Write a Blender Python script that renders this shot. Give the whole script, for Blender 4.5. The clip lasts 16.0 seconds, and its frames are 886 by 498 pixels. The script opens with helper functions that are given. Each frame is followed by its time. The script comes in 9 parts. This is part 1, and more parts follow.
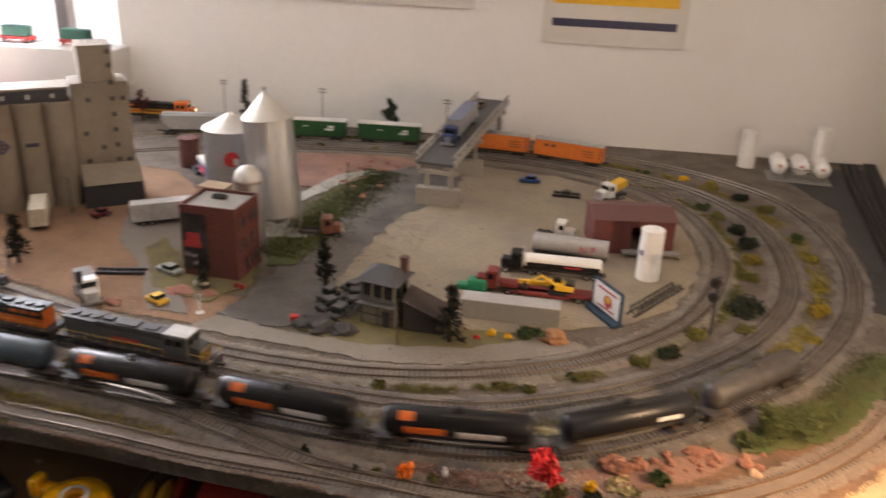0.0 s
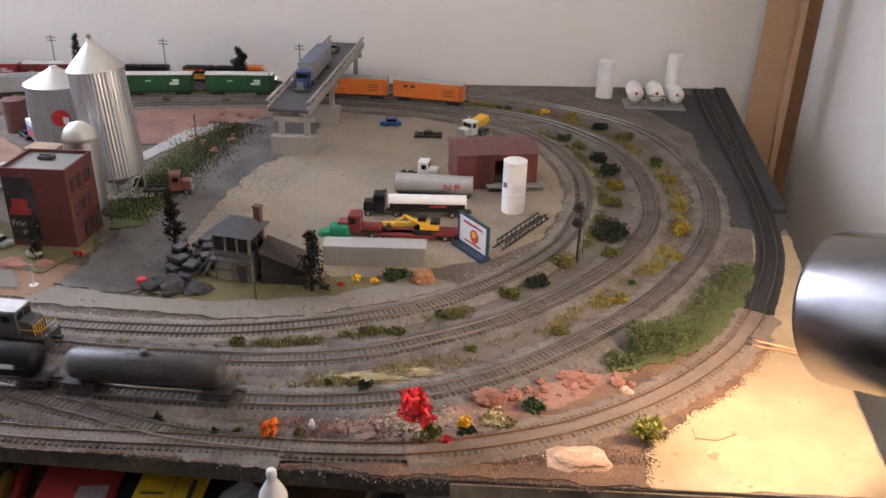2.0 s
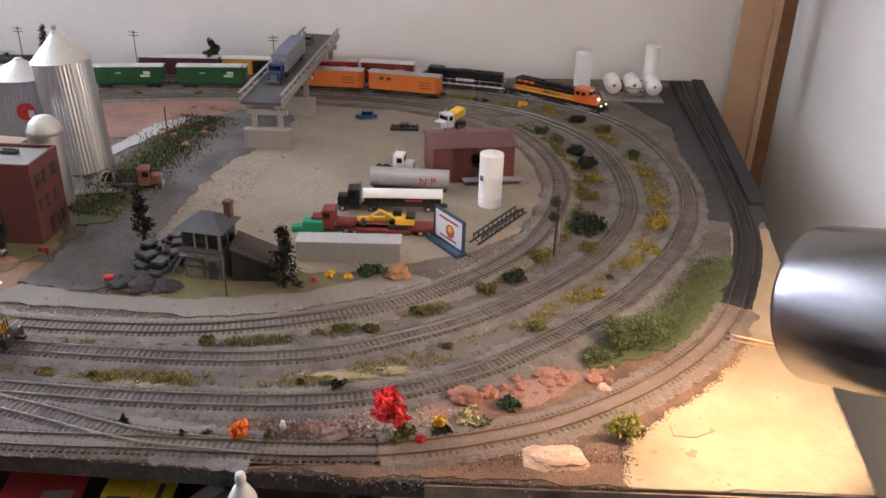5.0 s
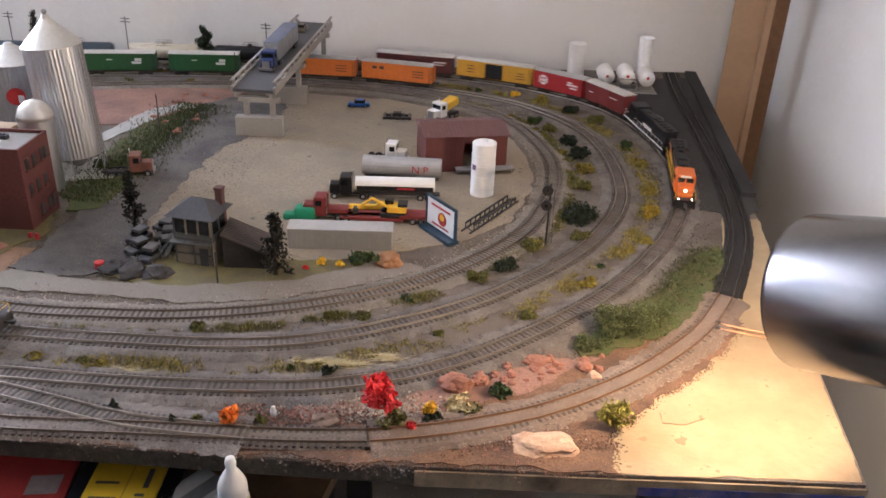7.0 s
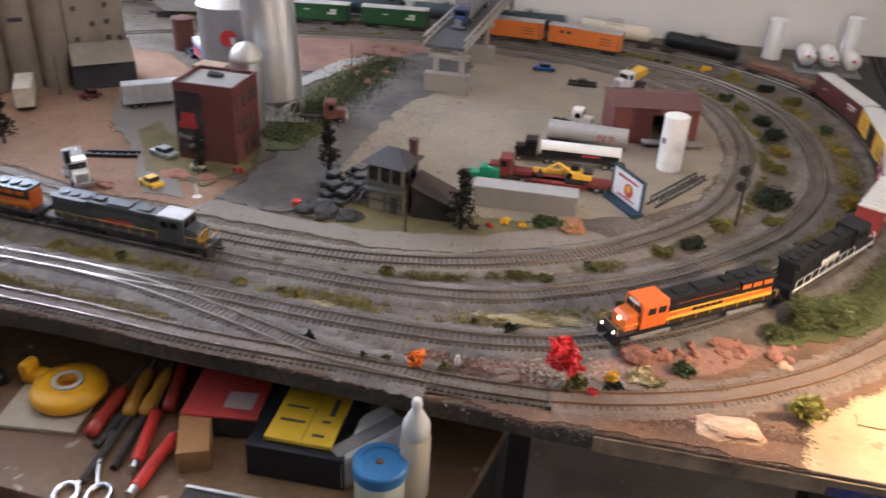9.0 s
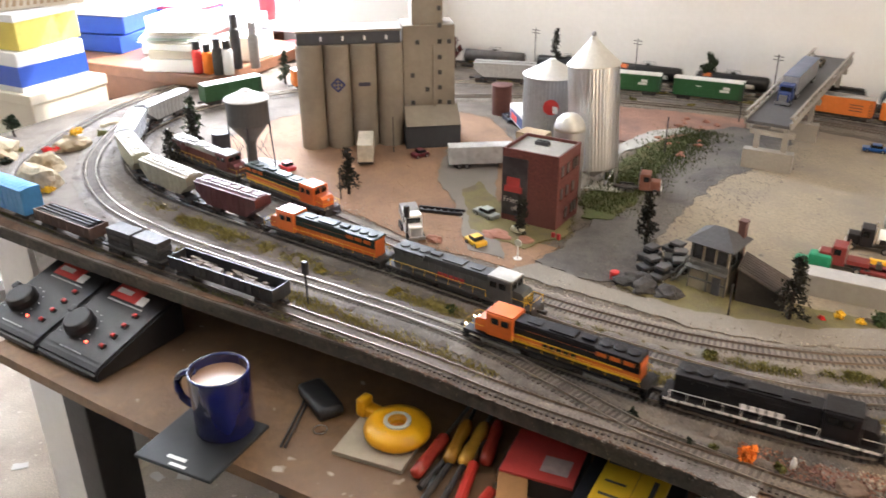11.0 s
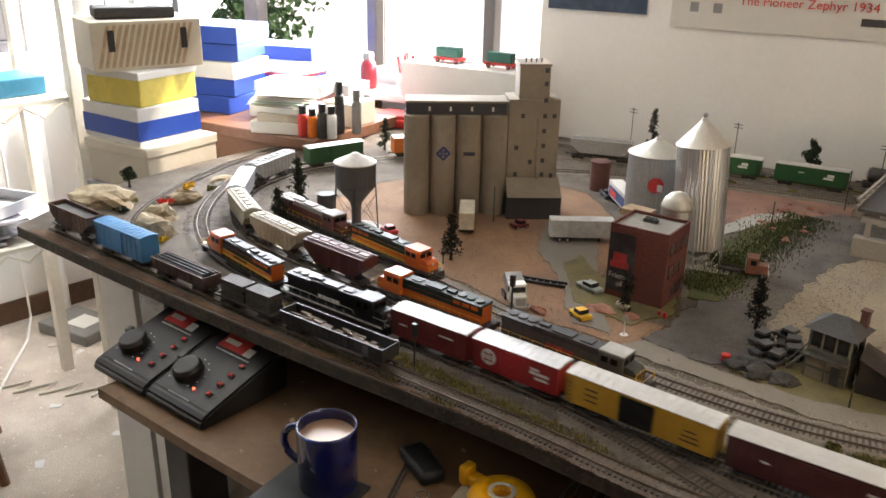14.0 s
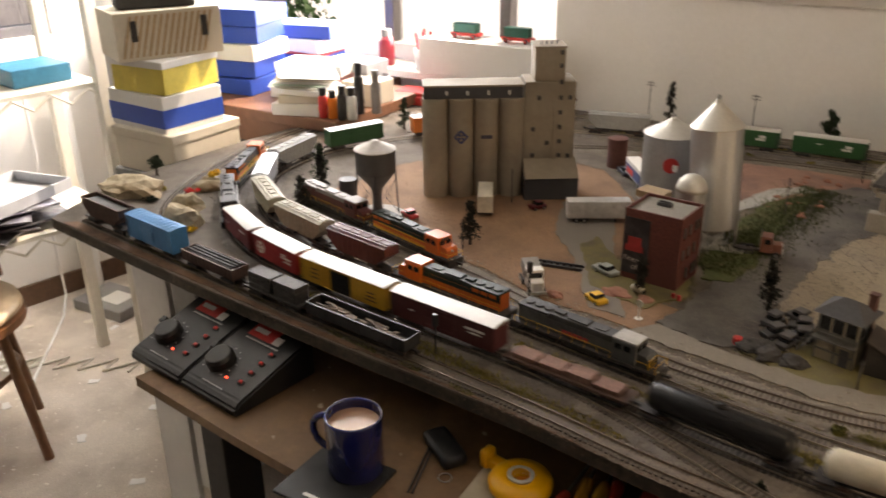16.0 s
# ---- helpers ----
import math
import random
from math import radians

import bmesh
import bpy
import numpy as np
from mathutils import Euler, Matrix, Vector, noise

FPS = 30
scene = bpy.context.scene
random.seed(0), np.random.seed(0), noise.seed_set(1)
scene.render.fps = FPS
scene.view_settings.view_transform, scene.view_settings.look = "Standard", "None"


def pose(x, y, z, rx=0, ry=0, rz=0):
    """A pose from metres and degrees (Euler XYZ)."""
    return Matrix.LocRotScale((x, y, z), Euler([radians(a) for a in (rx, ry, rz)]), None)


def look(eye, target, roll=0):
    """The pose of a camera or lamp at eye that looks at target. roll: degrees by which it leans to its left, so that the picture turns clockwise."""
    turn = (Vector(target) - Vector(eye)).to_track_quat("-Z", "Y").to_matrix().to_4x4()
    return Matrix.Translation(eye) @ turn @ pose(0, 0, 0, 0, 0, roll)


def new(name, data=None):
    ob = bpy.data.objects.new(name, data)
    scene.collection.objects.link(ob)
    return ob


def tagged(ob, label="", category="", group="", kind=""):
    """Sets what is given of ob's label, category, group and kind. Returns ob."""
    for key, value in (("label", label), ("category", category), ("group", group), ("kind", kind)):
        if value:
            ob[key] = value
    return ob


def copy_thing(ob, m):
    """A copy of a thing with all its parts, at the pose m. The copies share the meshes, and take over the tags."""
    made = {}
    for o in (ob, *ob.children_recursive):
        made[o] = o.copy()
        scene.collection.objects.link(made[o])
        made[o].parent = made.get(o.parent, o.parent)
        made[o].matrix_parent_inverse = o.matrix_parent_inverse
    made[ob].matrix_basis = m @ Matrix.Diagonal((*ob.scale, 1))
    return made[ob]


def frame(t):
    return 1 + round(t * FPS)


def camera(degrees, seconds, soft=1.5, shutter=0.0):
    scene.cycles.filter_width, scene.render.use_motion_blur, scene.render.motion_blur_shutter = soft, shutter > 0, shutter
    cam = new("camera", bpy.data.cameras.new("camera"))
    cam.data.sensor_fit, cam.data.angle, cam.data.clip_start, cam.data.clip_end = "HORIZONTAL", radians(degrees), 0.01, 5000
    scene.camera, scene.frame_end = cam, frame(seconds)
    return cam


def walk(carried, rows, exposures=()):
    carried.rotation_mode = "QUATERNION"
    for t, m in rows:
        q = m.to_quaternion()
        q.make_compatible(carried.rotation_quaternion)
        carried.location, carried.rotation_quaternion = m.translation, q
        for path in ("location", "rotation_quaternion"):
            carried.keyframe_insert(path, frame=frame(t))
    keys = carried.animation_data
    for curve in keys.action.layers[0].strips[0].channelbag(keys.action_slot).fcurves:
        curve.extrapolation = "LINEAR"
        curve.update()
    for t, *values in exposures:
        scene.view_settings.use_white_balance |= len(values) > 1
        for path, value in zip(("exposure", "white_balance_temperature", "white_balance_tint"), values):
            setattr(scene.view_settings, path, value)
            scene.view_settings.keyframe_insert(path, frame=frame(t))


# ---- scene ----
cam = camera(56.0, 16.0, soft=1.6, shutter=0.6)
PATH = [
    (0, (0.062, -0.009, 1.515), (-0.503, 1.741, 0.729), 2.3),
    (0.5, (0.071, 0.01, 1.476), (-0.306, 1.817, 0.707), 2.0),
    (1, (0.077, 0.024, 1.468), (-0.188, 1.816, 0.619), 2.0),
    (1.5, (0.08, 0.029, 1.47), (-0.192, 1.814, 0.611), 1.7),
    (2, (0.08, 0.033, 1.474), (-0.196, 1.813, 0.605), 1.4),
    (2.5, (0.083, 0.039, 1.474), (-0.177, 1.82, 0.603), 1.5),
    (3, (0.081, 0.04, 1.472), (-0.167, 1.822, 0.598), 1.6),
    (3.5, (0.079, 0.042, 1.471), (-0.163, 1.824, 0.595), 1.8),
    (4, (0.079, 0.046, 1.469), (-0.159, 1.827, 0.592), 1.8),
    (6.5, (0.093, 0.054, 1.47), (-0.115, 1.83, 0.574), 2.1),
    (7, (0.085, 0.05, 1.464), (-0.123, 1.824, 0.564), 2.4),
    (7.5, (0.077, 0.05, 1.46), (-0.143, 1.815, 0.545), 2.7),
    (8, (0.066, 0.048, 1.458), (-0.204, 1.792, 0.517), 3.1),
    (8.5, (0.05, 0.039, 1.457), (-0.331, 1.751, 0.496), 3.1),
    (9, (0.036, 0.031, 1.458), (-0.491, 1.691, 0.475), 3.1),
    (9.5, (0.025, 0.023, 1.458), (-0.648, 1.633, 0.48), 2.7),
    (10, (-0.003, 0.007, 1.465), (-0.868, 1.551, 0.533), 2.2),
    (10.2, (-0.014, 0.003, 1.467), (-0.942, 1.519, 0.55), 1.5),
    (12.3, (-0.055, -0.029, 1.491), (-1.234, 1.374, 0.689), -0.1),
    (12.5, (-0.062, -0.031, 1.482), (-1.249, 1.385, 0.715), 0.3),
    (13, (-0.071, -0.04, 1.473), (-1.294, 1.383, 0.782), 0.8),
    (13.5, (-0.079, -0.049, 1.472), (-1.324, 1.347, 0.766), 1.2),
    (14, (-0.079, -0.055, 1.474), (-1.33, 1.331, 0.755), 1.2),
    (14.5, (-0.081, -0.07, 1.479), (-1.354, 1.294, 0.759), 0.9),
    (15, (-0.085, -0.087, 1.486), (-1.443, 1.205, 0.789), 0.2),
    (15.5, (-0.079, -0.074, 1.494), (-1.426, 1.206, 0.755), -0.1),
    (16, (-0.06, -0.063, 1.528), (-1.328, 1.255, 0.72), -0.7),
]
walk(cam, [(t, look(eye, target, roll)) for t, eye, target, roll in PATH],
     exposures=[(0.0, 0.76, 7150, 24), (0.6, 0.86, 6600, 24), (1.0, 0.90, 6200, 24), (4.0, 0.92, 6000, 23), (8.0, 0.92, 5900, 23), (9.0, 1.05, 5850, 21), (9.5, 1.45, 6100, 18), (10.2, 1.75, 6300, 17),
                (12.3, 1.1, 6850, 15), (12.6, 1.0, 6850, 15), (13.0, 0.45, 6950, 15), (13.5, 0.52, 7100, 15), (14.0, 0.6, 7100, 15), (14.5, 0.42, 7150, 15), (15.0, -0.2, 7400, 16), (15.5, -0.35, 7600, 17), (16.0, 0.2, 8000, 19)])

T = 0.95            # top of the layout board
RH = T + 0.0062     # railhead
WALL_A, WALL_B = 2.07, 0.19   # back wall: y = A + B x

# ---- light ----
world = bpy.data.worlds.new("world")
scene.world = world
world.use_nodes = True
wn = world.node_tree.nodes
sky = wn.new("ShaderNodeTexSky")
sky.sky_type, sky.sun_disc, sky.sun_elevation, sky.sun_rotation = "NISHITA", False, radians(48.0), radians(16.9)
wn["Background"].inputs["Strength"].default_value = 0.15
world.node_tree.links.new(sky.outputs["Color"], wn["Background"].inputs["Color"])

sun = new("sun", bpy.data.lights.new("sun", "SUN"))
sun.data.energy, sun.data.angle, sun.data.color = 5.0, radians(0.5), (1.0, 0.93, 0.82)
sun.matrix_world = look((-1.0, 5.5, 5.68), (-2.12, 1.82, 1.4))


def window_light(name, x0, x1, z0, z1, watts):
    """Sky light that comes in through an opening of the back wall."""
    lamp = new(name, bpy.data.lights.new(name, "AREA"))
    lamp.data.shape, lamp.data.size, lamp.data.size_y = "RECTANGLE", abs(x1 - x0), z1 - z0
    lamp.data.energy, lamp.data.color = watts, (0.80, 0.90, 1.0)
    cx = (x0 + x1) / 2
    y = WALL_A + WALL_B * cx + 0.10
    lamp.matrix_world = look((cx, y, (z0 + z1) / 2), (cx + 0.05, y - 1.0, (z0 + z1) / 2 + 0.15))


window_light("window_light", -3.20, -1.60, 1.08, 2.2, 88)

desk_bulb = new("desk_bulb", bpy.data.lights.new("desk_bulb", "POINT"))
desk_bulb.data.energy, desk_bulb.data.color = 3.3, (1.0, 0.74, 0.44)
desk_bulb.data.shadow_soft_size = 0.022
desk_bulb.matrix_world = pose(0.318, 0.732, 1.142)

# Added fill lamp, no visible source: brightens the back wall.
wall_fill_lamp = new("wall_fill_lamp", bpy.data.lights.new("wall_fill_lamp", "AREA"))
wall_fill_lamp.data.shape, wall_fill_lamp.data.size = "DISK", 0.45
wall_fill_lamp.data.energy, wall_fill_lamp.data.color = 2.4, (1.0, 0.84, 0.62)
wall_fill_lamp.matrix_world = look((0.0, 0.75, 2.32), (-0.25, 1.95, 1.65))


# ---- materials ----
def material(name, color, rough=0.6, metal=0.0, scale=60.0, var=0.25, bump=0.15, big=6.0, stain=None, spec=0.5, rand=0.0, island=0.0, glow=0.0, coat=0.0, speck=None, speck_scale=900, speck_at=0.62):
    """Colour with fine grain, broad stains and a fine relief, all at real size."""
    m = bpy.data.materials.new(name)
    m.use_nodes = True
    nt = m.node_tree
    b = nt.nodes["Principled BSDF"]
    link = nt.links.new

    def add(kind, **kw):
        n = nt.nodes.new(kind)
        for k, v in kw.items():
            n.inputs[k].default_value = v
        return n
    co = nt.nodes.new("ShaderNodeTexCoord")
    fine = add("ShaderNodeTexNoise", Scale=scale, Detail=6.0, Roughness=0.65)
    broad = add("ShaderNodeTexNoise", Scale=big, Detail=4.0, Roughness=0.6)
    link(co.outputs["Object"], fine.inputs["Vector"])
    link(co.outputs["Object"], broad.inputs["Vector"])
    c = Vector(color)
    dark, light = [max(0, v * (1 - var)) for v in c], [min(1, v * (1 + var)) for v in c]
    r = nt.nodes.new("ShaderNodeValToRGB")
    r.color_ramp.elements[0].position, r.color_ramp.elements[1].position = 0.3, 0.7
    r.color_ramp.elements[0].color, r.color_ramp.elements[1].color = (*dark, 1), (*light, 1)
    link(fine.outputs["Fac"], r.inputs["Fac"])
    out = r.outputs["Color"]
    mix = nt.nodes.new("ShaderNodeMix")
    mix.data_type = "RGBA"
    st = nt.nodes.new("ShaderNodeValToRGB")
    st.color_ramp.elements[0].position, st.color_ramp.elements[1].position = 0.42, 0.68
    link(broad.outputs["Fac"], st.inputs["Fac"])
    link(st.outputs["Color"], mix.inputs[0])
    link(out, mix.inputs[6])
    mix.inputs[7].default_value = (*(stain or [v * (1 - var * 0.7) for v in c]), 1)
    out = mix.outputs[2]
    if speck:
        sp = add("ShaderNodeTexNoise", Scale=speck_scale, Detail=2.0)
        link(co.outputs["Object"], sp.inputs["Vector"])
        sr = nt.nodes.new("ShaderNodeValToRGB")
        sr.color_ramp.elements[0].position, sr.color_ramp.elements[1].position = speck_at, speck_at + 0.05
        link(sp.outputs["Fac"], sr.inputs["Fac"])
        m2 = nt.nodes.new("ShaderNodeMix")
        m2.data_type = "RGBA"
        link(sr.outputs["Color"], m2.inputs[0])
        link(out, m2.inputs[6])
        m2.inputs[7].default_value = (*speck, 1)
        out = m2.outputs[2]
    if rand or island:
        src = nt.nodes.new("ShaderNodeObjectInfo").outputs["Random"] if rand else nt.nodes.new("ShaderNodeNewGeometry").outputs["Random Per Island"]
        k = rand or island
        mr = nt.nodes.new("ShaderNodeMapRange")
        mr.inputs["To Min"].default_value, mr.inputs["To Max"].default_value = 1 - k, 1 + k
        link(src, mr.inputs["Value"])
        hs = nt.nodes.new("ShaderNodeHueSaturation")
        link(mr.outputs["Result"], hs.inputs["Value"])
        link(out, hs.inputs["Color"])
        out = hs.outputs["Color"]
    link(out, b.inputs["Base Color"])
    b.inputs["Metallic"].default_value = metal
    b.inputs["Specular IOR Level"].default_value = spec
    b.inputs["Coat Weight"].default_value = coat
    rr = nt.nodes.new("ShaderNodeMapRange")
    rr.inputs["To Min"].default_value, rr.inputs["To Max"].default_value = max(0.04, rough - 0.1), min(1, rough + 0.12)
    link(broad.outputs["Fac"], rr.inputs["Value"])
    link(rr.outputs["Result"], b.inputs["Roughness"])
    if bump:
        bp = add("ShaderNodeBump", Strength=min(1, bump), Distance=0.35 / scale)
        link(fine.outputs["Fac"], bp.inputs["Height"])
        link(bp.outputs["Normal"], b.inputs["Normal"])
    if glow:
        b.inputs["Emission Color"].default_value = (*color, 1)
        b.inputs["Emission Strength"].default_value = glow
    return m


def glass_material(name, color=(1, 1, 1), rough=0.02):
    m = bpy.data.materials.new(name)
    m.use_nodes = True
    b = m.node_tree.nodes["Principled BSDF"]
    b.inputs["Base Color"].default_value = (*color, 1)
    b.inputs["Transmission Weight"].default_value, b.inputs["Roughness"].default_value, b.inputs["IOR"].default_value = 1.0, rough, 1.1
    return m


M = {}


def mat(name, *a, **k):
    if name not in M:
        M[name] = material(name, *a, **k)
    return M[name]


PLASTER = mat("painted_plaster", (0.82, 0.80, 0.76), 0.75, scale=90, var=0.03, bump=0.08, big=1.5, stain=(0.78, 0.755, 0.71))
# Ceiling grey, set low to weaken the light bounced into the room.
CEIL = mat("ceiling_dim_grey", (0.50, 0.48, 0.44), 0.85, scale=120, var=0.03, bump=0.15)
CARPET = mat("beige_carpet", (0.60, 0.53, 0.45), 0.95, scale=260, var=0.35, bump=0.8, big=3, stain=(0.36, 0.30, 0.25), speck=(0.75, 0.70, 0.62), speck_scale=60, speck_at=0.66)
WOODTRIM = mat("brown_baseboard", (0.13, 0.07, 0.04), 0.5, scale=40, var=0.3)
SAND = mat("sand_lot", (0.29, 0.235, 0.165), 0.95, scale=220, var=0.22, bump=0.5, big=14, stain=(0.24, 0.20, 0.155), speck=(0.14, 0.12, 0.10), speck_scale=45, speck_at=0.69)
DIRT = mat("orange_dirt", (0.255, 0.145, 0.08), 0.95, scale=300, var=0.25, bump=0.6, big=12, stain=(0.185, 0.105, 0.06), speck=(0.12, 0.07, 0.045))
RED_DIRT = mat("red_dirt", (0.27, 0.145, 0.105), 0.95, scale=300, var=0.3, bump=0.7, big=15, stain=(0.17, 0.10, 0.08))
SOIL = mat("brown_soil", (0.165, 0.088, 0.048), 0.95, scale=420, var=0.5, bump=1.0, big=20, stain=(0.075, 0.042, 0.027), speck=(0.26, 0.17, 0.11), speck_scale=700, speck_at=0.64)
BASE = mat("grey_ground", (0.14, 0.114, 0.09), 0.95, scale=500, var=0.4, bump=0.8, big=18, stain=(0.085, 0.068, 0.052), speck=(0.27, 0.23, 0.19), speck_scale=800, speck_at=0.63)
ROAD = mat("dark_gravel_road", (0.125, 0.112, 0.10), 0.95, scale=420, var=0.35, bump=0.8, big=16, stain=(0.065, 0.06, 0.058), speck=(0.2, 0.19, 0.18), speck_scale=700, speck_at=0.66)
ASPHALT = mat("grey_lane", (0.19, 0.165, 0.14), 0.95, scale=300, var=0.15, bump=0.3, big=10)
BALLAST = mat("grey_ballast", (0.165, 0.142, 0.122), 0.95, scale=650, var=0.5, bump=1.0, big=22, stain=(0.085, 0.072, 0.062), speck=(0.34, 0.30, 0.265), speck_scale=900, speck_at=0.64)
PALE_BALLAST = mat("pale_ballast", (0.215, 0.188, 0.155), 0.95, scale=650, var=0.4, bump=1.0, big=22, stain=(0.20, 0.172, 0.14), speck=(0.45, 0.41, 0.35), speck_scale=900, speck_at=0.64)
BLACK_BED = mat("black_roadbed", (0.022, 0.021, 0.021), 0.8, scale=300, var=0.3, bump=0.4)
TURF = mat("green_turf", (0.065, 0.085, 0.022), 0.95, scale=500, var=0.6, bump=1.0, big=30, stain=(0.10, 0.085, 0.035))
OLIVE = mat("olive_turf", (0.15, 0.125, 0.045), 0.95, scale=500, var=0.5, bump=1.0, big=30, stain=(0.11, 0.09, 0.05))
PLY = mat("bare_plywood", (0.35, 0.255, 0.145), 0.75, scale=35, var=0.14, bump=0.15, big=9, stain=(0.28, 0.20, 0.11), speck=(0.24, 0.16, 0.085), speck_scale=70, speck_at=0.66)
BOARD_EDGE = mat("board_edge", (0.075, 0.06, 0.042), 0.85, scale=120, var=0.6, bump=0.9, big=25, stain=(0.05, 0.042, 0.032), speck=(0.16, 0.125, 0.085), speck_scale=160, speck_at=0.67)
DESKWOOD = mat("worn_desk_wood", (0.20, 0.112, 0.05), 0.6, scale=50, var=0.25, bump=0.25, big=7, stain=(0.17, 0.10, 0.055), speck=(0.5, 0.42, 0.33), speck_scale=30, speck_at=0.7)
TIE = mat("tie_brown", (0.088, 0.070, 0.058), 0.85, scale=400, var=0.4, bump=0.4, island=0.35)
TIE_BLACK = mat("tie_black", (0.02, 0.019, 0.019), 0.7, scale=400, var=0.3, bump=0.3)
RAIL = mat("rail_steel", (0.42, 0.37, 0.31), 0.32, 0.9, scale=300, var=0.2, bump=0.0)
RAIL_RUST = mat("rail_rust", (0.10, 0.062, 0.045), 0.6, 0.3, scale=300, var=0.3, bump=0.1)
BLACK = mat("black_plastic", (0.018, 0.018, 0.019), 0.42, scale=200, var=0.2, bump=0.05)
DARK = mat("dark_weathered", (0.05, 0.045, 0.042), 0.7, scale=150, var=0.4, bump=0.2)
GREYP = mat("grey_plastic", (0.27, 0.26, 0.25), 0.6, scale=150, var=0.15)
WHITE = mat("white_paint", (0.78, 0.77, 0.74), 0.5, scale=120, var=0.05)
STEEL = mat("bright_steel", (0.62, 0.62, 0.62), 0.3, 1.0, scale=200, var=0.08)
ORANGE = mat("loco_orange", (0.66, 0.135, 0.018), 0.35, scale=150, var=0.06)
YELLOW = mat("safety_yellow", (0.80, 0.46, 0.03), 0.45, scale=150, var=0.08)
REDP = mat("bright_red", (0.60, 0.035, 0.03), 0.5, scale=150, var=0.15)
GLASSD = mat("dark_glass", (0.012, 0.014, 0.016), 0.12, scale=50, var=0.1, bump=0)


# ---- mesh helpers ----
def mesh_of(bm, name, material_, smooth=False):
    me = bpy.data.meshes.new(name)
    bm.to_mesh(me)
    bm.free()
    me.materials.append(material_)
    if smooth:
        for p in me.polygons:
            p.use_smooth = True
    return me


def part(name, bm, material_, parent=None, label="", smooth=False, m=None):
    ob = new(name, mesh_of(bm, name, material_, smooth))
    if parent:
        ob.parent = parent
    if m is not None:
        ob.matrix_basis = m
    if label:
        tagged(ob, label)
    if name in ("side_ribs", "hood_doors", "roof_seams", "scale_marks", "stripes", "roof_vents", "scrap_load"):
        tagged(ob, kind="stuff")
    return ob


def structure(name, bm, material_, label, category, smooth=False):
    return tagged(part(name, bm, material_, smooth=smooth), label, category, kind="structure")


def thing(name, m, label, category, group=""):
    ob = new(name)
    ob.empty_display_size = 0.01
    ob.matrix_basis = m
    return tagged(ob, label, category, group)


def single(name, bm, material_, m, label, category, group="", smooth=False):
    ob = part(name, bm, material_, smooth=smooth)
    ob.matrix_basis = m
    return tagged(ob, label, category, group)


def box(bm, x, y, z, sx, sy, sz, bevel=0.0, m=None):
    """A box with its base's middle at x, y, z."""
    r = bmesh.ops.create_cube(bm, size=1.0)
    t = Matrix.Translation((x, y, z + sz / 2)) @ Matrix.Diagonal((sx, sy, sz, 1))
    bmesh.ops.transform(bm, matrix=(m @ t) if m is not None else t, verts=r["verts"])
    if bevel:
        es = list({e for v in r["verts"] for e in v.link_edges})
        bmesh.ops.bevel(bm, geom=es, offset=bevel, segments=2, affect="EDGES", profile=0.6)
    return bm


def boxes(*rows, bevel=0.0):
    bm = bmesh.new()
    for r in rows:
        box(bm, *r, bevel=bevel)
    return bm


def lathe(bm, profile, seg=20, m=None, caps=True):
    """Turns (radius, height) pairs round the z axis."""
    rings = []
    for r, z in profile:
        if r < 1e-6:
            rings.append([bm.verts.new((0, 0, z))])
        else:
            rings.append([bm.verts.new((r * math.cos(2 * math.pi * i / seg), r * math.sin(2 * math.pi * i / seg), z)) for i in range(seg)])
    for a, b in zip(rings, rings[1:]):
        for i in range(seg):
            j = (i + 1) % seg
            if len(a) == 1 and len(b) > 1:
                bm.faces.new((a[0], b[j], b[i]))
            elif len(b) == 1 and len(a) > 1:
                bm.faces.new((a[i], a[j], b[0]))
            elif len(a) > 1:
                bm.faces.new((a[i], a[j], b[j], b[i]))
    if caps:
        for ring, flip in ((rings[0], True), (rings[-1], False)):
            if len(ring) > 1:
                bm.faces.new(ring[::-1] if flip else ring)
    if m is not None:
        bmesh.ops.transform(bm, matrix=m, verts=[v for ring in rings for v in ring])
    return bm


def lathed(profile, seg=20, m=None, caps=True):
    return lathe(bmesh.new(), profile, seg, m, caps)


def rod(bm, a, b, r, seg=6):
    a, b = Vector(a), Vector(b)
    d = b - a
    q = d.to_track_quat("Z", "Y").to_matrix().to_4x4()
    return lathe(bm, [(r, 0), (r, d.length)], seg, Matrix.Translation(a) @ q)


def rods(pairs, r, seg=6):
    bm = bmesh.new()
    for a, b in pairs:
        rod(bm, a, b, r, seg)
    return bm


def tube(points, r, seg=10, closed=False):
    """One connected round bar along points."""
    bm = bmesh.new()
    P = [Vector(p) for p in points]
    n = len(P)
    rings = []
    for i in range(n):
        d = (P[(i + 1) % n] - P[i - 1]) if closed else (P[min(n - 1, i + 1)] - P[max(0, i - 1)])
        up = Vector((0, 0, 1)) if abs(d.normalized().z) < 0.9 else Vector((0, 1, 0))
        u = d.cross(up).normalized()
        v = d.cross(u).normalized()
        rings.append([bm.verts.new(P[i] + (u * math.cos(6.2832 * k / seg) + v * math.sin(6.2832 * k / seg)) * r) for k in range(seg)])
    for a, b in list(zip(rings, rings[1:])) + ([(rings[-1], rings[0])] if closed else []):
        for k in range(seg):
            bm.faces.new((a[k], a[(k + 1) % seg], b[(k + 1) % seg], b[k]))
    if not closed:
        bm.faces.new(rings[0])
        bm.faces.new(rings[-1])
    bmesh.ops.recalc_face_normals(bm, faces=bm.faces)
    return bm


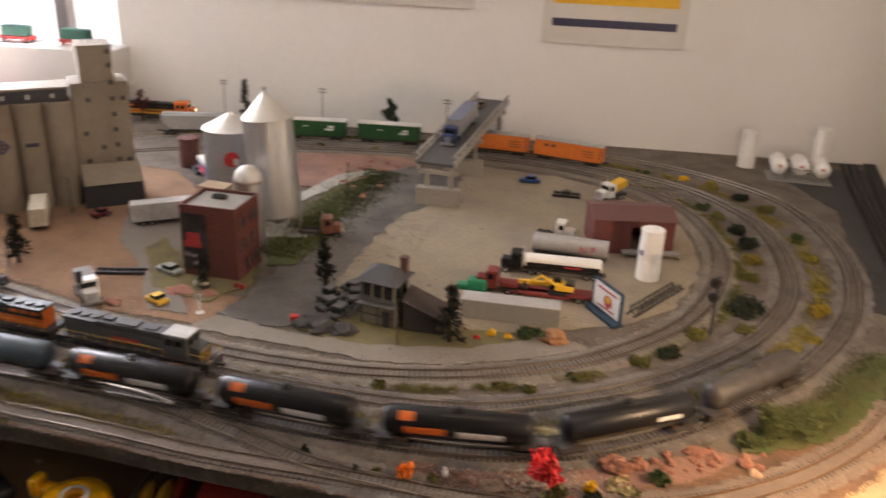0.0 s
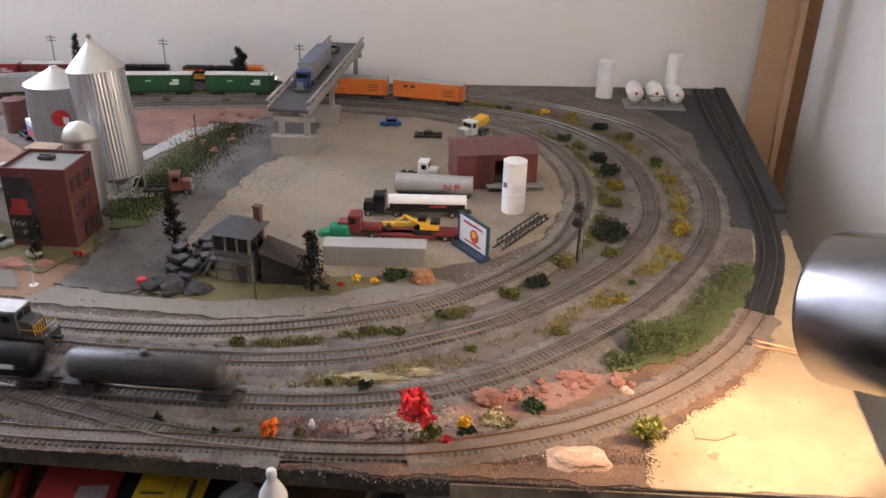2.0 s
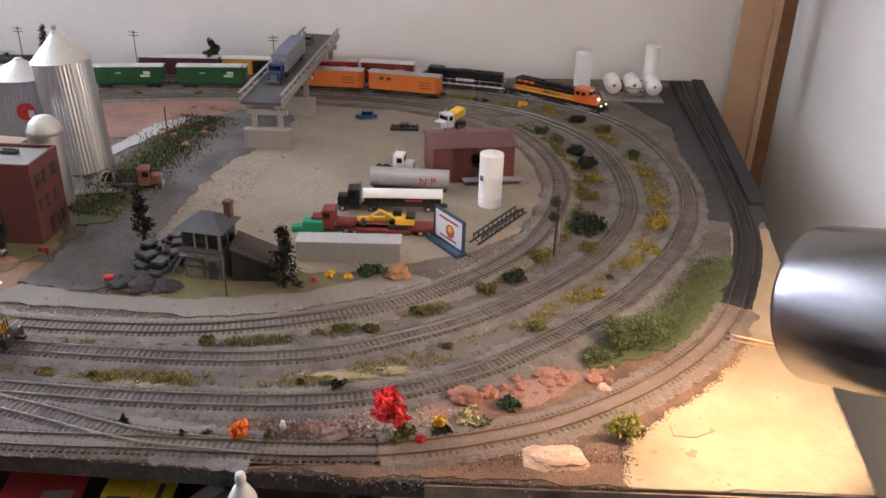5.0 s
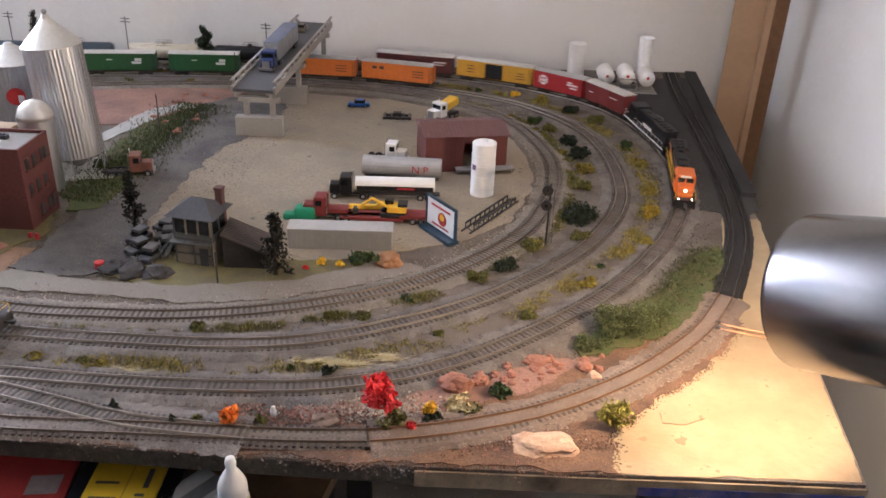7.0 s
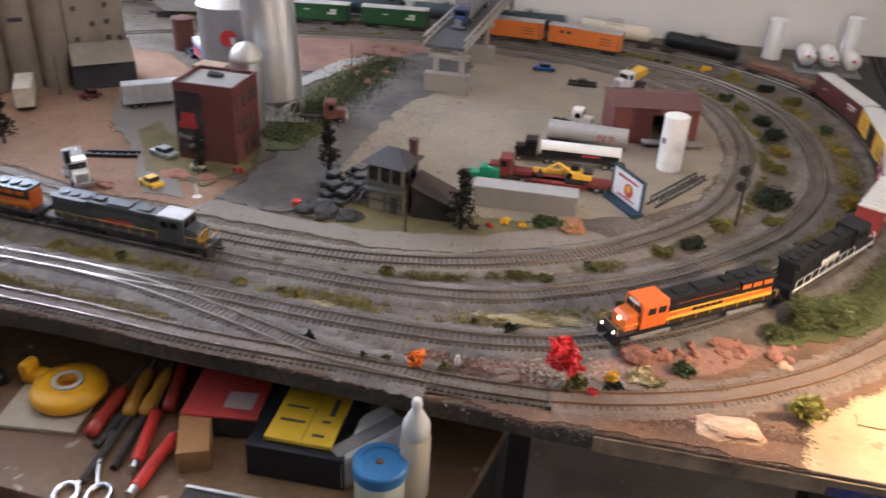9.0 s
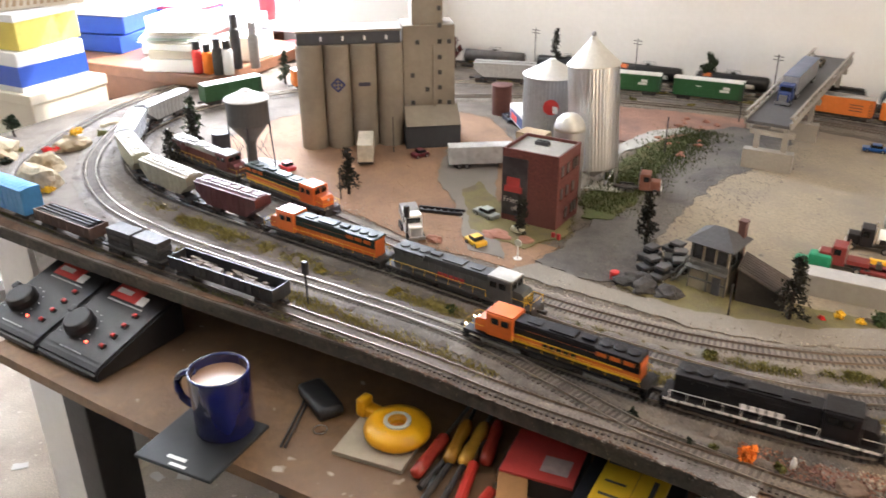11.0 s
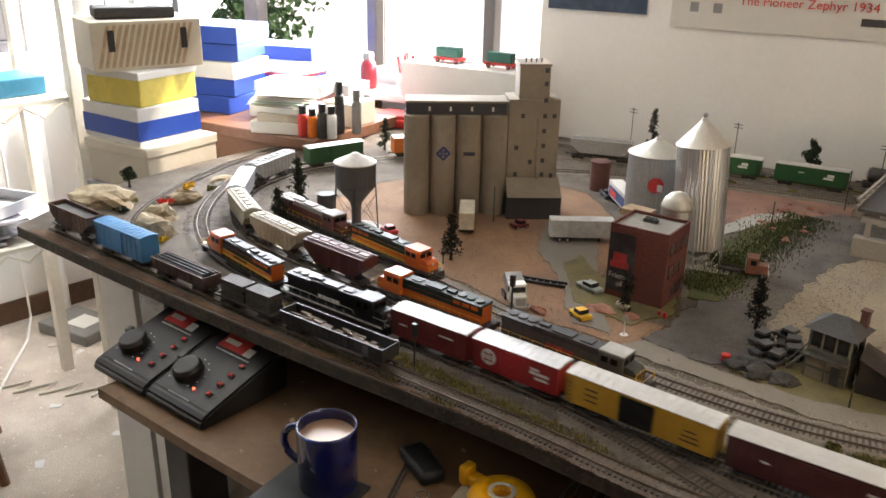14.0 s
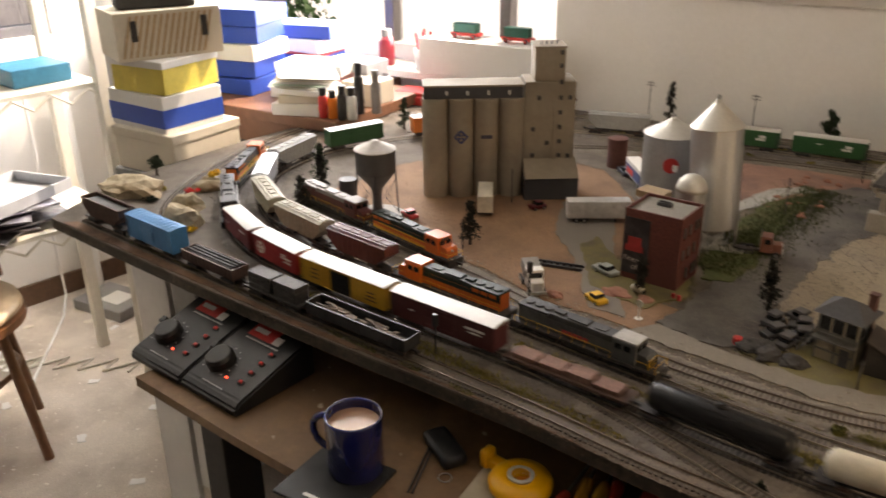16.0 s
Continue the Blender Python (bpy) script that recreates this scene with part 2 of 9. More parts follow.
def prism(bm, outline, z0, z1):
    """A flat plate from an outline of (x, y)."""
    lo = [bm.verts.new((x, y, z0)) for x, y in outline]
    hi = [bm.verts.new((x, y, z1)) for x, y in outline]
    bm.faces.new(lo[::-1])
    bm.faces.new(hi)
    for i in range(len(lo)):
        j = (i + 1) % len(lo)
        bm.faces.new((lo[i], lo[j], hi[j], hi[i]))
    return bm


def extrude_x(bm, outline, x0, x1, m=None):
    """A bar along x whose cross-section is the outline of (y, z)."""
    a = [bm.verts.new((x0, y, z)) for y, z in outline]
    b = [bm.verts.new((x1, y, z)) for y, z in outline]
    bm.faces.new(a[::-1])
    bm.faces.new(b)
    for i in range(len(a)):
        j = (i + 1) % len(a)
        bm.faces.new((a[i], a[j], b[j], b[i]))
    bmesh.ops.recalc_face_normals(bm, faces=bm.faces)
    if m is not None:
        bmesh.ops.transform(bm, matrix=m, verts=a + b)
    return bm


def ragged(outline, amount=0.006, step=0.012, seed=1):
    """The outline with an uneven edge: broad waves and a fine jitter."""
    rng = random.Random(seed)
    out = []
    n = len(outline)
    step = min(step, 0.006)
    for i in range(n):
        a, b = Vector(outline[i]), Vector(outline[(i + 1) % n])
        k = max(1, int((b - a).length / step))
        nrm = Vector((-(b - a).y, (b - a).x)).normalized()
        for j in range(k):
            p = a.lerp(b, j / k)
            w = noise.noise(Vector((p.x * 34, p.y * 34, seed * 1.7)))
            p = p + nrm * (w * amount * 1.6 + rng.uniform(-amount, amount) * 0.3)
            out.append((p.x, p.y))
    return out


def pebble(bm, p, r, rng, flat=0.7):
    s = bmesh.ops.create_icosphere(bm, subdivisions=1, radius=r)
    m = Matrix.Translation(p) @ Euler((rng.random() * 6, rng.random() * 6, rng.random() * 6)).to_matrix().to_4x4()
    sc = Matrix.Diagonal((rng.uniform(0.7, 1.4), rng.uniform(0.7, 1.2), rng.uniform(0.5, 1.0) * flat, 1))
    for v in s["verts"]:
        v.co *= rng.uniform(0.75, 1.2)
    bmesh.ops.transform(bm, matrix=m @ sc, verts=s["verts"])


def scatter_mesh(name, items):
    """Many little tetrahedra or blades from (points, faces) by from_pydata."""
    vs, fs = [], []
    for pts, faces in items:
        o = len(vs)
        vs.extend(pts)
        fs.extend([tuple(o + i for i in f) for f in faces])
    me = bpy.data.meshes.new(name)
    me.from_pydata(vs, [], fs)
    return me


def stone_item(x, y, z, r, rng):
    a = rng.random() * 6.28
    pts = []
    for k in range(4):
        t = a + k * 1.571
        rr = r * rng.uniform(0.7, 1.3)
        pts.append((x + rr * math.cos(t), y + rr * math.sin(t), z))
    pts.append((x + rng.uniform(-.3, .3) * r, y + rng.uniform(-.3, .3) * r, z + r * rng.uniform(0.6, 1.3)))
    return pts, [(0, 1, 4), (1, 2, 4), (2, 3, 4), (3, 0, 4)]


def blade_item(x, y, z, h, w, rng, lean=0.5):
    a = rng.random() * 6.28
    dx, dy = w * math.cos(a), w * math.sin(a)
    lx, ly = h * lean * rng.uniform(-1, 1), h * lean * rng.uniform(-1, 1)
    return [(x - dx, y - dy, z), (x + dx, y + dy, z), (x + lx, y + ly, z + h)], [(0, 1, 2)]


def leaf_item(p, s, rng):
    q = Euler((rng.random() * 6.3, rng.random() * 6.3, rng.random() * 6.3)).to_matrix()
    return [tuple(Vector(p) + q @ Vector(v) * s) for v in ((-1, -0.6, 0), (1, -0.5, 0.2), (0.8, 0.7, -0.2), (-0.7, 0.8, 0.3))], [(0, 1, 2, 3)]


def stuff(name, items, material_, label, category):
    me = scatter_mesh(name, items)
    me.materials.append(material_)
    return tagged(new(name, me), label, category, kind="stuff")


def spline(points, closed=False, step=0.004):
    """Even samples along a smooth line through the points."""
    P = [Vector((x, y)) for x, y in points]
    n = len(P)
    raw = []
    for i in range(n if closed else n - 1):
        p1, p2 = P[i], P[(i + 1) % n]
        p0 = P[i - 1] if closed or i else p1 * 2 - p2
        p3 = P[(i + 2) % n] if closed or i + 2 < n else p2 * 2 - p1
        for k in range(24):
            t = k / 24
            raw.append(0.5 * ((2 * p1) + (p2 - p0) * t + (2 * p0 - 5 * p1 + 4 * p2 - p3) * t * t + (3 * p1 - p0 - 3 * p2 + p3) * t ** 3))
    raw.append(P[0] if closed else P[-1])
    out, left = [raw[0]], step
    for a, b in zip(raw, raw[1:]):
        d = (b - a).length
        at = 0.0
        while d - at >= left:
            at += left
            out.append(a.lerp(b, at / d))
            left = step
        left -= d - at
    return out


def wall_y(x):
    return WALL_A + WALL_B * x


# ---- room ----
def wall_strip(name, x0, x1, z0, z1, label):
    bm = bmesh.new()
    prism(bm, [(x0, wall_y(x0)), (x1, wall_y(x1)), (x1, wall_y(x1) + 0.14), (x0, wall_y(x0) + 0.14)], z0, z1)
    return structure(name, bm, PLASTER, label, "wall")


WX0, WX1, WZ0, WZ1 = -3.24, -1.42, 1.02, 2.3
wall_strip("wall_north", WX1, 0.75, 0, 2.4, "off-white painted plaster wall behind the model railway")
wall_strip("wall_north_sill", WX0, WX1, 0, WZ0, "off-white wall below the bright window")
wall_strip("wall_north_lintel", WX0, WX1, WZ1, 2.4, "off-white wall above the window")
wall_strip("wall_north_end", -3.42, WX0, 0, 2.4, "off-white wall beside the window")
structure("wall_east", boxes((0.70, 1.2, 0, 0.12, 2.6, 2.4)), PLASTER, "off-white side wall beside the layout", "wall")
# Brown for walls out of view, kept dark to soak up bounced light.
mat("low_bounce_brown", (0.085, 0.06, 0.042), 0.6, scale=25, var=0.15, big=2)
structure("wall_east_near", boxes((0.70, -1.1, 0, 0.12, 1.996, 2.4)), mat("low_bounce_brown", (0.085, 0.06, 0.042)), "unseen side wall, darkened to cut bounced light", "wall")
# The near stretch is out of view, lengthened to hold back side-window light.
for tag, row in (("wall_west", (-3.36, -0.35, 0, 0.12, 3.5, 1.02)), ("wall_west_lintel", (-3.36, -0.35, 2.25, 0.12, 3.5, 0.15)), ("wall_west_near", (-3.36, -0.8, 1.02, 0.12, 2.6, 1.23)), ("wall_west_corner", (-3.36, 1.31, 1.02, 0.12, 0.18, 1.23))):
    structure(tag, boxes(row), PLASTER, "off-white wall of the hobby room beside the shelf rack", "wall")
structure("baseboard_west", boxes((-3.292, 0.0, 0, 0.014, 2.76, 0.085)), WOODTRIM, "brown wooden baseboard below the shelf rack", "baseboard")
# Out of view as well, with the same light-absorbing brown.
structure("wall_south", boxes((-1.7, -2.1, 0, 5.2, 0.12, 2.4)), mat("low_bounce_brown", (0.085, 0.06, 0.042), 0.6, scale=25, var=0.1, big=2), "unseen wall closing the hobby room, darkened to cut bounced light", "wall")
structure("floor", boxes((-1.7, 0.1, -0.06, 5.2, 4.6, 0.06)), CARPET, "pale dusty carpet with scattered debris", "floor")
structure("ceiling", prism(bmesh.new(), [(-4.3, -2.2), (0.8, -2.2), (0.8, wall_y(0.8) + 0.14), (-4.3, wall_y(-4.3) + 0.14)], 2.4, 2.46), CEIL, "plain unseen ceiling, greyed to bounce less light", "ceiling")
bm = bmesh.new()
prism(bm, [(-3.28, wall_y(-3.28) - 0.014), (0.6, wall_y(0.6) - 0.014), (0.6, wall_y(0.6)), (-3.28, wall_y(-3.28))], 0, 0.085)
structure("baseboard", bm, WOODTRIM, "brown wooden baseboard along the wall", "baseboard")

# window: frame, mullions and panes
WIN = Matrix.Translation((0, WALL_A, 0)) @ Matrix.Rotation(math.atan(WALL_B), 4, "Z")
K = math.hypot(1, WALL_B)
FRAME = mat("window_aluminium", (0.16, 0.15, 0.15), 0.4, 0.6, scale=80, var=0.1)
win = thing("window_1", WIN, "wide bright window with dark metal frames", "window")
tagged(win, kind="structure")
PANE = glass_material("window_glass")
xs = [WX0, -2.85, -2.49, -2.0, -1.60, WX1]
# Lower bar is white to imitate the glare that washes it out.
for z in (WZ0, WZ1 - 0.05):
    part("window_frame", boxes(((WX0 + WX1) / 2 * K, 0.07, z, (WX1 - WX0) * K, 0.06, 0.05), bevel=0.004), WHITE if z == WZ0 else FRAME, win)
for x in xs:
    part("mullion", boxes((x * K, 0.07, WZ0 + 0.05, 0.06 if x == -2.49 else 0.035, 0.05, WZ1 - WZ0 - 0.1), bevel=0.004), FRAME, win)
for a, b in zip(xs, xs[1:]):
    p = part("pane", boxes(((a + b) / 2 * K, 0.075, WZ0 + 0.05, (b - a) * K - 0.05, 0.004, WZ1 - WZ0 - 0.1)), PANE, win)
    p.visible_shadow = False
part("window_sill", boxes(((WX0 + WX1) / 2 * K, 0.0, WZ0 - 0.02, (WX1 - WX0) * K, 0.2, 0.022), bevel=0.004), WHITE, win)

win2 = thing("window_2", Matrix(), "side window with dark metal frames over the shelf rack", "window")
tagged(win2, kind="structure")
for z in (1.02, 2.21):
    part("window_frame", boxes((-3.36, 0.86, z, 0.05, 0.72, 0.04), bevel=0.004), FRAME, win2)
for y in (0.52, 0.93, 1.20):
    part("mullion", boxes((-3.36, y, 1.06, 0.05, 0.04, 1.15), bevel=0.004), FRAME, win2)
for y, w in ((0.725, 0.37), (1.065, 0.23)):
    p = part("pane", boxes((-3.36, y, 1.06, 0.004, w, 1.15)), PANE, win2)
    p.visible_shadow = False

# bright yard outside: ground, fence and shrub behind the panes
structure("ground", boxes((-10, 6, -0.40, 70, 50, 0.3)), mat("yard_concrete", (0.8, 0.78, 0.74), 0.9, scale=6, var=0.15), "pale sunlit concrete yard outside the window", "ground")
fence = thing("garden_fence", pose(-8.2, 3.0, -0.1, 0, 0, 96), "tall weathered grey wooden fence across the yard", "fence")
FENCE = mat("fence_wood", (0.34, 0.33, 0.34), 0.9, scale=8, var=0.3, big=2, rand=0.15)
fm = mesh_of(boxes((0, 0, 0, 0.19, 0.02, 1.75), bevel=0.004), "fence_board", FENCE)
for i in range(26):
    b = new("board", fm)
    b.parent, b.matrix_basis = fence, pose(-3.0 + i * 0.2, 0, 0)

shrub_rng = random.Random(77)
shrub = thing("garden_shrub", pose(-7.3, 5.0, -0.1), "bushy green garden shrub before the fence", "shrub")
part("stem", lathed([(0.05, 0), (0.03, 0.5), (0.01, 1.1)], 8), mat("shrub_bark", (0.08, 0.06, 0.045), 0.9, scale=30, var=0.3), shrub)
me = scatter_mesh("foliage", [leaf_item((shrub_rng.gauss(0, 0.26), shrub_rng.gauss(0, 0.26), shrub_rng.uniform(0.15, 1.5)), shrub_rng.uniform(0.02, 0.05), shrub_rng) for _ in range(2600)])
me.materials.append(mat("shrub_leaf", (0.05, 0.11, 0.03), 0.8, scale=30, var=0.3, bump=0, island=0.35))
new("foliage", me).parent = shrub

# ---- layout board ----
FRONT = [(-1.62, 0.485), (-1.36, 0.503), (-1.12, 0.522), (-0.91, 0.543), (-0.81, 0.554), (-0.72, 0.567), (-0.555, 0.586), (-0.436, 0.593), (-0.326, 0.601), (-0.162, 0.613), (0.0, 0.626), (0.405, 0.674)]
LEFT = [(-1.80, 1.40), (-1.78, 1.0), (-1.73, 0.68)]
board = FRONT + [(0.425, 1.3), (0.445, wall_y(0.445) - 0.004), (-1.40, wall_y(-1.40) - 0.004), (-1.79, wall_y(-1.79) - 0.004)] + LEFT
bm = prism(bmesh.new(), board, T - 0.021, T - 0.003)
deck = single("layout_board", bm, BOARD_EDGE, Matrix(), "rough-edged dark board carrying the model railway", "table")
bm = prism(bmesh.new(), board, T - 0.003, T)
structure("layout_ground", bm, BASE, "grey-brown scenic ground of the model railway", "ground")
EDGE_WOOD = mat("raw_edge_wood", (0.30, 0.215, 0.13), 0.8, scale=60, var=0.4, bump=0.5, big=30, stain=(0.10, 0.07, 0.045))
EDGE_ROT = math.degrees(math.atan2(0.048, 0.405))
part("edge_band", boxes((0.205, -0.0012, T - 0.0205, 0.41, 0.0024, 0.0175), bevel=0.0004), EDGE_WOOD, deck, "pale raw plywood edge", m=pose(0, 0.6255, 0, 0, 0, EDGE_ROT))
part("paint_streak", boxes((0.305, -0.0028, T - 0.0200, 0.205, 0.0010, 0.0095)), mat("blue_paint", (0.02, 0.03, 0.16), 0.6, scale=90, var=0.5, big=40, stain=(0.12, 0.09, 0.10)), deck, "streak of dark blue paint", m=pose(0, 0.6255, 0, 0, 0, EDGE_ROT))
leg_m = mesh_of(boxes((0, 0, 0, 0.07, 0.07, T - 0.021), bevel=0.003), "leg", mat("dark_post", (0.035, 0.03, 0.028), 0.6, scale=40, var=0.3))
for x, y in ((-1.55, 1.2), (-1.05, 1.6), (0.25, 1.9), (0.34, 1.15), (-0.3, 1.6)):
    l = new("leg", leg_m)
    l.parent, l.matrix_basis = deck, pose(x, y, 0)


def zone(name, outline, material_, label, z, category="ground", amount=0.004, seed=1, grit=0, spread=0.007):
    edge = ragged(outline, amount, 0.012, seed)
    ground_piece = structure(name, prism(bmesh.new(), edge, T - 0.001, T + z), material_, label, category)
    if grit:
        rng = random.Random(seed + 100)
        items = []
        for _ in range(grit):
            x, y = rng.choice(edge)
            items.append(stone_item(x + rng.gauss(0, spread), y + rng.gauss(0, spread), T + 0.0004, rng.uniform(0.0004, 0.0013), rng))
        me = scatter_mesh("loose_grit", items)
        me.materials.append(material_)
        tagged(new("loose_grit", me), "loose grit spilled over the edge of the ground patch", "gravel", kind="stuff")
    return ground_piece


zone("sand_lot", [(-0.44, 1.02), (-0.30, 1.0), (-0.20, 0.985), (-0.09, 1.04), (-0.01, 1.09), (0.05, 1.17), (0.08, 1.3), (0.065, 1.45), (0.01, 1.58), (-0.1, 1.68), (-0.24, 1.73), (-0.47, 1.73), (-0.45, 1.55), (-0.475, 1.4), (-0.48, 1.22), (-0.465, 1.08)], SAND, "pale sandy yard in the middle of the loop", 0.0010, seed=2)
zone("gravel_road", [(-0.425, 1.52), (-0.440, 1.45), (-0.470, 1.344), (-0.470, 1.221), (-0.463, 1.128), (-0.459, 1.045), (-0.441, 0.957), (-0.43, 0.915), (-0.50, 0.885), (-0.566, 0.897), (-0.556, 0.943), (-0.566, 1.095), (-0.556, 1.208), (-0.590, 1.417), (-0.612, 1.574), (-0.562, 1.655), (-0.46, 1.69), (-0.425, 1.62)], ROAD, "dark gravel road leading to the ramp", 0.0016, seed=3, amount=0.006, grit=5000, spread=0.007)
zone("dirt_yard", [(-1.33, 0.89), (-1.1, 0.87), (-0.9, 0.87), (-0.72, 0.845), (-0.56, 0.86), (-0.56, 0.95), (-0.70, 0.96), (-0.74, 1.1), (-0.85, 1.3), (-1.0, 1.42), (-1.25, 1.4), (-1.36, 1.15)], DIRT, "orange-brown dirt yard round the grain elevator", 0.0010, seed=4, grit=3000, spread=0.005)
zone("grey_lane", [(-0.66, 0.87), (-0.60, 0.875), (-0.70, 1.0), (-0.78, 1.12), (-0.86, 1.24), (-0.95, 1.2), (-0.87, 1.07), (-0.76, 0.98)], ASPHALT, "worn grey lane across the dirt yard", 0.0018, seed=5, amount=0.004, grit=3000, spread=0.005)
zone("red_bank", [(-0.95, 1.42), (-0.62, 1.45), (-0.52, 1.60), (-0.55, 1.73), (-0.8, 1.68), (-1.0, 1.58)], RED_DIRT, "reddish dirt bank below the back tracks", 0.0014, seed=6, grit=3000, spread=0.005)
zone("pale_path", [(-0.600, 1.578), (-0.634, 1.546), (-0.662, 1.409), (-0.680, 1.338), (-0.700, 1.382), (-0.682, 1.532), (-0.632, 1.60)], mat("pale_path", (0.36, 0.35, 0.32), 0.9, scale=300, var=0.2), "pale concrete path beside the grass", 0.0022, seed=7, amount=0.003)
zone("green_verge", [(-0.591, 1.545), (-0.641, 1.488), (-0.652, 1.381), (-0.645, 1.291), (-0.615, 1.13), (-0.585, 1.071), (-0.547, 1.081), (-0.540, 1.152), (-0.563, 1.232), (-0.579, 1.341), (-0.588, 1.451)], TURF, "green grassy verge beside the road", 0.0026, seed=8, amount=0.008, grit=900, spread=0.008)
zone("olive_patch", [(-0.44, 0.90), (-0.32, 0.885), (-0.22, 0.90), (-0.12, 0.98), (-0.16, 1.0), (-0.28, 0.975), (-0.40, 0.97)], OLIVE, "olive turf round the signal tower", 0.0020, seed=9, amount=0.005, grit=3000, spread=0.005)
zone("olive_patch_b", [(-0.70, 0.93), (-0.60, 0.92), (-0.57, 1.0), (-0.60, 1.06), (-0.72, 1.04), (-0.80, 1.10), (-0.80, 1.05)], OLIVE, "olive turf round the brick building", 0.0021, seed=10, amount=0.005, grit=3000, spread=0.005)
zone("pale_verge", [(-0.58, 0.845), (-0.33, 0.855), (-0.21, 0.885), (-0.12, 0.94), (-0.05, 0.995), (-0.10, 1.02), (-0.2, 0.935), (-0.33, 0.895), (-0.45, 0.885), (-0.56, 0.895)], PALE_BALLAST, "pale gravel verge along the inner track", 0.0023, seed=11, amount=0.004, grit=3000, spread=0.005)
zone("brown_soil", [(-0.18, 0.614), (-0.162, 0.615), (0.0, 0.628), (0.179, 0.648), (0.176, 0.657), (0.18, 0.681), (0.178, 0.70), (0.197, 0.742), (0.214, 0.757), (0.239, 0.783), (0.265, 0.809), (0.294, 0.848), (0.318, 0.879), (0.336, 0.931), (0.342, 0.975), (0.31, 0.975), (0.255, 0.915), (0.20, 0.862), (0.14, 0.808), (0.10, 0.760), (0.0, 0.69), (-0.1, 0.66)], SOIL, "dark brown soil along the board's edge", 0.0014, seed=12, amount=0.005, grit=7000, spread=0.0035)
zone("red_bed", [(-0.14, 0.672), (-0.03, 0.690), (0.05, 0.722), (0.12, 0.765), (0.19, 0.822), (0.165, 0.835), (0.09, 0.80), (0.03, 0.762), (-0.04, 0.720), (-0.13, 0.695)], RED_DIRT, "reddish soil in the flower bed", 0.0011, seed=22, amount=0.008, grit=1800, spread=0.010)
zone("edge_soil", [(-1.58, 0.490), (-1.36, 0.506), (-0.91, 0.546), (-0.72, 0.570), (-0.555, 0.588), (-0.436, 0.595), (-0.17, 0.614), (-0.17, 0.628), (-0.37, 0.612), (-0.60, 0.598), (-0.91, 0.566), (-1.56, 0.512)], SOIL, "brown gritty soil strip along the front edge", 0.0010, seed=21, amount=0.002)
zone("plywood_corner", [(0.165, 0.647), (0.402, 0.676), (0.424, 1.26), (0.37, 1.26), (0.34, 1.05), (0.31, 0.90), (0.25, 0.80), (0.18, 0.75)], PLY, "bare plywood corner lit by the desk lamp", 0.0006, seed=13, amount=0.002)
zone("green_corner", [(0.15, 0.832), (0.204, 0.858), (0.252, 0.905), (0.303, 0.960), (0.345, 1.085), (0.345, 1.15), (0.31, 1.10), (0.279, 1.042), (0.238, 0.975), (0.20, 0.93), (0.17, 0.885)], TURF, "green turf inside the outer curve", 0.0030, seed=14, amount=0.008, grit=3000, spread=0.006)
zone("black_corner", [(0.335, 1.28), (0.41, 1.265), (0.432, 1.30), (0.441, 2.1), (0.20, 2.0), (0.33, 1.75)], mat("black_floor", (0.04, 0.038, 0.036), 0.85, scale=300, var=0.4), "dark painted corner of the board", 0.0008, seed=15, amount=0.004, grit=500)

# ---- tracks ----
LOOP = [(-1.735, 1.33), (-1.65, 1.53), (-1.48, 1.67), (-1.25, 1.755), (-1.0, 1.815), (-0.75, 1.865), (-0.5, 1.905), (-0.3, 1.928), (-0.09, 1.915), (0.06, 1.872), (0.2, 1.778), (0.278, 1.64),
        (0.318, 1.46), (0.313, 1.301), (0.286, 1.185), (0.239, 1.072), (0.19, 0.985), (0.133, 0.909), (0.071, 0.841), (0.013, 0.79), (-0.042, 0.754), (-0.118, 0.723), (-0.206, 0.705), (-0.321, 0.692),
        (-0.45, 0.685), (-0.62, 0.672), (-0.76, 0.660), (-0.9, 0.648), (-1.05, 0.640), (-1.2, 0.652), (-1.32, 0.690), (-1.42, 0.747), (-1.51, 0.83), (-1.6, 0.945), (-1.68, 1.1)]
INNER = [(-1.50, 1.28), (-1.40, 1.46), (-1.22, 1.61), (-0.953, 1.722), (-0.742, 1.782), (-0.56, 1.820), (-0.40, 1.838), (-0.246, 1.838), (-0.11, 1.814), (-0.015, 1.782), (0.055, 1.742), (0.13, 1.665), (0.18, 1.575),
         (0.211, 1.455), (0.221, 1.33), (0.209, 1.234), (0.175, 1.135), (0.133, 1.058), (0.063, 0.965), (-0.001, 0.901), (-0.061, 0.856), (-0.141, 0.807), (-0.235, 0.779), (-0.357, 0.765), (-0.484, 0.757),
         (-0.65, 0.752), (-0.83, 0.745), (-1.016, 0.738), (-1.2, 0.742), (-1.33, 0.775), (-1.43, 0.84), (-1.51, 0.94), (-1.545, 1.10)]
YARD = [(-1.34, 0.864), (-1.214, 0.855), (-1.0, 0.838), (-0.886, 0.83), (-0.7, 0.812), (-0.513, 0.803), (-0.40, 0.811), (-0.30, 0.828), (-0.198, 0.864), (-0.113, 0.911), (-0.045, 0.965), (0.02, 1.042), (0.068, 1.123),
        (0.098, 1.22), (0.112, 1.326), (0.106, 1.43), (0.078, 1.527), (0.025, 1.632), (-0.05, 1.705), (-0.15, 1.755), (-0.3, 1.785), (-0.5, 1.77), (-0.8, 1.69), (-1.05, 1.57), (-1.2, 1.46)]
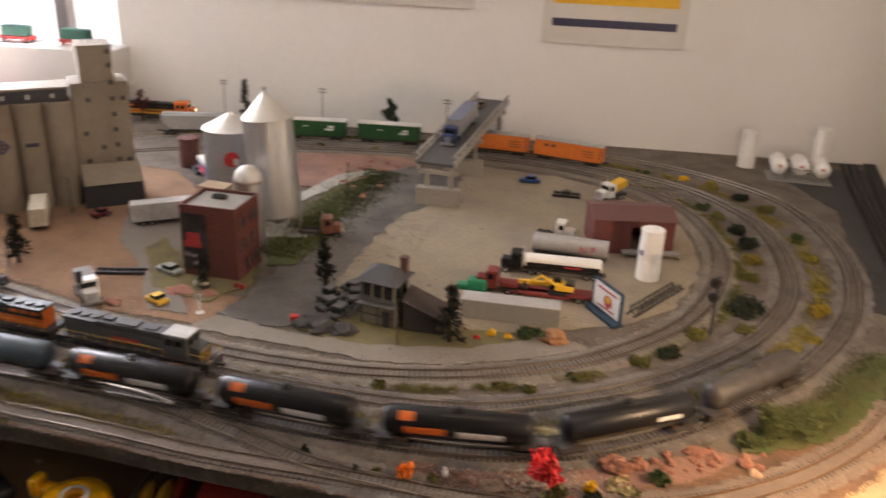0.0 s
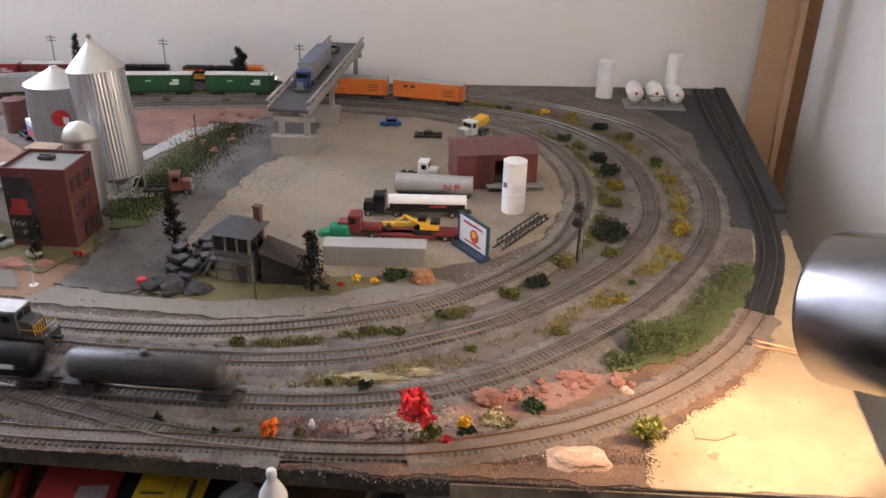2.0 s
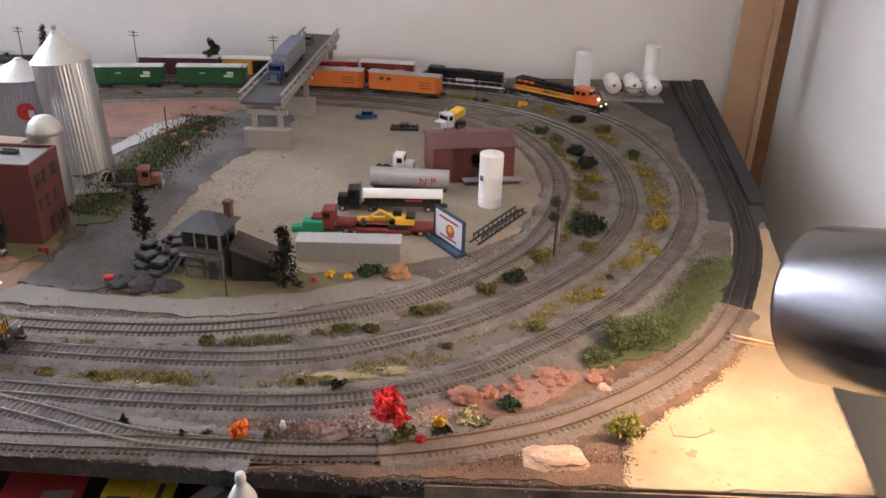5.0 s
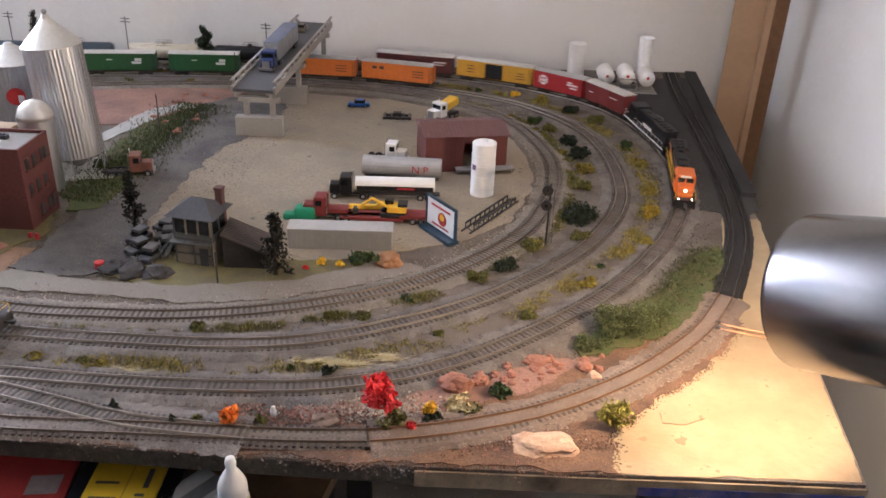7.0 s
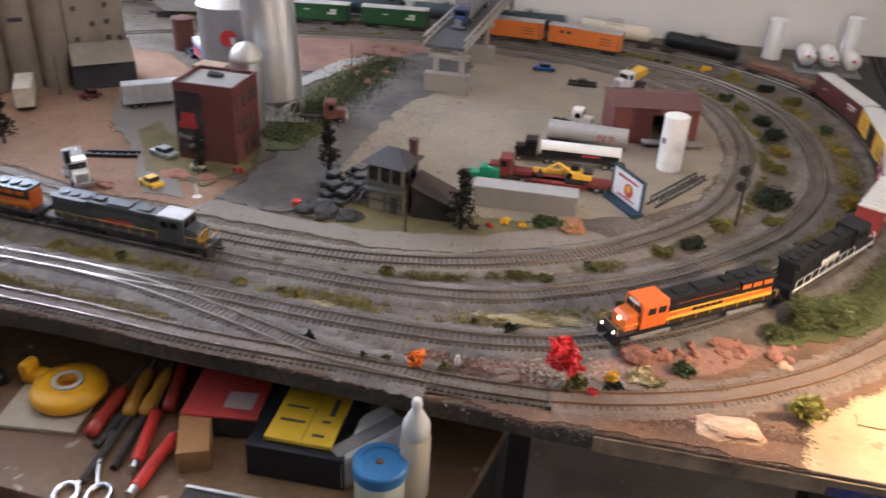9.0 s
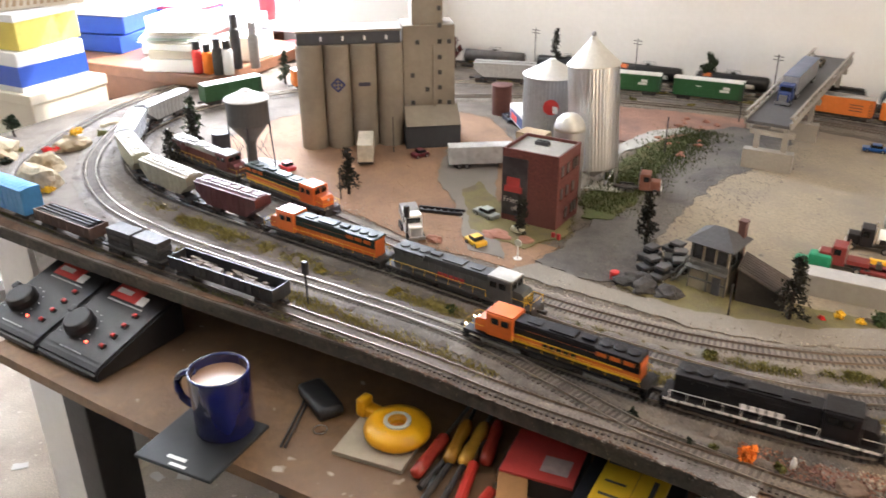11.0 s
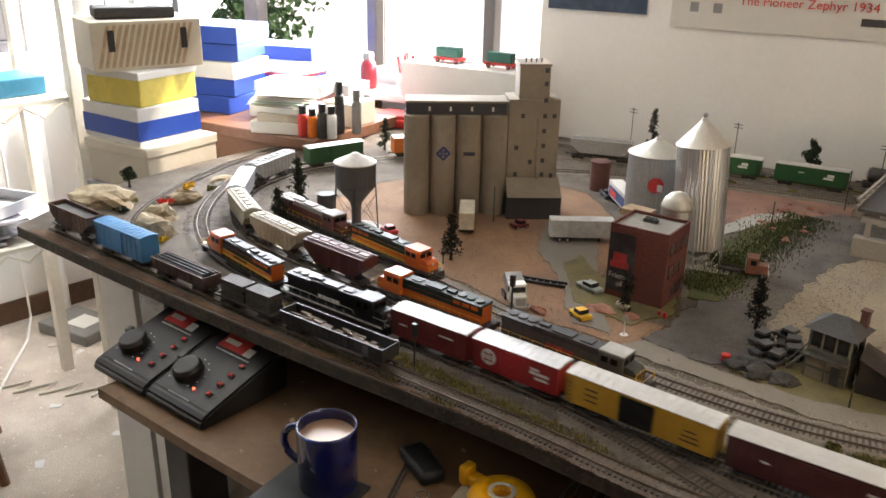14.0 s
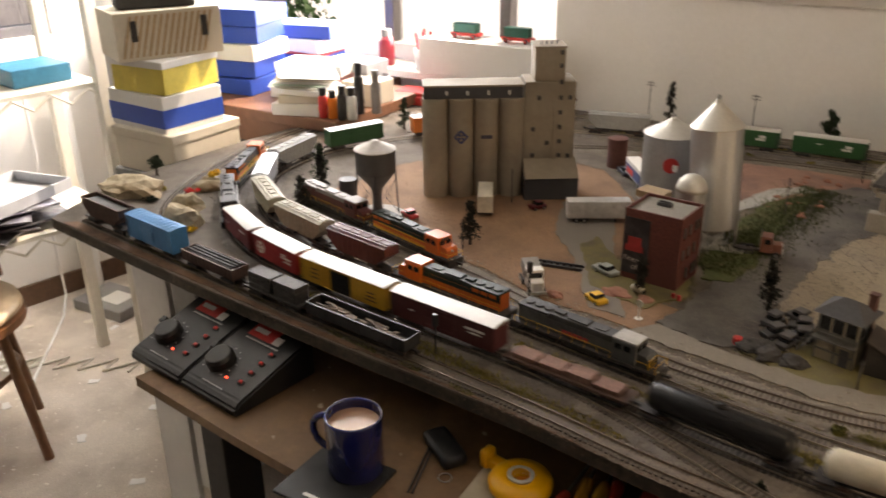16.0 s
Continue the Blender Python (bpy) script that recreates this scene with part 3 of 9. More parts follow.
OUTER = [(0.384, 2.12), (0.382, 1.93), (0.392, 1.655), (0.397, 1.444), (0.391, 1.253), (0.372, 1.134), (0.333, 1.0), (0.291, 0.91), (0.225, 0.822), (0.163, 0.762), (0.107, 0.721), (0.058, 0.695), (0.006, 0.673), (-0.05, 0.655),
         (-0.128, 0.642), (-0.26, 0.628), (-0.4, 0.612), (-0.55, 0.606), (-0.72, 0.592), (-0.838, 0.582), (-1.0, 0.566), (-1.2, 0.553), (-1.56, 0.530)]
CROSS = [(-0.62, 0.672), (-0.52, 0.672), (-0.40, 0.656), (-0.28, 0.637), (-0.16, 0.638)]
HILLSIDE = [(-1.40, 0.61), (-1.50, 0.665), (-1.585, 0.765), (-1.655, 0.885), (-1.715, 1.03), (-1.755, 1.2)]


def sides(line, i, closed):
    n = len(line)
    a, b = (line[i - 1], line[(i + 1) % n]) if closed else (line[max(0, i - 1)], line[min(n - 1, i + 1)])
    d = (b - a).normalized()
    return d, Vector((-d.y, d.x))


def sweep(line, closed, section):
    """A bar along the line, with a section of (sideways, height) pairs."""
    bm = bmesh.new()
    rings = []
    for i in range(len(line)):
        _, s = sides(line, i, closed)
        rings.append([bm.verts.new((line[i].x + s.x * u, line[i].y + s.y * u, z)) for u, z in section])
    pairs = list(zip(rings, rings[1:])) + ([(rings[-1], rings[0])] if closed else [])
    k = len(section)
    for a, b in pairs:
        for j in range(k):
            bm.faces.new((a[j], b[j], b[(j + 1) % k], a[(j + 1) % k]))
    if not closed:
        bm.faces.new(rings[0])
        bm.faces.new(rings[-1][::-1])
    bmesh.ops.recalc_face_normals(bm, faces=bm.faces)
    return bm


TIE_BOX = boxes((0, 0, 0, 0.0030, 0.030, 0.0022))
TIE_MESH = mesh_of(TIE_BOX, "tie", mat("tie_wood", (0.075, 0.060, 0.050), 0.85, scale=400, var=0.4, bump=0.4, rand=0.4))


def track(name, points, closed=False, label="", bed=BALLAST, tie=TIE, rail=RAIL, web=RAIL_RUST, near=None, lift=0.0, wide=0.024, seed=1, crown=0.0036, jit=1.0):
    """Ballast, ties and two rails along a line. near: the stretch whose ties are pieces of their own."""
    rng = random.Random(seed)
    line = spline(points, closed, 0.0066)
    tr = thing(name, Matrix(), label, "railway track")
    z = T + lift
    bm = bmesh.new()
    rings = []
    for i in range(len(line)):
        _, s = sides(line, i, closed)
        w1, w2 = wide + rng.uniform(-0.003, 0.004) * jit, wide + rng.uniform(-0.003, 0.004) * jit
        rings.append([bm.verts.new((line[i].x + s.x * u, line[i].y + s.y * u, z + h)) for u, h in
                      ((-w1 - 0.006, 0.0004), (-w1 + 0.004, crown - 0.0007 + rng.uniform(-.0004, .0004)), (0, crown), (w2 - 0.004, crown - 0.0007 + rng.uniform(-.0004, .0004)), (w2 + 0.006, 0.0004))])
    for a, b in list(zip(rings, rings[1:])) + ([(rings[-1], rings[0])] if closed else []):
        for j in range(4):
            bm.faces.new((a[j], b[j], b[j + 1], a[j + 1]))
    bmesh.ops.recalc_face_normals(bm, faces=bm.faces)
    if sum(f.normal.z for f in bm.faces) < 0:
        bmesh.ops.reverse_faces(bm, faces=bm.faces)
    tagged(part("ballast", bm, bed, tr, "gravel ballast"), kind="stuff")
    rest = []
    for i in range(len(line)):
        d, s = sides(line, i, closed)
        ang = math.degrees(math.atan2(d.y, d.x)) + rng.uniform(-1.5, 1.5)
        m = pose(line[i].x, line[i].y, z + 0.0018, 0, 0, ang)
        if near and near(line[i]):
            t = new("tie", TIE_MESH)
            t.parent, t.matrix_basis = tr, m
        else:
            rest.append(([tuple(m @ Vector((sx * 0.0015, sy * 0.015, sz * 0.0022))) for sz in (0, 1) for sx, sy in ((-1, -1), (1, -1), (1, 1), (-1, 1))],
                         [(4, 5, 6, 7), (0, 1, 5, 4), (1, 2, 6, 5), (2, 3, 7, 6), (3, 0, 4, 7)]))
    if rest:
        me = scatter_mesh("ties", rest)
        me.materials.append(tie)
        ob = new("ties", me)
        ob.parent = tr
        tagged(ob, "dark wooden ties", kind="stuff")
    for sgn in (-1, 1):
        u = sgn * 0.00865
        part("rail", sweep(line, closed, [(u - 0.0010, z + 0.0040), (u + 0.0010, z + 0.0040), (u + 0.0005, z + 0.0056), (u + 0.0005, z + 0.0062), (u - 0.0005, z + 0.0062), (u - 0.0005, z + 0.0056)]), rail, tr, "worn steel rail")
    return tr


track("main_loop_track", LOOP, True, "outer main loop of model railway track in grey ballast", near=lambda p: -0.5 < p.x < 0.33 and p.y < 1.25, seed=1)
track("inner_loop_track", INNER, True, "inner loop of model railway track in grey ballast", seed=2)
track("yard_track", YARD, False, "innermost yard track in pale ballast", bed=mat("buff_ballast", (0.20, 0.172, 0.14), 0.95, scale=650, var=0.45, bump=1.0, big=22, stain=(0.14, 0.12, 0.098), speck=(0.34, 0.30, 0.25), speck_scale=900, speck_at=0.64), crown=0.0040, seed=3, rail=mat("rail_dull", (0.22, 0.18, 0.15), 0.4, 0.8, scale=300, var=0.2, bump=0))
track("edge_siding_track", OUTER[13:], False, "siding track along the board's front edge", rail=mat("rail_brown", (0.24, 0.185, 0.14), 0.35, 0.85, scale=300, var=0.2, bump=0), bed=mat("brown_ballast", (0.15, 0.12, 0.095), 0.95, scale=650, var=0.5, bump=1.0, speck=(0.3, 0.26, 0.22)), seed=4, crown=0.0042, wide=0.014, jit=0.4)
track("corner_siding_track", OUTER[6:14], False, "siding track half buried in brown soil", rail=mat("rail_copper", (0.38, 0.23, 0.14), 0.35, 0.85, scale=300, var=0.2, bump=0), bed=mat("soil_ballast", (0.19, 0.135, 0.10), 0.95, scale=650, var=0.5, bump=1.0, speck=(0.4, 0.33, 0.27)), seed=5, crown=0.0043)
track("black_siding_track", OUTER[:7], False, "black siding track on dark roadbed by the wall", bed=BLACK_BED, tie=TIE_BLACK, rail=mat("rail_dark", (0.15, 0.13, 0.11), 0.4, 0.8, scale=300, var=0.2, bump=0), seed=6, wide=0.015, jit=0.15)
track("crossover_track", CROSS, False, "turnout leading to the front siding", seed=7, lift=0.0004)
track("hillside_track", HILLSIDE, False, "curved track beyond the little hill", seed=8)
bm = prism(bmesh.new(), [(0.415, 1.35), (0.438, 1.35), (0.444, 2.13), (0.418, 2.13)], T, T + 0.008)
single("black_edge_strip", bm, BLACK_BED, Matrix(), "black wooden strip along the board's edge", "edging")


# ---- rolling stock ----
def truck_part(parent, x, axles=2, base=0.020, paint=None):
    """A bogie: side frames, axles and wheels."""
    bm = bmesh.new()
    for sy in (-1, 1):
        box(bm, 0, sy * 0.0115, 0.0028, base + 0.010, 0.002, 0.0045, 0.0006)
        for k in range(axles):
            box(bm, (k - (axles - 1) / 2) * base / max(1, axles - 1), sy * 0.0128, 0.0030, 0.004, 0.0012, 0.004)
    box(bm, 0, 0, 0.006, 0.006, 0.022, 0.004)
    tk = part("bogie", bm, paint or DARK, parent, "silver-grey cast bogie" if paint else "dark cast bogie", m=pose(x, 0, 0))
    for k in range(axles):
        bm = bmesh.new()
        for sy in (-1, 1):
            lathe(bm, [(0.0, -0.0015), (0.0058, -0.0015), (0.0058, 0.0015), (0.0, 0.0015)], 12, Matrix.Translation((0, sy * 0.0087, 0.0058)) @ Matrix.Rotation(math.pi / 2, 4, "X"))
        part("wheelset", bm, RAIL_RUST, tk, m=pose((k - (axles - 1) / 2) * base / max(1, axles - 1), 0, 0))
    return tk


def coupler_parts(parent, half):
    for s in (-1, 1):
        part("coupler", boxes((s * (half + 0.004), 0, 0.0085, 0.012, 0.003, 0.003), (s * (half + 0.009), 0.001, 0.0080, 0.004, 0.005, 0.004)), DARK, parent)


def mark(parent, name, x, y, z, w, h, material_, depth=0.0004, label=""):
    """A thin painted plate on a car's side."""
    return part(name, boxes((x, y, z, w, depth, h)), material_, parent, label)


def box_car(L, paint, roof, label, name="boxcar", H=0.036, door=0.028, door_paint=None, ribs=True, white_marks=(), W=0.032, group="freight cars"):
    c = thing(name, Matrix(), label, "freight car", group)
    part("underframe", boxes((0, 0, 0.0085, L - 0.004, 0.022, 0.004), (0, 0, 0.006, L * 0.35, 0.006, 0.004)), DARK, c)
    part("body", boxes((0, 0, 0.0115, L, W, H), bevel=0.0007), paint, c)
    bm = extrude_x(bmesh.new(), [(-W / 2 - 0.0006, 0), (W / 2 + 0.0006, 0), (W / 2 + 0.0006, 0.001), (W / 4, 0.0024), (0, 0.003), (-W / 4, 0.0024), (-W / 2 - 0.0006, 0.001)], -L / 2 - 0.001, L / 2 + 0.001)
    part("roof", bm, roof, c, "ribbed roof", m=pose(0, 0, 0.0115 + H))
    bm = bmesh.new()
    n = max(6, int(L / 0.011))
    for i in range(n + 1):
        extrude_x(bm, [(-W / 2, 0.0006), (W / 2, 0.0006), (W / 2, 0.0016), (W / 4, 0.0030), (0, 0.0036), (-W / 4, 0.0030), (-W / 2, 0.0016)], -L / 2 + L * i / n - 0.0006, -L / 2 + L * i / n + 0.0006)
    part("roof_seams", bm, roof, c, m=pose(0, 0, 0.0115 + H))
    if ribs:
        bm = bmesh.new()
        k = int(L / 0.0125)
        for i in range(k + 1):
            x = -L / 2 + 0.001 + (L - 0.002) * i / k
            for s in (-1, 1):
                if abs(x) > door / 2:
                    box(bm, x, s * (W / 2 + 0.0002), 0.0125, 0.0011, 0.0009, H - 0.002)
        part("side_ribs", bm, paint, c)
    for s in (-1, 1):
        if door:
            bm = boxes((0, s * (W / 2 + 0.0008), 0.0130, door, 0.0014, H - 0.004), bevel=0.0004)
            for i in range(3):
                box(bm, 0, s * (W / 2 + 0.0015), 0.018 + i * H * 0.28, door * 0.94, 0.0007, 0.0012)
            part("sliding_door", bm, door_paint or paint, c)
        part("ladder", rods([((L / 2 - 0.007, s * (W / 2 + 0.001), 0.012), (L / 2 - 0.007, s * (W / 2 + 0.001), 0.045)), ((L / 2 - 0.002, s * (W / 2 + 0.001), 0.012), (L / 2 - 0.002, s * (W / 2 + 0.001), 0.045))] +
                            [((L / 2 - 0.007, s * (W / 2 + 0.001), 0.016 + i * 0.0055), (L / 2 - 0.002, s * (W / 2 + 0.001), 0.016 + i * 0.0055)) for i in range(5)], 0.00035, 4), DARK, c)
        for (x, z, w, h) in white_marks:
            mark(c, "marking", x * -s, s * (W / 2 + 0.0012), z, w, h, WHITE, 0.0006, "white painted marking")
    for s in (-1, 1):
        truck_part(c, s * (L / 2 - 0.024))
    coupler_parts(c, L / 2)
    return c


def disc_mark(parent, x, y, z, r, material_, hole=0.0, name="emblem", label="round white emblem"):
    bm = bmesh.new()
    m = Matrix.Translation((x, y, z)) @ Matrix.Rotation(math.pi / 2, 4, "X")
    lathe(bm, [(hole, -0.0003), (r, -0.0003), (r, 0.0003), (hole, 0.0003), (hole, -0.0003)] if hole else [(0, -0.0003), (r, -0.0003), (r, 0.0003), (0, 0.0003)], 24, m, caps=False)
    return part(name, bm, material_, parent, label)


def hopper_car(L, paint, label, roof=None, open_top=False, name="hopper_car", H=0.037, load=None, group="freight cars", W=0.031):
    c = thing(name, Matrix(), label, "freight car", group)
    z0 = 0.013
    part("underframe", boxes((0, 0, 0.0085, L, 0.008, 0.004), (L / 2 - 0.008, 0, 0.011, 0.015, 0.026, 0.002), (-L / 2 + 0.008, 0, 0.011, 0.015, 0.026, 0.002)), DARK, c)
    bm = bmesh.new()
    a = L / 2 - 0.002
    b = L / 2 - 0.026
    sec = [(-a, z0 + H), (a, z0 + H), (a, z0 + H * 0.62), (b, z0 + 0.004), (-b, z0 + 0.004), (-a, z0 + H * 0.62)]
    lo = [bm.verts.new((x, -W / 2, z)) for x, z in sec]
    hi = [bm.verts.new((x, W / 2, z)) for x, z in sec]
    bm.faces.new(lo)
    bm.faces.new(hi[::-1])
    for i in range(6):
        j = (i + 1) % 6
        if open_top and i == 0:
            continue
        bm.faces.new((lo[j], lo[i], hi[i], hi[j]))
    bmesh.ops.recalc_face_normals(bm, faces=bm.faces)
    k = int(L / 0.012)
    for i in range(1, k):
        x = -a + 2 * a * i / k
        for s in (-1, 1):
            zb = z0 + 0.004 if abs(x) < b else z0 + 0.004 + (abs(x) - b) / (a - b) * (H * 0.62 - 0.004)
            box(bm, x, s * W / 2, zb, 0.0012, 0.0016, z0 + H - zb)
    for s in (-1, 1):
        box(bm, 0, s * W / 2, z0 + H - 0.003, 2 * a, 0.0022, 0.003)
        box(bm, s * a, 0, z0 + H - 0.003, 0.002, W, 0.003)
    part("body", bm, paint, c)
    for x in (-0.03, 0.03):
        part("chute", boxes((x, 0, 0.006, 0.02, 0.018, 0.012)), DARK, c)
    if open_top:
        part("load", boxes((0, 0, z0 + H * 0.55, 2 * a - 0.01, W - 0.003, H * 0.3), bevel=0.002), load or BLACK, c, "dark loose load")
    else:
        bm = extrude_x(bmesh.new(), [(-W / 2, 0), (W / 2, 0), (W / 4, 0.002), (-W / 4, 0.002)], -a, a)
        part("roof", bm, roof or paint, c, m=pose(0, 0, z0 + H))
        for i in range(6):
            part("roof_hatch", boxes((-a + 2 * a * (i + 0.5) / 6, 0, z0 + H + 0.0015, a / 4, 0.010, 0.0022), bevel=0.0005), roof or paint, c)
        part("roof_walk", boxes((0, 0.009, z0 + H + 0.002, 2 * a, 0.003, 0.0012), (0, -0.009, z0 + H + 0.002, 2 * a, 0.003, 0.0012)), roof or paint, c)
    for s in (-1, 1):
        truck_part(c, s * (L / 2 - 0.02))
    coupler_parts(c, L / 2)
    return c


def gondola_car(L, paint, label, load_kind="", name="gondola", H=0.018, W=0.031, group="freight cars"):
    c = thing(name, Matrix(), label, "freight car", group)
    z0 = 0.012
    part("underframe", boxes((0, 0, 0.0085, L - 0.01, 0.012, 0.004)), DARK, c)
    bm = boxes((0, 0, z0, L, W, 0.002))
    for s in (-1, 1):
        box(bm, 0, s * (W / 2 - 0.0008), z0, L, 0.0016, H)
        box(bm, s * (L / 2 - 0.0008), 0, z0, 0.0016, W - 0.0034, H)
        box(bm, 0, s * (W / 2 - 0.0002), z0 + H - 0.0016, L, 0.0026, 0.0018)
        for i in range(int(L / 0.011) + 1):
            box(bm, -L / 2 + 0.001 + (L - 0.002) * i / int(L / 0.011), s * W / 2, z0 + 0.001, 0.0014, 0.0018, H - 0.003)
    part("body", bm, paint, c)
    rng = random.Random(int(L * 1000))
    if load_kind == "pipes":
        for i in range(7):
            part("pipe", rods([((-L / 2 + 0.008, -0.011 + i * 0.0037, z0 + H - 0.001 + (i % 2) * 0.002), (L / 2 - 0.008, -0.011 + i * 0.0037, z0 + H - 0.001 + (i % 2) * 0.002))], 0.0017, 8), BLACK, c)
    elif load_kind == "stacks":
        for i in range(2):
            for k in range(3):
                part("crate", boxes(((i - 0.5) * L * 0.44, 0, z0 + 0.002 + k * 0.009, L * 0.40, W - 0.006, 0.0082), bevel=0.0006), DARK, c)
    elif load_kind:
        bm = bmesh.new()
        for i in range(40):
            box(bm, rng.uniform(-L / 2 + 0.012, L / 2 - 0.012), rng.uniform(-0.009, 0.009), z0 + H * 0.45 + rng.uniform(0, 0.004), rng.uniform(0.006, 0.02), rng.uniform(0.002, 0.006), 0.002,
                m=None)
        part("scrap_load", bm, mat("scrap", (0.16, 0.12, 0.09), 0.8, scale=200, var=0.5, island=0.4), c, "rusty scrap load")
    for s in (-1, 1):
        truck_part(c, s * (L / 2 - 0.022))
    coupler_parts(c, L / 2)
    return c


def tank_car(L, paint, label, marks=(), band=None, name="tank_car", group="freight cars", R=0.0165):
    c = thing(name, Matrix(), label, "freight car", group)
    part("underframe", boxes((0, 0, 0.009, L, 0.008, 0.003), (L / 2 - 0.012, 0, 0.0115, 0.022, 0.028, 0.0016), (-L / 2 + 0.012, 0, 0.0115, 0.022, 0.028, 0.0016)), DARK, c)
    h = L / 2 - 0.008
    prof = [(0.0, -h), (R * 0.5, -h + 0.001), (R * 0.85, -h + 0.0035), (R, -h + 0.008), (R, h - 0.008), (R * 0.85, h - 0.0035), (R * 0.5, h - 0.001), (0.0, h)]
    part("tank", lathed(prof, 24, Matrix.Translation((0, 0, 0.0135 + R)) @ Matrix.Rotation(math.pi / 2, 4, "Y")), paint, c, smooth=True)
    part("dome", lathed([(0.005, 0), (0.005, 0.004), (0.004, 0.0055), (0, 0.006)], 14, pose(0, 0, 0.0130 + 2 * R)), paint, c, smooth=True)
    pl = []
    for s in (-1, 1):
        pl += [((-0.014, s * 0.010, 0.0135 + 2 * R - 0.002), (0.014, s * 0.010, 0.0135 + 2 * R - 0.002)), ((-0.014, s * 0.010, 0.0135 + 2 * R + 0.006), (0.014, s * 0.010, 0.0135 + 2 * R + 0.006))]
        pl += [((x, s * 0.010, 0.0135 + 2 * R - 0.004), (x, s * 0.010, 0.0135 + 2 * R + 0.006)) for x in (-0.014, 0.014)]
        pl += [((x, s * (R + 0.001), 0.012), (x, s * 0.010, 0.0135 + 2 * R - 0.002)) for x in (-0.003, 0.003)]
    part("platform_rail", rods(pl, 0.0004, 4), DARK, c)
    for (x, w, z, hh, mt) in marks:
        for s in (-1, 1):
            bm = bmesh.new()
            seg = 6
            a0 = math.asin(max(-1, min(1, (z - 0.0135 - R) / R)))
            a1 = math.asin(max(-1, min(1, (z + hh - 0.0135 - R) / R)))
            vs = []
            for i in range(seg + 1):
                a = a0 + (a1 - a0) * i / seg
                yy, zz = (R + 0.0003) * math.cos(a) * s, 0.0135 + R + (R + 0.0003) * math.sin(a)
                vs.append((bm.verts.new((x * -s - w / 2, yy, zz)), bm.verts.new((x * -s + w / 2, yy, zz))))
            for p, q in zip(vs, vs[1:]):
                bm.faces.new((p[0], p[1], q[1], q[0]))
            part("marking", bm, mt, c)
    for s in (-1, 1):
        truck_part(c, s * (L / 2 - 0.02))
    coupler_parts(c, L / 2)
    return c


def flat_car(L, paint, label, load="", name="flat_car", group="freight cars"):
    c = thing(name, Matrix(), label, "freight car", group)
    part("deck", boxes((0, 0, 0.0105, L, 0.031, 0.004), (0, 0, 0.007, L * 0.6, 0.012, 0.004), bevel=0.0005), paint, c)
    rng = random.Random(int(L * 991))
    if load:
        for i in range(4):
            part("load_bundle", boxes(((i - 1.5) * L * 0.22, 0, 0.0146, L * 0.2, 0.024, rng.uniform(0.006, 0.010)), bevel=0.001), mat("load_brown", (0.20, 0.10, 0.07), 0.8, scale=200, var=0.4), c)
    for s in (-1, 1):
        truck_part(c, s * (L / 2 - 0.022))
    coupler_parts(c, L / 2)
    return c


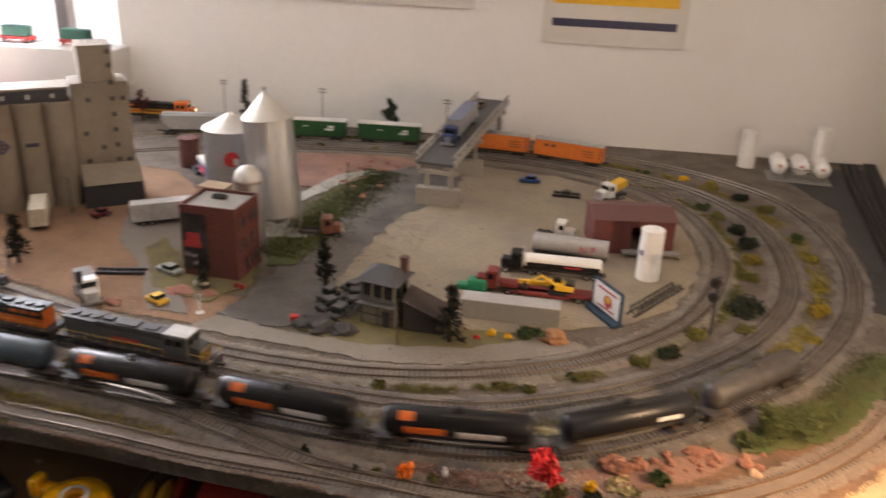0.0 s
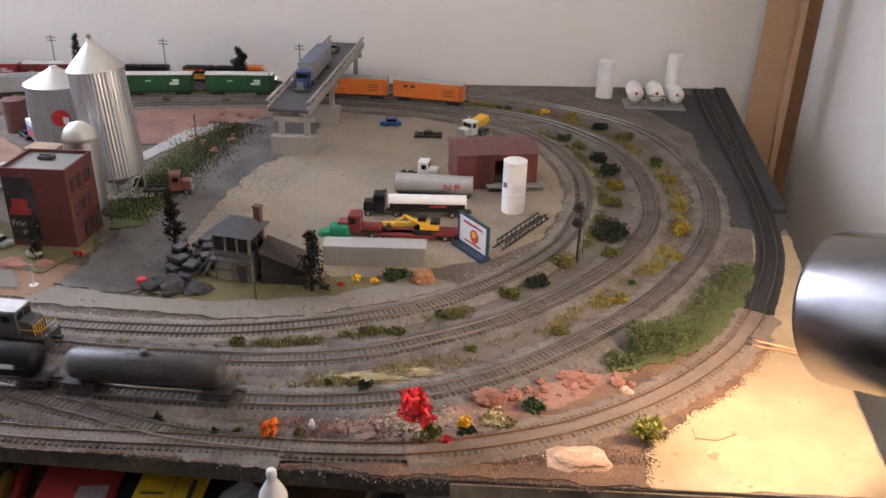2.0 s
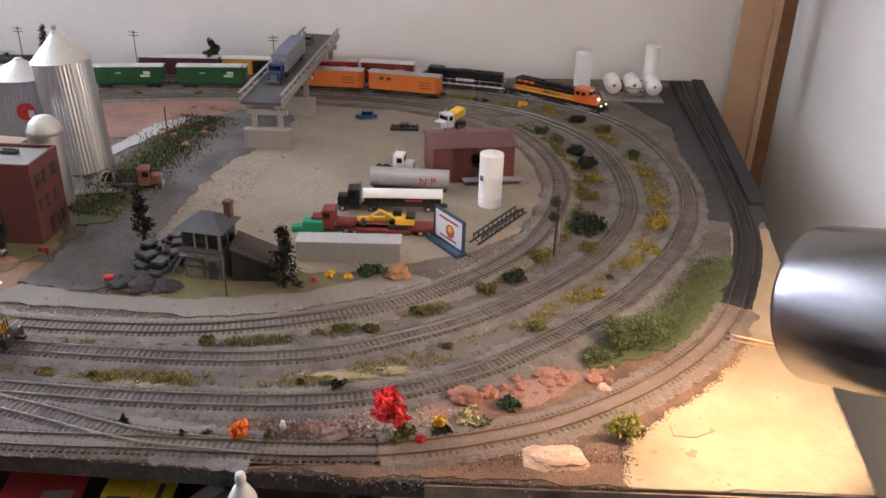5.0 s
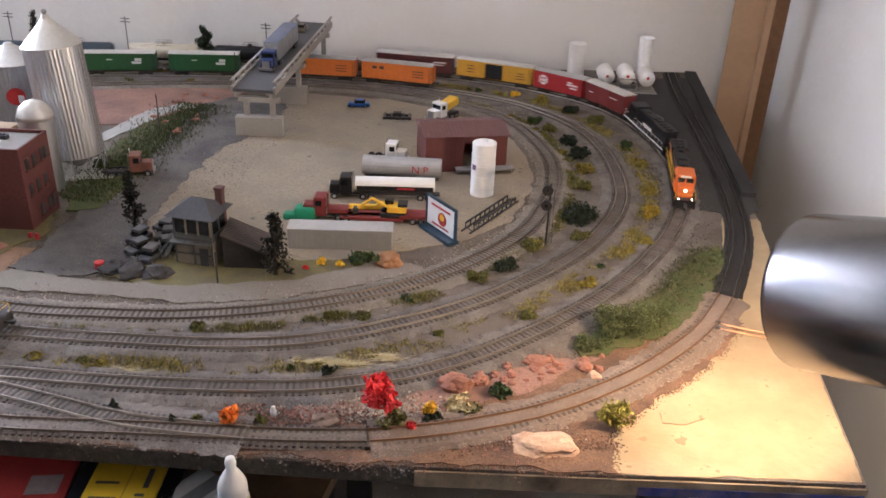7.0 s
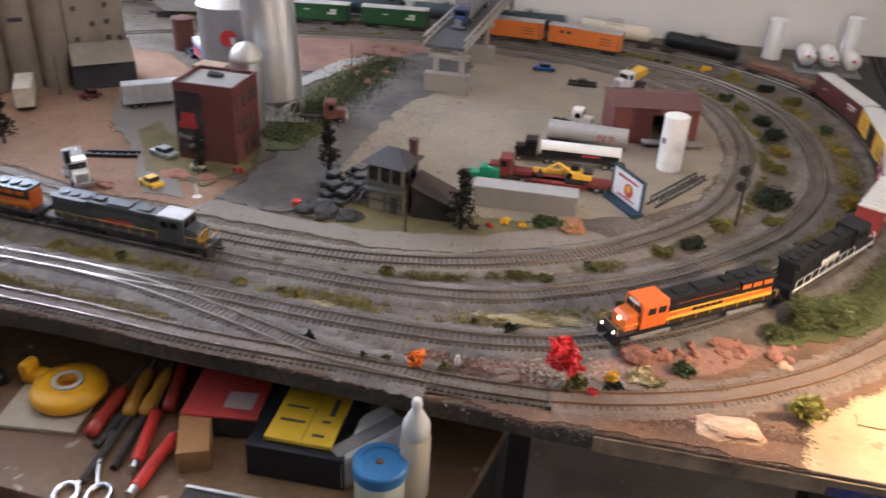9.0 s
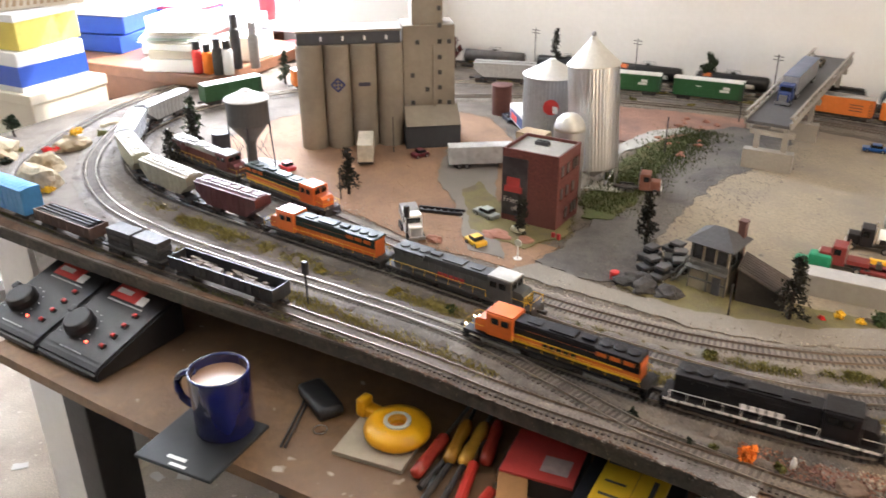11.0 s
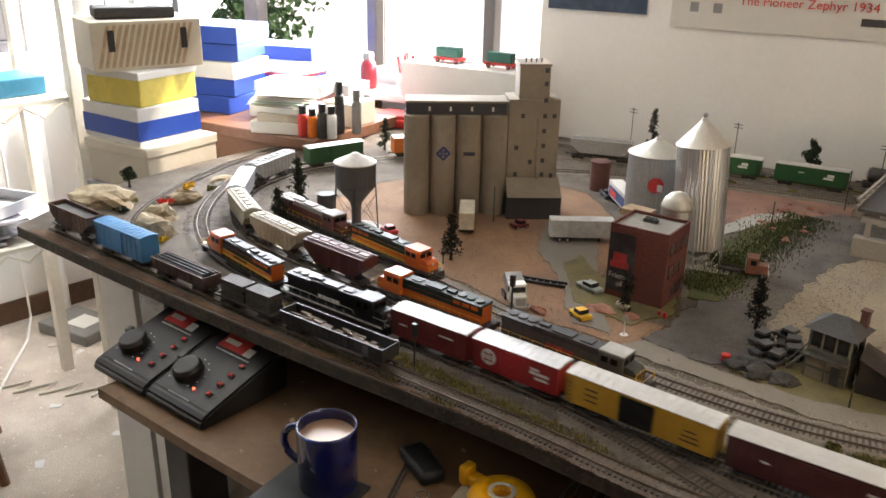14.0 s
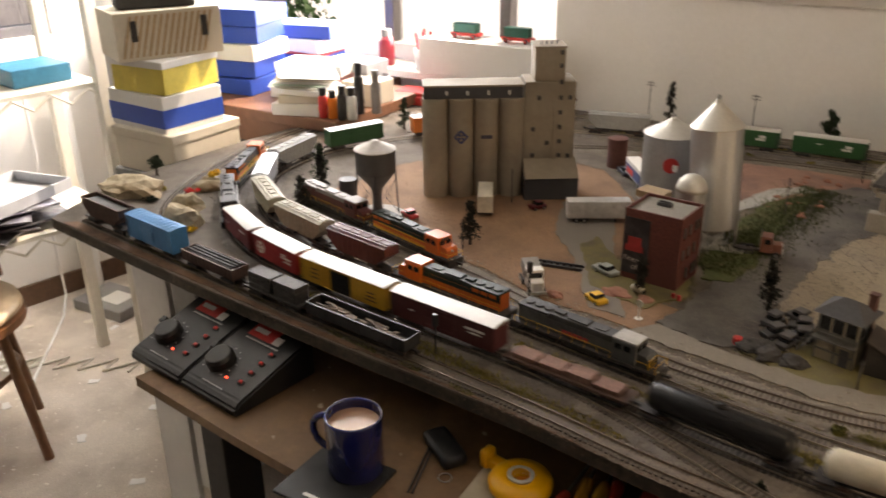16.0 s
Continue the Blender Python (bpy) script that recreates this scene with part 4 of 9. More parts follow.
def locomotive(label, hood, roof, cab, stripe=None, sill=None, L=0.235, nose=None, name="locomotive", lights=False, logo=None, group="locomotives", zebra=False, cab_roof=None, shoulder=0.0, bogie=None, nose_band=None):
    """A six-axle diesel, its cab towards +x."""
    c = thing(name, Matrix(), label, "locomotive", group)
    h = L / 2
    part("frame", boxes((0, 0, 0.0125, L - 0.006, 0.034, 0.0032), (0, 0, 0.0095, L * 0.9, 0.012, 0.004)), sill or DARK, c)
    part("fuel_tank", boxes((0.0, 0, 0.0045, 0.052, 0.028, 0.009), bevel=0.002), DARK, c)
    hl = L * 0.66
    x0 = -h + 0.012
    part("long_hood", boxes((x0 + hl / 2, 0, 0.0157, hl, 0.021, 0.0245), bevel=0.0009), hood, c)
    bm = boxes((x0 + hl / 2, 0, 0.0402, hl, 0.0205, 0.0025), bevel=0.0007)
    box(bm, x0 + 0.026, 0, 0.0400, 0.05, 0.028, 0.0032, 0.0006)
    box(bm, x0 + 0.026, 0, 0.034, 0.044, 0.026, 0.006)
    box(bm, x0 + hl / 2, 0, 0.0345, hl - 0.001, 0.0216, 0.006)
    part("hood_roof", bm, roof, c)
    for i in range(3):
        part("roof_fan", lathed([(0.007, 0), (0.007, 0.0016), (0.006, 0.002), (0, 0.002)], 14, pose(x0 + 0.012 + i * 0.0155, 0, 0.0432)), roof, c)
    part("dynamic_brake", boxes((x0 + hl * 0.62, 0, 0.0427, 0.03, 0.016, 0.002), (x0 + hl * 0.42, 0, 0.0427, 0.014, 0.009, 0.003), (x0 + hl * 0.85, 0, 0.0427, 0.016, 0.012, 0.0014), bevel=0.0004), roof, c)
    bm = bmesh.new()
    for s in (-1, 1):
        for i in range(9):
            box(bm, x0 + hl * (0.36 + 0.065 * i), s * 0.0107, 0.0175, hl * 0.052, 0.0006, 0.0175)
        for i in range(3):
            box(bm, x0 + 0.012 + i * 0.0155, s * 0.0133, 0.0345, 0.012, 0.0008, 0.005)
    part("hood_doors", bm, hood, c)
    if shoulder:
        for s in (-1, 1):
            mark(c, "hood_shoulder", x0 + hl / 2, s * 0.0112, 0.0347 - shoulder, hl - 0.001, shoulder, roof, 0.0012, "dark upper half of the hood side")
    if stripe:
        for s in (-1, 1):
            mark(c, "stripe", x0 + hl / 2, s * 0.01075, 0.0165, hl, 0.0026, stripe, 0.0010, "yellow stripe")
            mark(c, "stripe", x0 + hl * 0.55, s * 0.01185, 0.0338 - shoulder, hl * 0.85, 0.0013, stripe, 0.0010)
    if logo:
        for s in (-1, 1):
            for i in range(5):
                part("lettering_bar", boxes((x0 + hl * 0.62 + (i - 2) * 0.0085, s * 0.0113, 0.0205, 0.0065, 0.0008, 0.0060)), logo, c)
    cx = x0 + hl + 0.0175
    part("cab", boxes((cx, 0, 0.0157, 0.034, 0.0305, 0.0285), bevel=0.0016), cab, c)
    part("cab_roof", boxes((cx, 0, 0.0440, 0.035, 0.028, 0.0022), bevel=0.0009), cab_roof or cab, c)
    for s in (-1, 1):
        for dx in (-0.008, 0.005):
            part("side_window", boxes((cx + dx, s * 0.0153, 0.0325, 0.0095, 0.0008, 0.0075)), GLASSD, c)
        part("windshield", boxes((cx + 0.0171, s * 0.0066, 0.0335, 0.0008, 0.0105, 0.0072)), GLASSD, c)
    nx = cx + 0.0175
    bm = bmesh.new()
    a = [(0, 0.0157), (0.016, 0.0157), (0.016, 0.028), (0.012, 0.032), (0, 0.0335)]
    lo = [bm.verts.new((nx + x, -0.0115, z)) for x, z in a]
    hi = [bm.verts.new((nx + x, 0.0115, z)) for x, z in a]
    bm.faces.new(lo)
    bm.faces.new(hi[::-1])
    for i in range(5):
        bm.faces.new((lo[(i + 1) % 5], lo[i], hi[i], hi[(i + 1) % 5]))
    bmesh.ops.recalc_face_normals(bm, faces=bm.faces)
    part("nose", bm, nose or cab, c)
    part("number_board", boxes((cx + 0.0172, 0, 0.0415, 0.0014, 0.016, 0.003)), WHITE if lights else DARK, c)
    LAMP = mat("lamp_glow", (1.0, 0.86, 0.55), 0.3, glow=6.0, var=0, bump=0) if lights else mat("lamp_lens", (0.6, 0.58, 0.5), 0.2, scale=50, var=0.05, bump=0)
    part("headlight", lathed([(0.0, 0), (0.0022, 0), (0.0022, 0.0012), (0, 0.0014)], 12, pose(nx + 0.0158, 0, 0.0265, 0, 90, 0)), LAMP, c)
    for s in (-1, 1):
        part("ditch_light", lathed([(0.0, 0), (0.0013, 0), (0.0013, 0.001), (0, 0.0012)], 10, pose(h - 0.001, s * 0.010, 0.0175, 0, 90, 0)), LAMP, c)
        part("pilot", boxes((s * (h - 0.0015), 0, 0.003, 0.002, 0.032, 0.0125), (s * (h - 0.004), 0.0145, 0.004, 0.007, 0.005, 0.002), (s * (h - 0.004), -0.0145, 0.004, 0.007, 0.005, 0.002), (s * (h - 0.004), 0.0145, 0.008, 0.007, 0.005, 0.0015), (s * (h - 0.004), -0.0145, 0.008, 0.007, 0.005, 0.0015)), sill or DARK, c)
        r = [((-h + 0.01, s * 0.0165, 0.0250), (cx - 0.018, s * 0.0165, 0.0250)), ((nx + 0.002, s * 0.015, 0.0250), (h - 0.002, s * 0.015, 0.0250))]
        r += [((-h + 0.01 + i * (cx - 0.018 + h - 0.01) / 8, s * 0.0165, 0.0155), (-h + 0.01 + i * (cx - 0.018 + h - 0.01) / 8, s * 0.0165, 0.0250)) for i in range(9)]
        r += [((h - 0.002, s * 0.015, 0.012), (h - 0.002, s * 0.015, 0.0250)), ((h - 0.002, 0.004, 0.0250), (h - 0.002, s * 0.015, 0.0250))]
        part("handrail", rods(r, 0.00035, 4), stripe or YELLOW if not logo == WHITE else WHITE, c, "thin wire handrail")
        truck_part(c, s * (h - 0.048), 3, 0.042, bogie)
    if nose_band:
        part("nose_band", boxes((nx + 0.0162, 0, 0.0158, 0.0008, 0.0225, 0.0118)), nose_band, c, "yellow warning panel on the nose")
    if zebra:
        bm = bmesh.new()
        for i in range(5):
            box(bm, nx + 0.0168, -0.009 + i * 0.0045, 0.0165, 0.0008, 0.0022, 0.011)
        part("warning_stripes", bm, BLACK, c, "black warning stripes")
    coupler_parts(c, h)
    return c


# paints of the rolling stock
GALV_GREY = mat("bogie_silver", (0.36, 0.36, 0.35), 0.45, 0.4, scale=150, var=0.2)
MAROON = mat("box_maroon", (0.20, 0.028, 0.026), 0.55, scale=120, var=0.15)
DEEP_MAROON = mat("box_deep_maroon", (0.095, 0.022, 0.022), 0.55, scale=120, var=0.15)
CHIEF_RED = mat("box_red", (0.38, 0.022, 0.024), 0.5, scale=120, var=0.1)
BOX_YELLOW = mat("box_yellow", (0.62, 0.34, 0.035), 0.5, scale=120, var=0.1)
BOX_GREEN = mat("box_green", (0.018, 0.10, 0.030), 0.5, scale=120, var=0.15)
REEFER = mat("reefer_orange", (0.70, 0.19, 0.03), 0.5, scale=120, var=0.1)
BLUE = mat("box_blue", (0.045, 0.22, 0.46), 0.45, scale=120, var=0.08)
GALV = mat("galvanised_roof", (0.50, 0.50, 0.49), 0.45, 0.5, scale=200, var=0.15)
DARKROOF = mat("dark_roof", (0.07, 0.068, 0.066), 0.6, scale=150, var=0.2)
WHITE_ROOF = mat("white_roof", (0.62, 0.61, 0.58), 0.5, 0.2, scale=150, var=0.1)
TAN = mat("hopper_tan", (0.36, 0.33, 0.24), 0.6, scale=120, var=0.2, stain=(0.22, 0.19, 0.14))
SILVER = mat("hopper_silver", (0.55, 0.57, 0.60), 0.35, 0.4, scale=120, var=0.1)
HOPPER_GREY = mat("hopper_grey", (0.36, 0.36, 0.35), 0.6, scale=120, var=0.15)
BROWN = mat("hopper_brown", (0.10, 0.055, 0.04), 0.7, scale=120, var=0.3)
TANK_BLACK = mat("tank_black", (0.012, 0.012, 0.013), 0.34, scale=120, var=0.3, spec=0.3)
TANK_BLUE = mat("tank_blue_grey", (0.06, 0.085, 0.105), 0.4, scale=120, var=0.15, spec=0.35)
TANK_CREAM = mat("tank_cream", (0.62, 0.55, 0.42), 0.4, scale=120, var=0.1)
LOCO_BLACK = mat("loco_black", (0.012, 0.012, 0.014), 0.42, scale=120, var=0.2, spec=0.3)
LOCO_GREY = mat("loco_grey", (0.085, 0.09, 0.09), 0.55, scale=120, var=0.15, spec=0.35)
LOCO_GREEN = mat("loco_dark_green", (0.018, 0.032, 0.026), 0.5, scale=120, var=0.2, spec=0.3)
LOCO_MAROON = mat("loco_maroon", (0.13, 0.03, 0.03), 0.5, scale=120, var=0.2, stain=(0.08, 0.03, 0.03))
LOGO_RED = mat("logo_red", (0.42, 0.03, 0.035), 0.5, scale=100, var=0.05)

PATHS = {k: spline(v, c, 0.004) for k, v, c in (("loop", LOOP, True), ("inner", INNER, True), ("yard", YARD, False), ("front", OUTER[13:], False))}
STEP = 0.004


def on_path(line, s, closed=True):
    n = len(line)
    i = s / STEP
    a = int(math.floor(i))
    f = i - a
    if closed:
        return line[a % n].lerp(line[(a + 1) % n], f)
    return line[max(0, min(n - 1, a))].lerp(line[max(0, min(n - 1, a + 1))], f)


def stand(line, s, half, closed=True, turned=False):
    """The pose of a car whose middle is at s along the line; its +x end looks along the line."""
    a, b = on_path(line, s + half, closed), on_path(line, s - half, closed)
    mid = (a + b) / 2
    ang = math.degrees(math.atan2(a.y - b.y, a.x - b.x)) + (180 if turned else 0)
    return pose(mid.x, mid.y, RH, 0, 0, ang)


def near_s(line, x, y):
    return min(range(len(line)), key=lambda i: (line[i].x - x) ** 2 + (line[i].y - y) ** 2) * STEP


def park(car, key, x, y, half=0.05, turned=False):
    line = PATHS[key]
    car.matrix_basis = stand(line, near_s(line, x, y), half, key in ("loop", "inner"), turned)
    return car


BN_MARKS = ((-0.035, 0.045, 0.022, 0.010, ORANGE), (0.025, 0.05, 0.020, 0.010, WHITE), (-0.055, 0.016, 0.038, 0.007, ORANGE))


def build_train():
    """The moving train, from its head: (car, length with couplers, half distance of the bogies)."""
    cars = []
    l1 = locomotive("bright orange and black diesel locomotive with lit headlights", ORANGE, LOCO_BLACK, ORANGE, stripe=YELLOW, sill=LOCO_BLACK, lights=True, logo=LOCO_BLACK, L=0.226, shoulder=0.0075, bogie=GALV_GREY, nose=ORANGE)
    cars.append((l1, 0.236, 0.07))
    l2 = locomotive("glossy black diesel locomotive with white sill stripe", LOCO_BLACK, LOCO_BLACK, LOCO_BLACK, logo=WHITE, L=0.210, lights=False, sill=LOCO_BLACK, cab_roof=LOCO_BLACK)
    for sy in (-1, 1):
        for i in range(12):
            mark(l2, "sill_mark", -0.093 + i * 0.0168, sy * 0.0172, 0.0128, 0.0150, 0.0026, WHITE, 0.0006)
    cars.append((l2, 0.220, 0.07))
    cars.append((box_car(0.122, MAROON, WHITE_ROOF, "maroon boxcar with a pale ribbed roof", white_marks=((0.03, 0.034, 0.022, 0.002), (-0.04, 0.03, 0.012, 0.002))), 0.132, 0.038))
    sf = box_car(0.122, CHIEF_RED, GALV, "bright red boxcar with a round white emblem", white_marks=((0.036, 0.030, 0.026, 0.0035), (0.039, 0.024, 0.018, 0.003), (0.030, 0.035, 0.012, 0.003)))
    for sy in (-1, 1):
        disc_mark(sf, sy * 0.036, sy * 0.0172, 0.031, 0.0105, WHITE)
        for k in (-1, 1):
            part("emblem_bar", boxes((sy * 0.036, sy * 0.0176, 0.0305 + k * 0.004, 0.014, 0.0006, 0.0012), (sy * 0.036 + k * 0.004, sy * 0.0176, 0.024, 0.0012, 0.0006, 0.014)), CHIEF_RED, sf)
    cars.append((sf, 0.132, 0.038))
    yb = box_car(0.177, BOX_YELLOW, WHITE_ROOF, "yellow boxcar with a black sliding door", door=0.040, door_paint=LOCO_BLACK)
    for sy in (-1, 1):
        for i in range(3):
            mark(yb, "marking", -sy * 0.062, sy * 0.0172, 0.020 + i * 0.006, 0.022 - 0.004 * i, 0.0016, BROWN, 0.0006)
            mark(yb, "marking", sy * 0.055, sy * 0.0172, 0.022 + i * 0.007, 0.016, 0.0016, BROWN, 0.0006)
    cars.append((yb, 0.188, 0.062))
    cars.append((box_car(0.178, DEEP_MAROON, WHITE_ROOF, "long dark maroon boxcar with pale roof", door=0.05, white_marks=((0.058, 0.034, 0.03, 0.003), (0.058, 0.029, 0.02, 0.002), (-0.05, 0.03, 0.008, 0.002))), 0.190, 0.062))
    cars.append((flat_car(0.178, BROWN, "low brown flat car with bundled load", "bundles"), 0.19, 0.062))
    plain = "glossy black tank car"
    for lab, paint, marks in ((plain, TANK_BLACK, ()), ("cream coloured model tank car", TANK_CREAM, ()), ("dull grey model tank car", TANK_BLUE, ()), ("blue-grey model tank car", TANK_BLUE, ()), ("blue-grey model tank car", TANK_BLUE, ()),
                              ("black tank car with orange and white markings", TANK_BLACK, BN_MARKS), ("black tank car with orange and white markings", TANK_BLACK, BN_MARKS), ("black tank car with orange and white markings", TANK_BLACK, BN_MARKS),
                              ("black tank car with a yellow band and white panel", TANK_BLACK, ((-0.02, 0.09, 0.017, 0.003, YELLOW), (0.045, 0.03, 0.026, 0.006, WHITE))),
                              ("dark worn tank car with yellow end marks", mat("tank_worn", (0.05, 0.045, 0.042), 0.5, scale=60, var=0.5, stain=(0.10, 0.08, 0.07)), ((-0.05, 0.03, 0.016, 0.003, YELLOW),))):
        cars.append((tank_car(0.182, paint, lab, marks), 0.195, 0.066))
    return cars


TRAIN = build_train()
HEAD = [(0.0, 0.77), (1.0, 1.055), (2.0, 1.341), (3.0, 1.63), (4.0, 1.915), (5.0, 2.18), (6.0, 2.45), (6.5, 2.595), (7.0, 2.742), (7.5, 2.908), (8.0, 3.058), (8.5, 3.203), (9.0, 3.345), (9.5, 3.478), (10.0, 3.615),
        (11.0, 3.862), (12.0, 4.114), (12.5, 4.243), (13.0, 4.360), (13.5, 4.473), (14.0, 4.594), (14.5, 4.712), (15.0, 4.838), (15.5, 4.962), (16.0, 5.088)]


def head_at(t):
    for (a, p), (b, q) in zip(HEAD, HEAD[1:]):
        if t <= b:
            return p + (q - p) * (t - a) / (b - a)
    return HEAD[-1][1]


# parked stock
STENCIL = ((0.040, 0.032, 0.014, 0.006), (0.036, 0.026, 0.020, 0.005), (-0.02, 0.034, 0.012, 0.002))
for x, y in ((-0.668, 1.80), (-0.842, 1.755)):
    park(box_car(0.150, BOX_GREEN, WHITE_ROOF, "dark green boxcar with white emblem and pale roof", white_marks=STENCIL, group="parked freight cars"), "inner", x, y)
for x, y in ((-0.238, 1.838), (-0.415, 1.837)):
    rf = park(box_car(0.160, REEFER, GALV, "orange refrigerator car with dark lettering bars", name="refrigerator_car", door=0.02, group="parked freight cars"), "inner", x, y)
    for sy in (-1, 1):
        for i in range(3):
            mark(rf, "lettering_bar", -sy * 0.048, sy * 0.0172, 0.022 + i * 0.006, 0.024, 0.0016, BROWN, 0.0006)
        mark(rf, "lettering_bar", sy * 0.05, sy * 0.0172, 0.034, 0.010, 0.006, BROWN, 0.0006)
        mark(rf, "lettering_bar", sy * 0.034, sy * 0.0172, 0.034, 0.010, 0.006, BROWN, 0.0006)
park(hopper_car(0.150, HOPPER_GREY, "grey covered hopper with a pale panel", group="parked freight cars"), "inner", -1.12, 1.66)
park(box_car(0.140, BOX_GREEN, GALV, "green boxcar with pale roof", group="parked freight cars"), "inner", -1.525, 1.17)
park(box_car(0.140, REEFER, GALV, "weathered orange boxcar by window", group="parked freight cars"), "inner", -1.45, 1.375)
park(locomotive("grey diesel locomotive with red lettering and yellow nose", LOCO_GREY, mat("grey_roof", (0.06, 0.062, 0.062), 0.6, spec=0.3), LOCO_GREY, zebra=True, logo=LOGO_RED, nose_band=YELLOW, L=0.226, group="parked locomotives", cab_roof=mat("cab_pale", (0.42, 0.41, 0.38), 0.45)), "inner", -0.588, 0.755, 0.07, True)
park(locomotive("orange diesel locomotive with dark green roof", ORANGE, LOCO_GREEN, ORANGE, stripe=None, L=0.222, group="parked locomotives", shoulder=0.006), "inner", -0.822, 0.745, 0.07)
park(hopper_car(0.142, DEEP_MAROON, "maroon covered hopper car parked", group="parked freight cars"), "inner", -1.013, 0.738)
park(hopper_car(0.142, TAN, "dusty tan covered hopper car", group="parked freight cars"), "inner", -1.168, 0.742)
park(hopper_car(0.142, TAN, "dusty tan covered hopper car", group="parked freight cars"), "inner", -1.318, 0.772)
park(hopper_car(0.142, SILVER, "silver-blue covered hopper car", group="parked freight cars"), "inner", -1.445, 0.853)
park(hopper_car(0.142, HOPPER_GREY, "grey covered hopper car parked", group="parked freight cars"), "inner", -1.53, 0.985)
park(locomotive("orange and black diesel locomotive with yellow stripe", ORANGE, LOCO_GREEN, ORANGE, stripe=YELLOW, L=0.216, group="parked locomotives", shoulder=0.006), "yard", -0.995, 0.838, 0.07)
park(locomotive("faded maroon diesel locomotive with grey roof", LOCO_MAROON, GREYP, LOCO_MAROON, L=0.216, group="parked locomotives", cab_roof=GREYP), "yard", -1.222, 0.855, 0.07)
park(gondola_car(0.185, mat("gondola_black", (0.03, 0.03, 0.03), 0.6, scale=120, var=0.3), "black gondola with a scrap load and yellow lettering bars", "scrap", group="parked freight cars"), "front", -0.838, 0.575)
fc = park(gondola_car(0.125, DARK, "dark flat car stacked with crates", "stacks", H=0.004, name="flat_car", group="parked freight cars"), "front", -1.005, 0.562)
park(gondola_car(0.135, BROWN, "brown gondola carrying black pipes", "pipes", group="parked freight cars"), "front", -1.160, 0.555)
park(box_car(0.135, BLUE, BLUE, "light blue model boxcar on siding", H=0.040, group="parked freight cars"), "front", -1.322, 0.546)
park(hopper_car(0.132, BROWN, "rusty brown open hopper with dark load", open_top=True, group="parked freight cars"), "front", -1.475, 0.536)


# ---- buildings and structures on the layout ----
BRICK = mat("red_brick", (0.125, 0.034, 0.026), 0.8, scale=250, var=0.3, bump=0.4, stain=(0.11, 0.035, 0.028))
CONCRETE = mat("model_concrete", (0.33, 0.305, 0.27), 0.8, scale=200, var=0.12, bump=0.2, big=10)
PUTTY = mat("elevator_putty", (0.29, 0.24, 0.18), 0.75, scale=90, var=0.08, bump=0.1, big=12, stain=(0.23, 0.19, 0.14))
CHAR = mat("charcoal_paint", (0.055, 0.055, 0.06), 0.6, scale=100, var=0.15)
ALU = mat("corrugated_aluminium", (0.66, 0.67, 0.68), 0.40, 1.0, scale=220, var=0.06, bump=0.05)
PALE_STEEL = mat("pale_steel", (0.60, 0.58, 0.53), 0.45, 0.5, scale=150, var=0.08)
WINDOWP = mat("window_dark", (0.05, 0.045, 0.04), 0.3, scale=60, var=0.2)


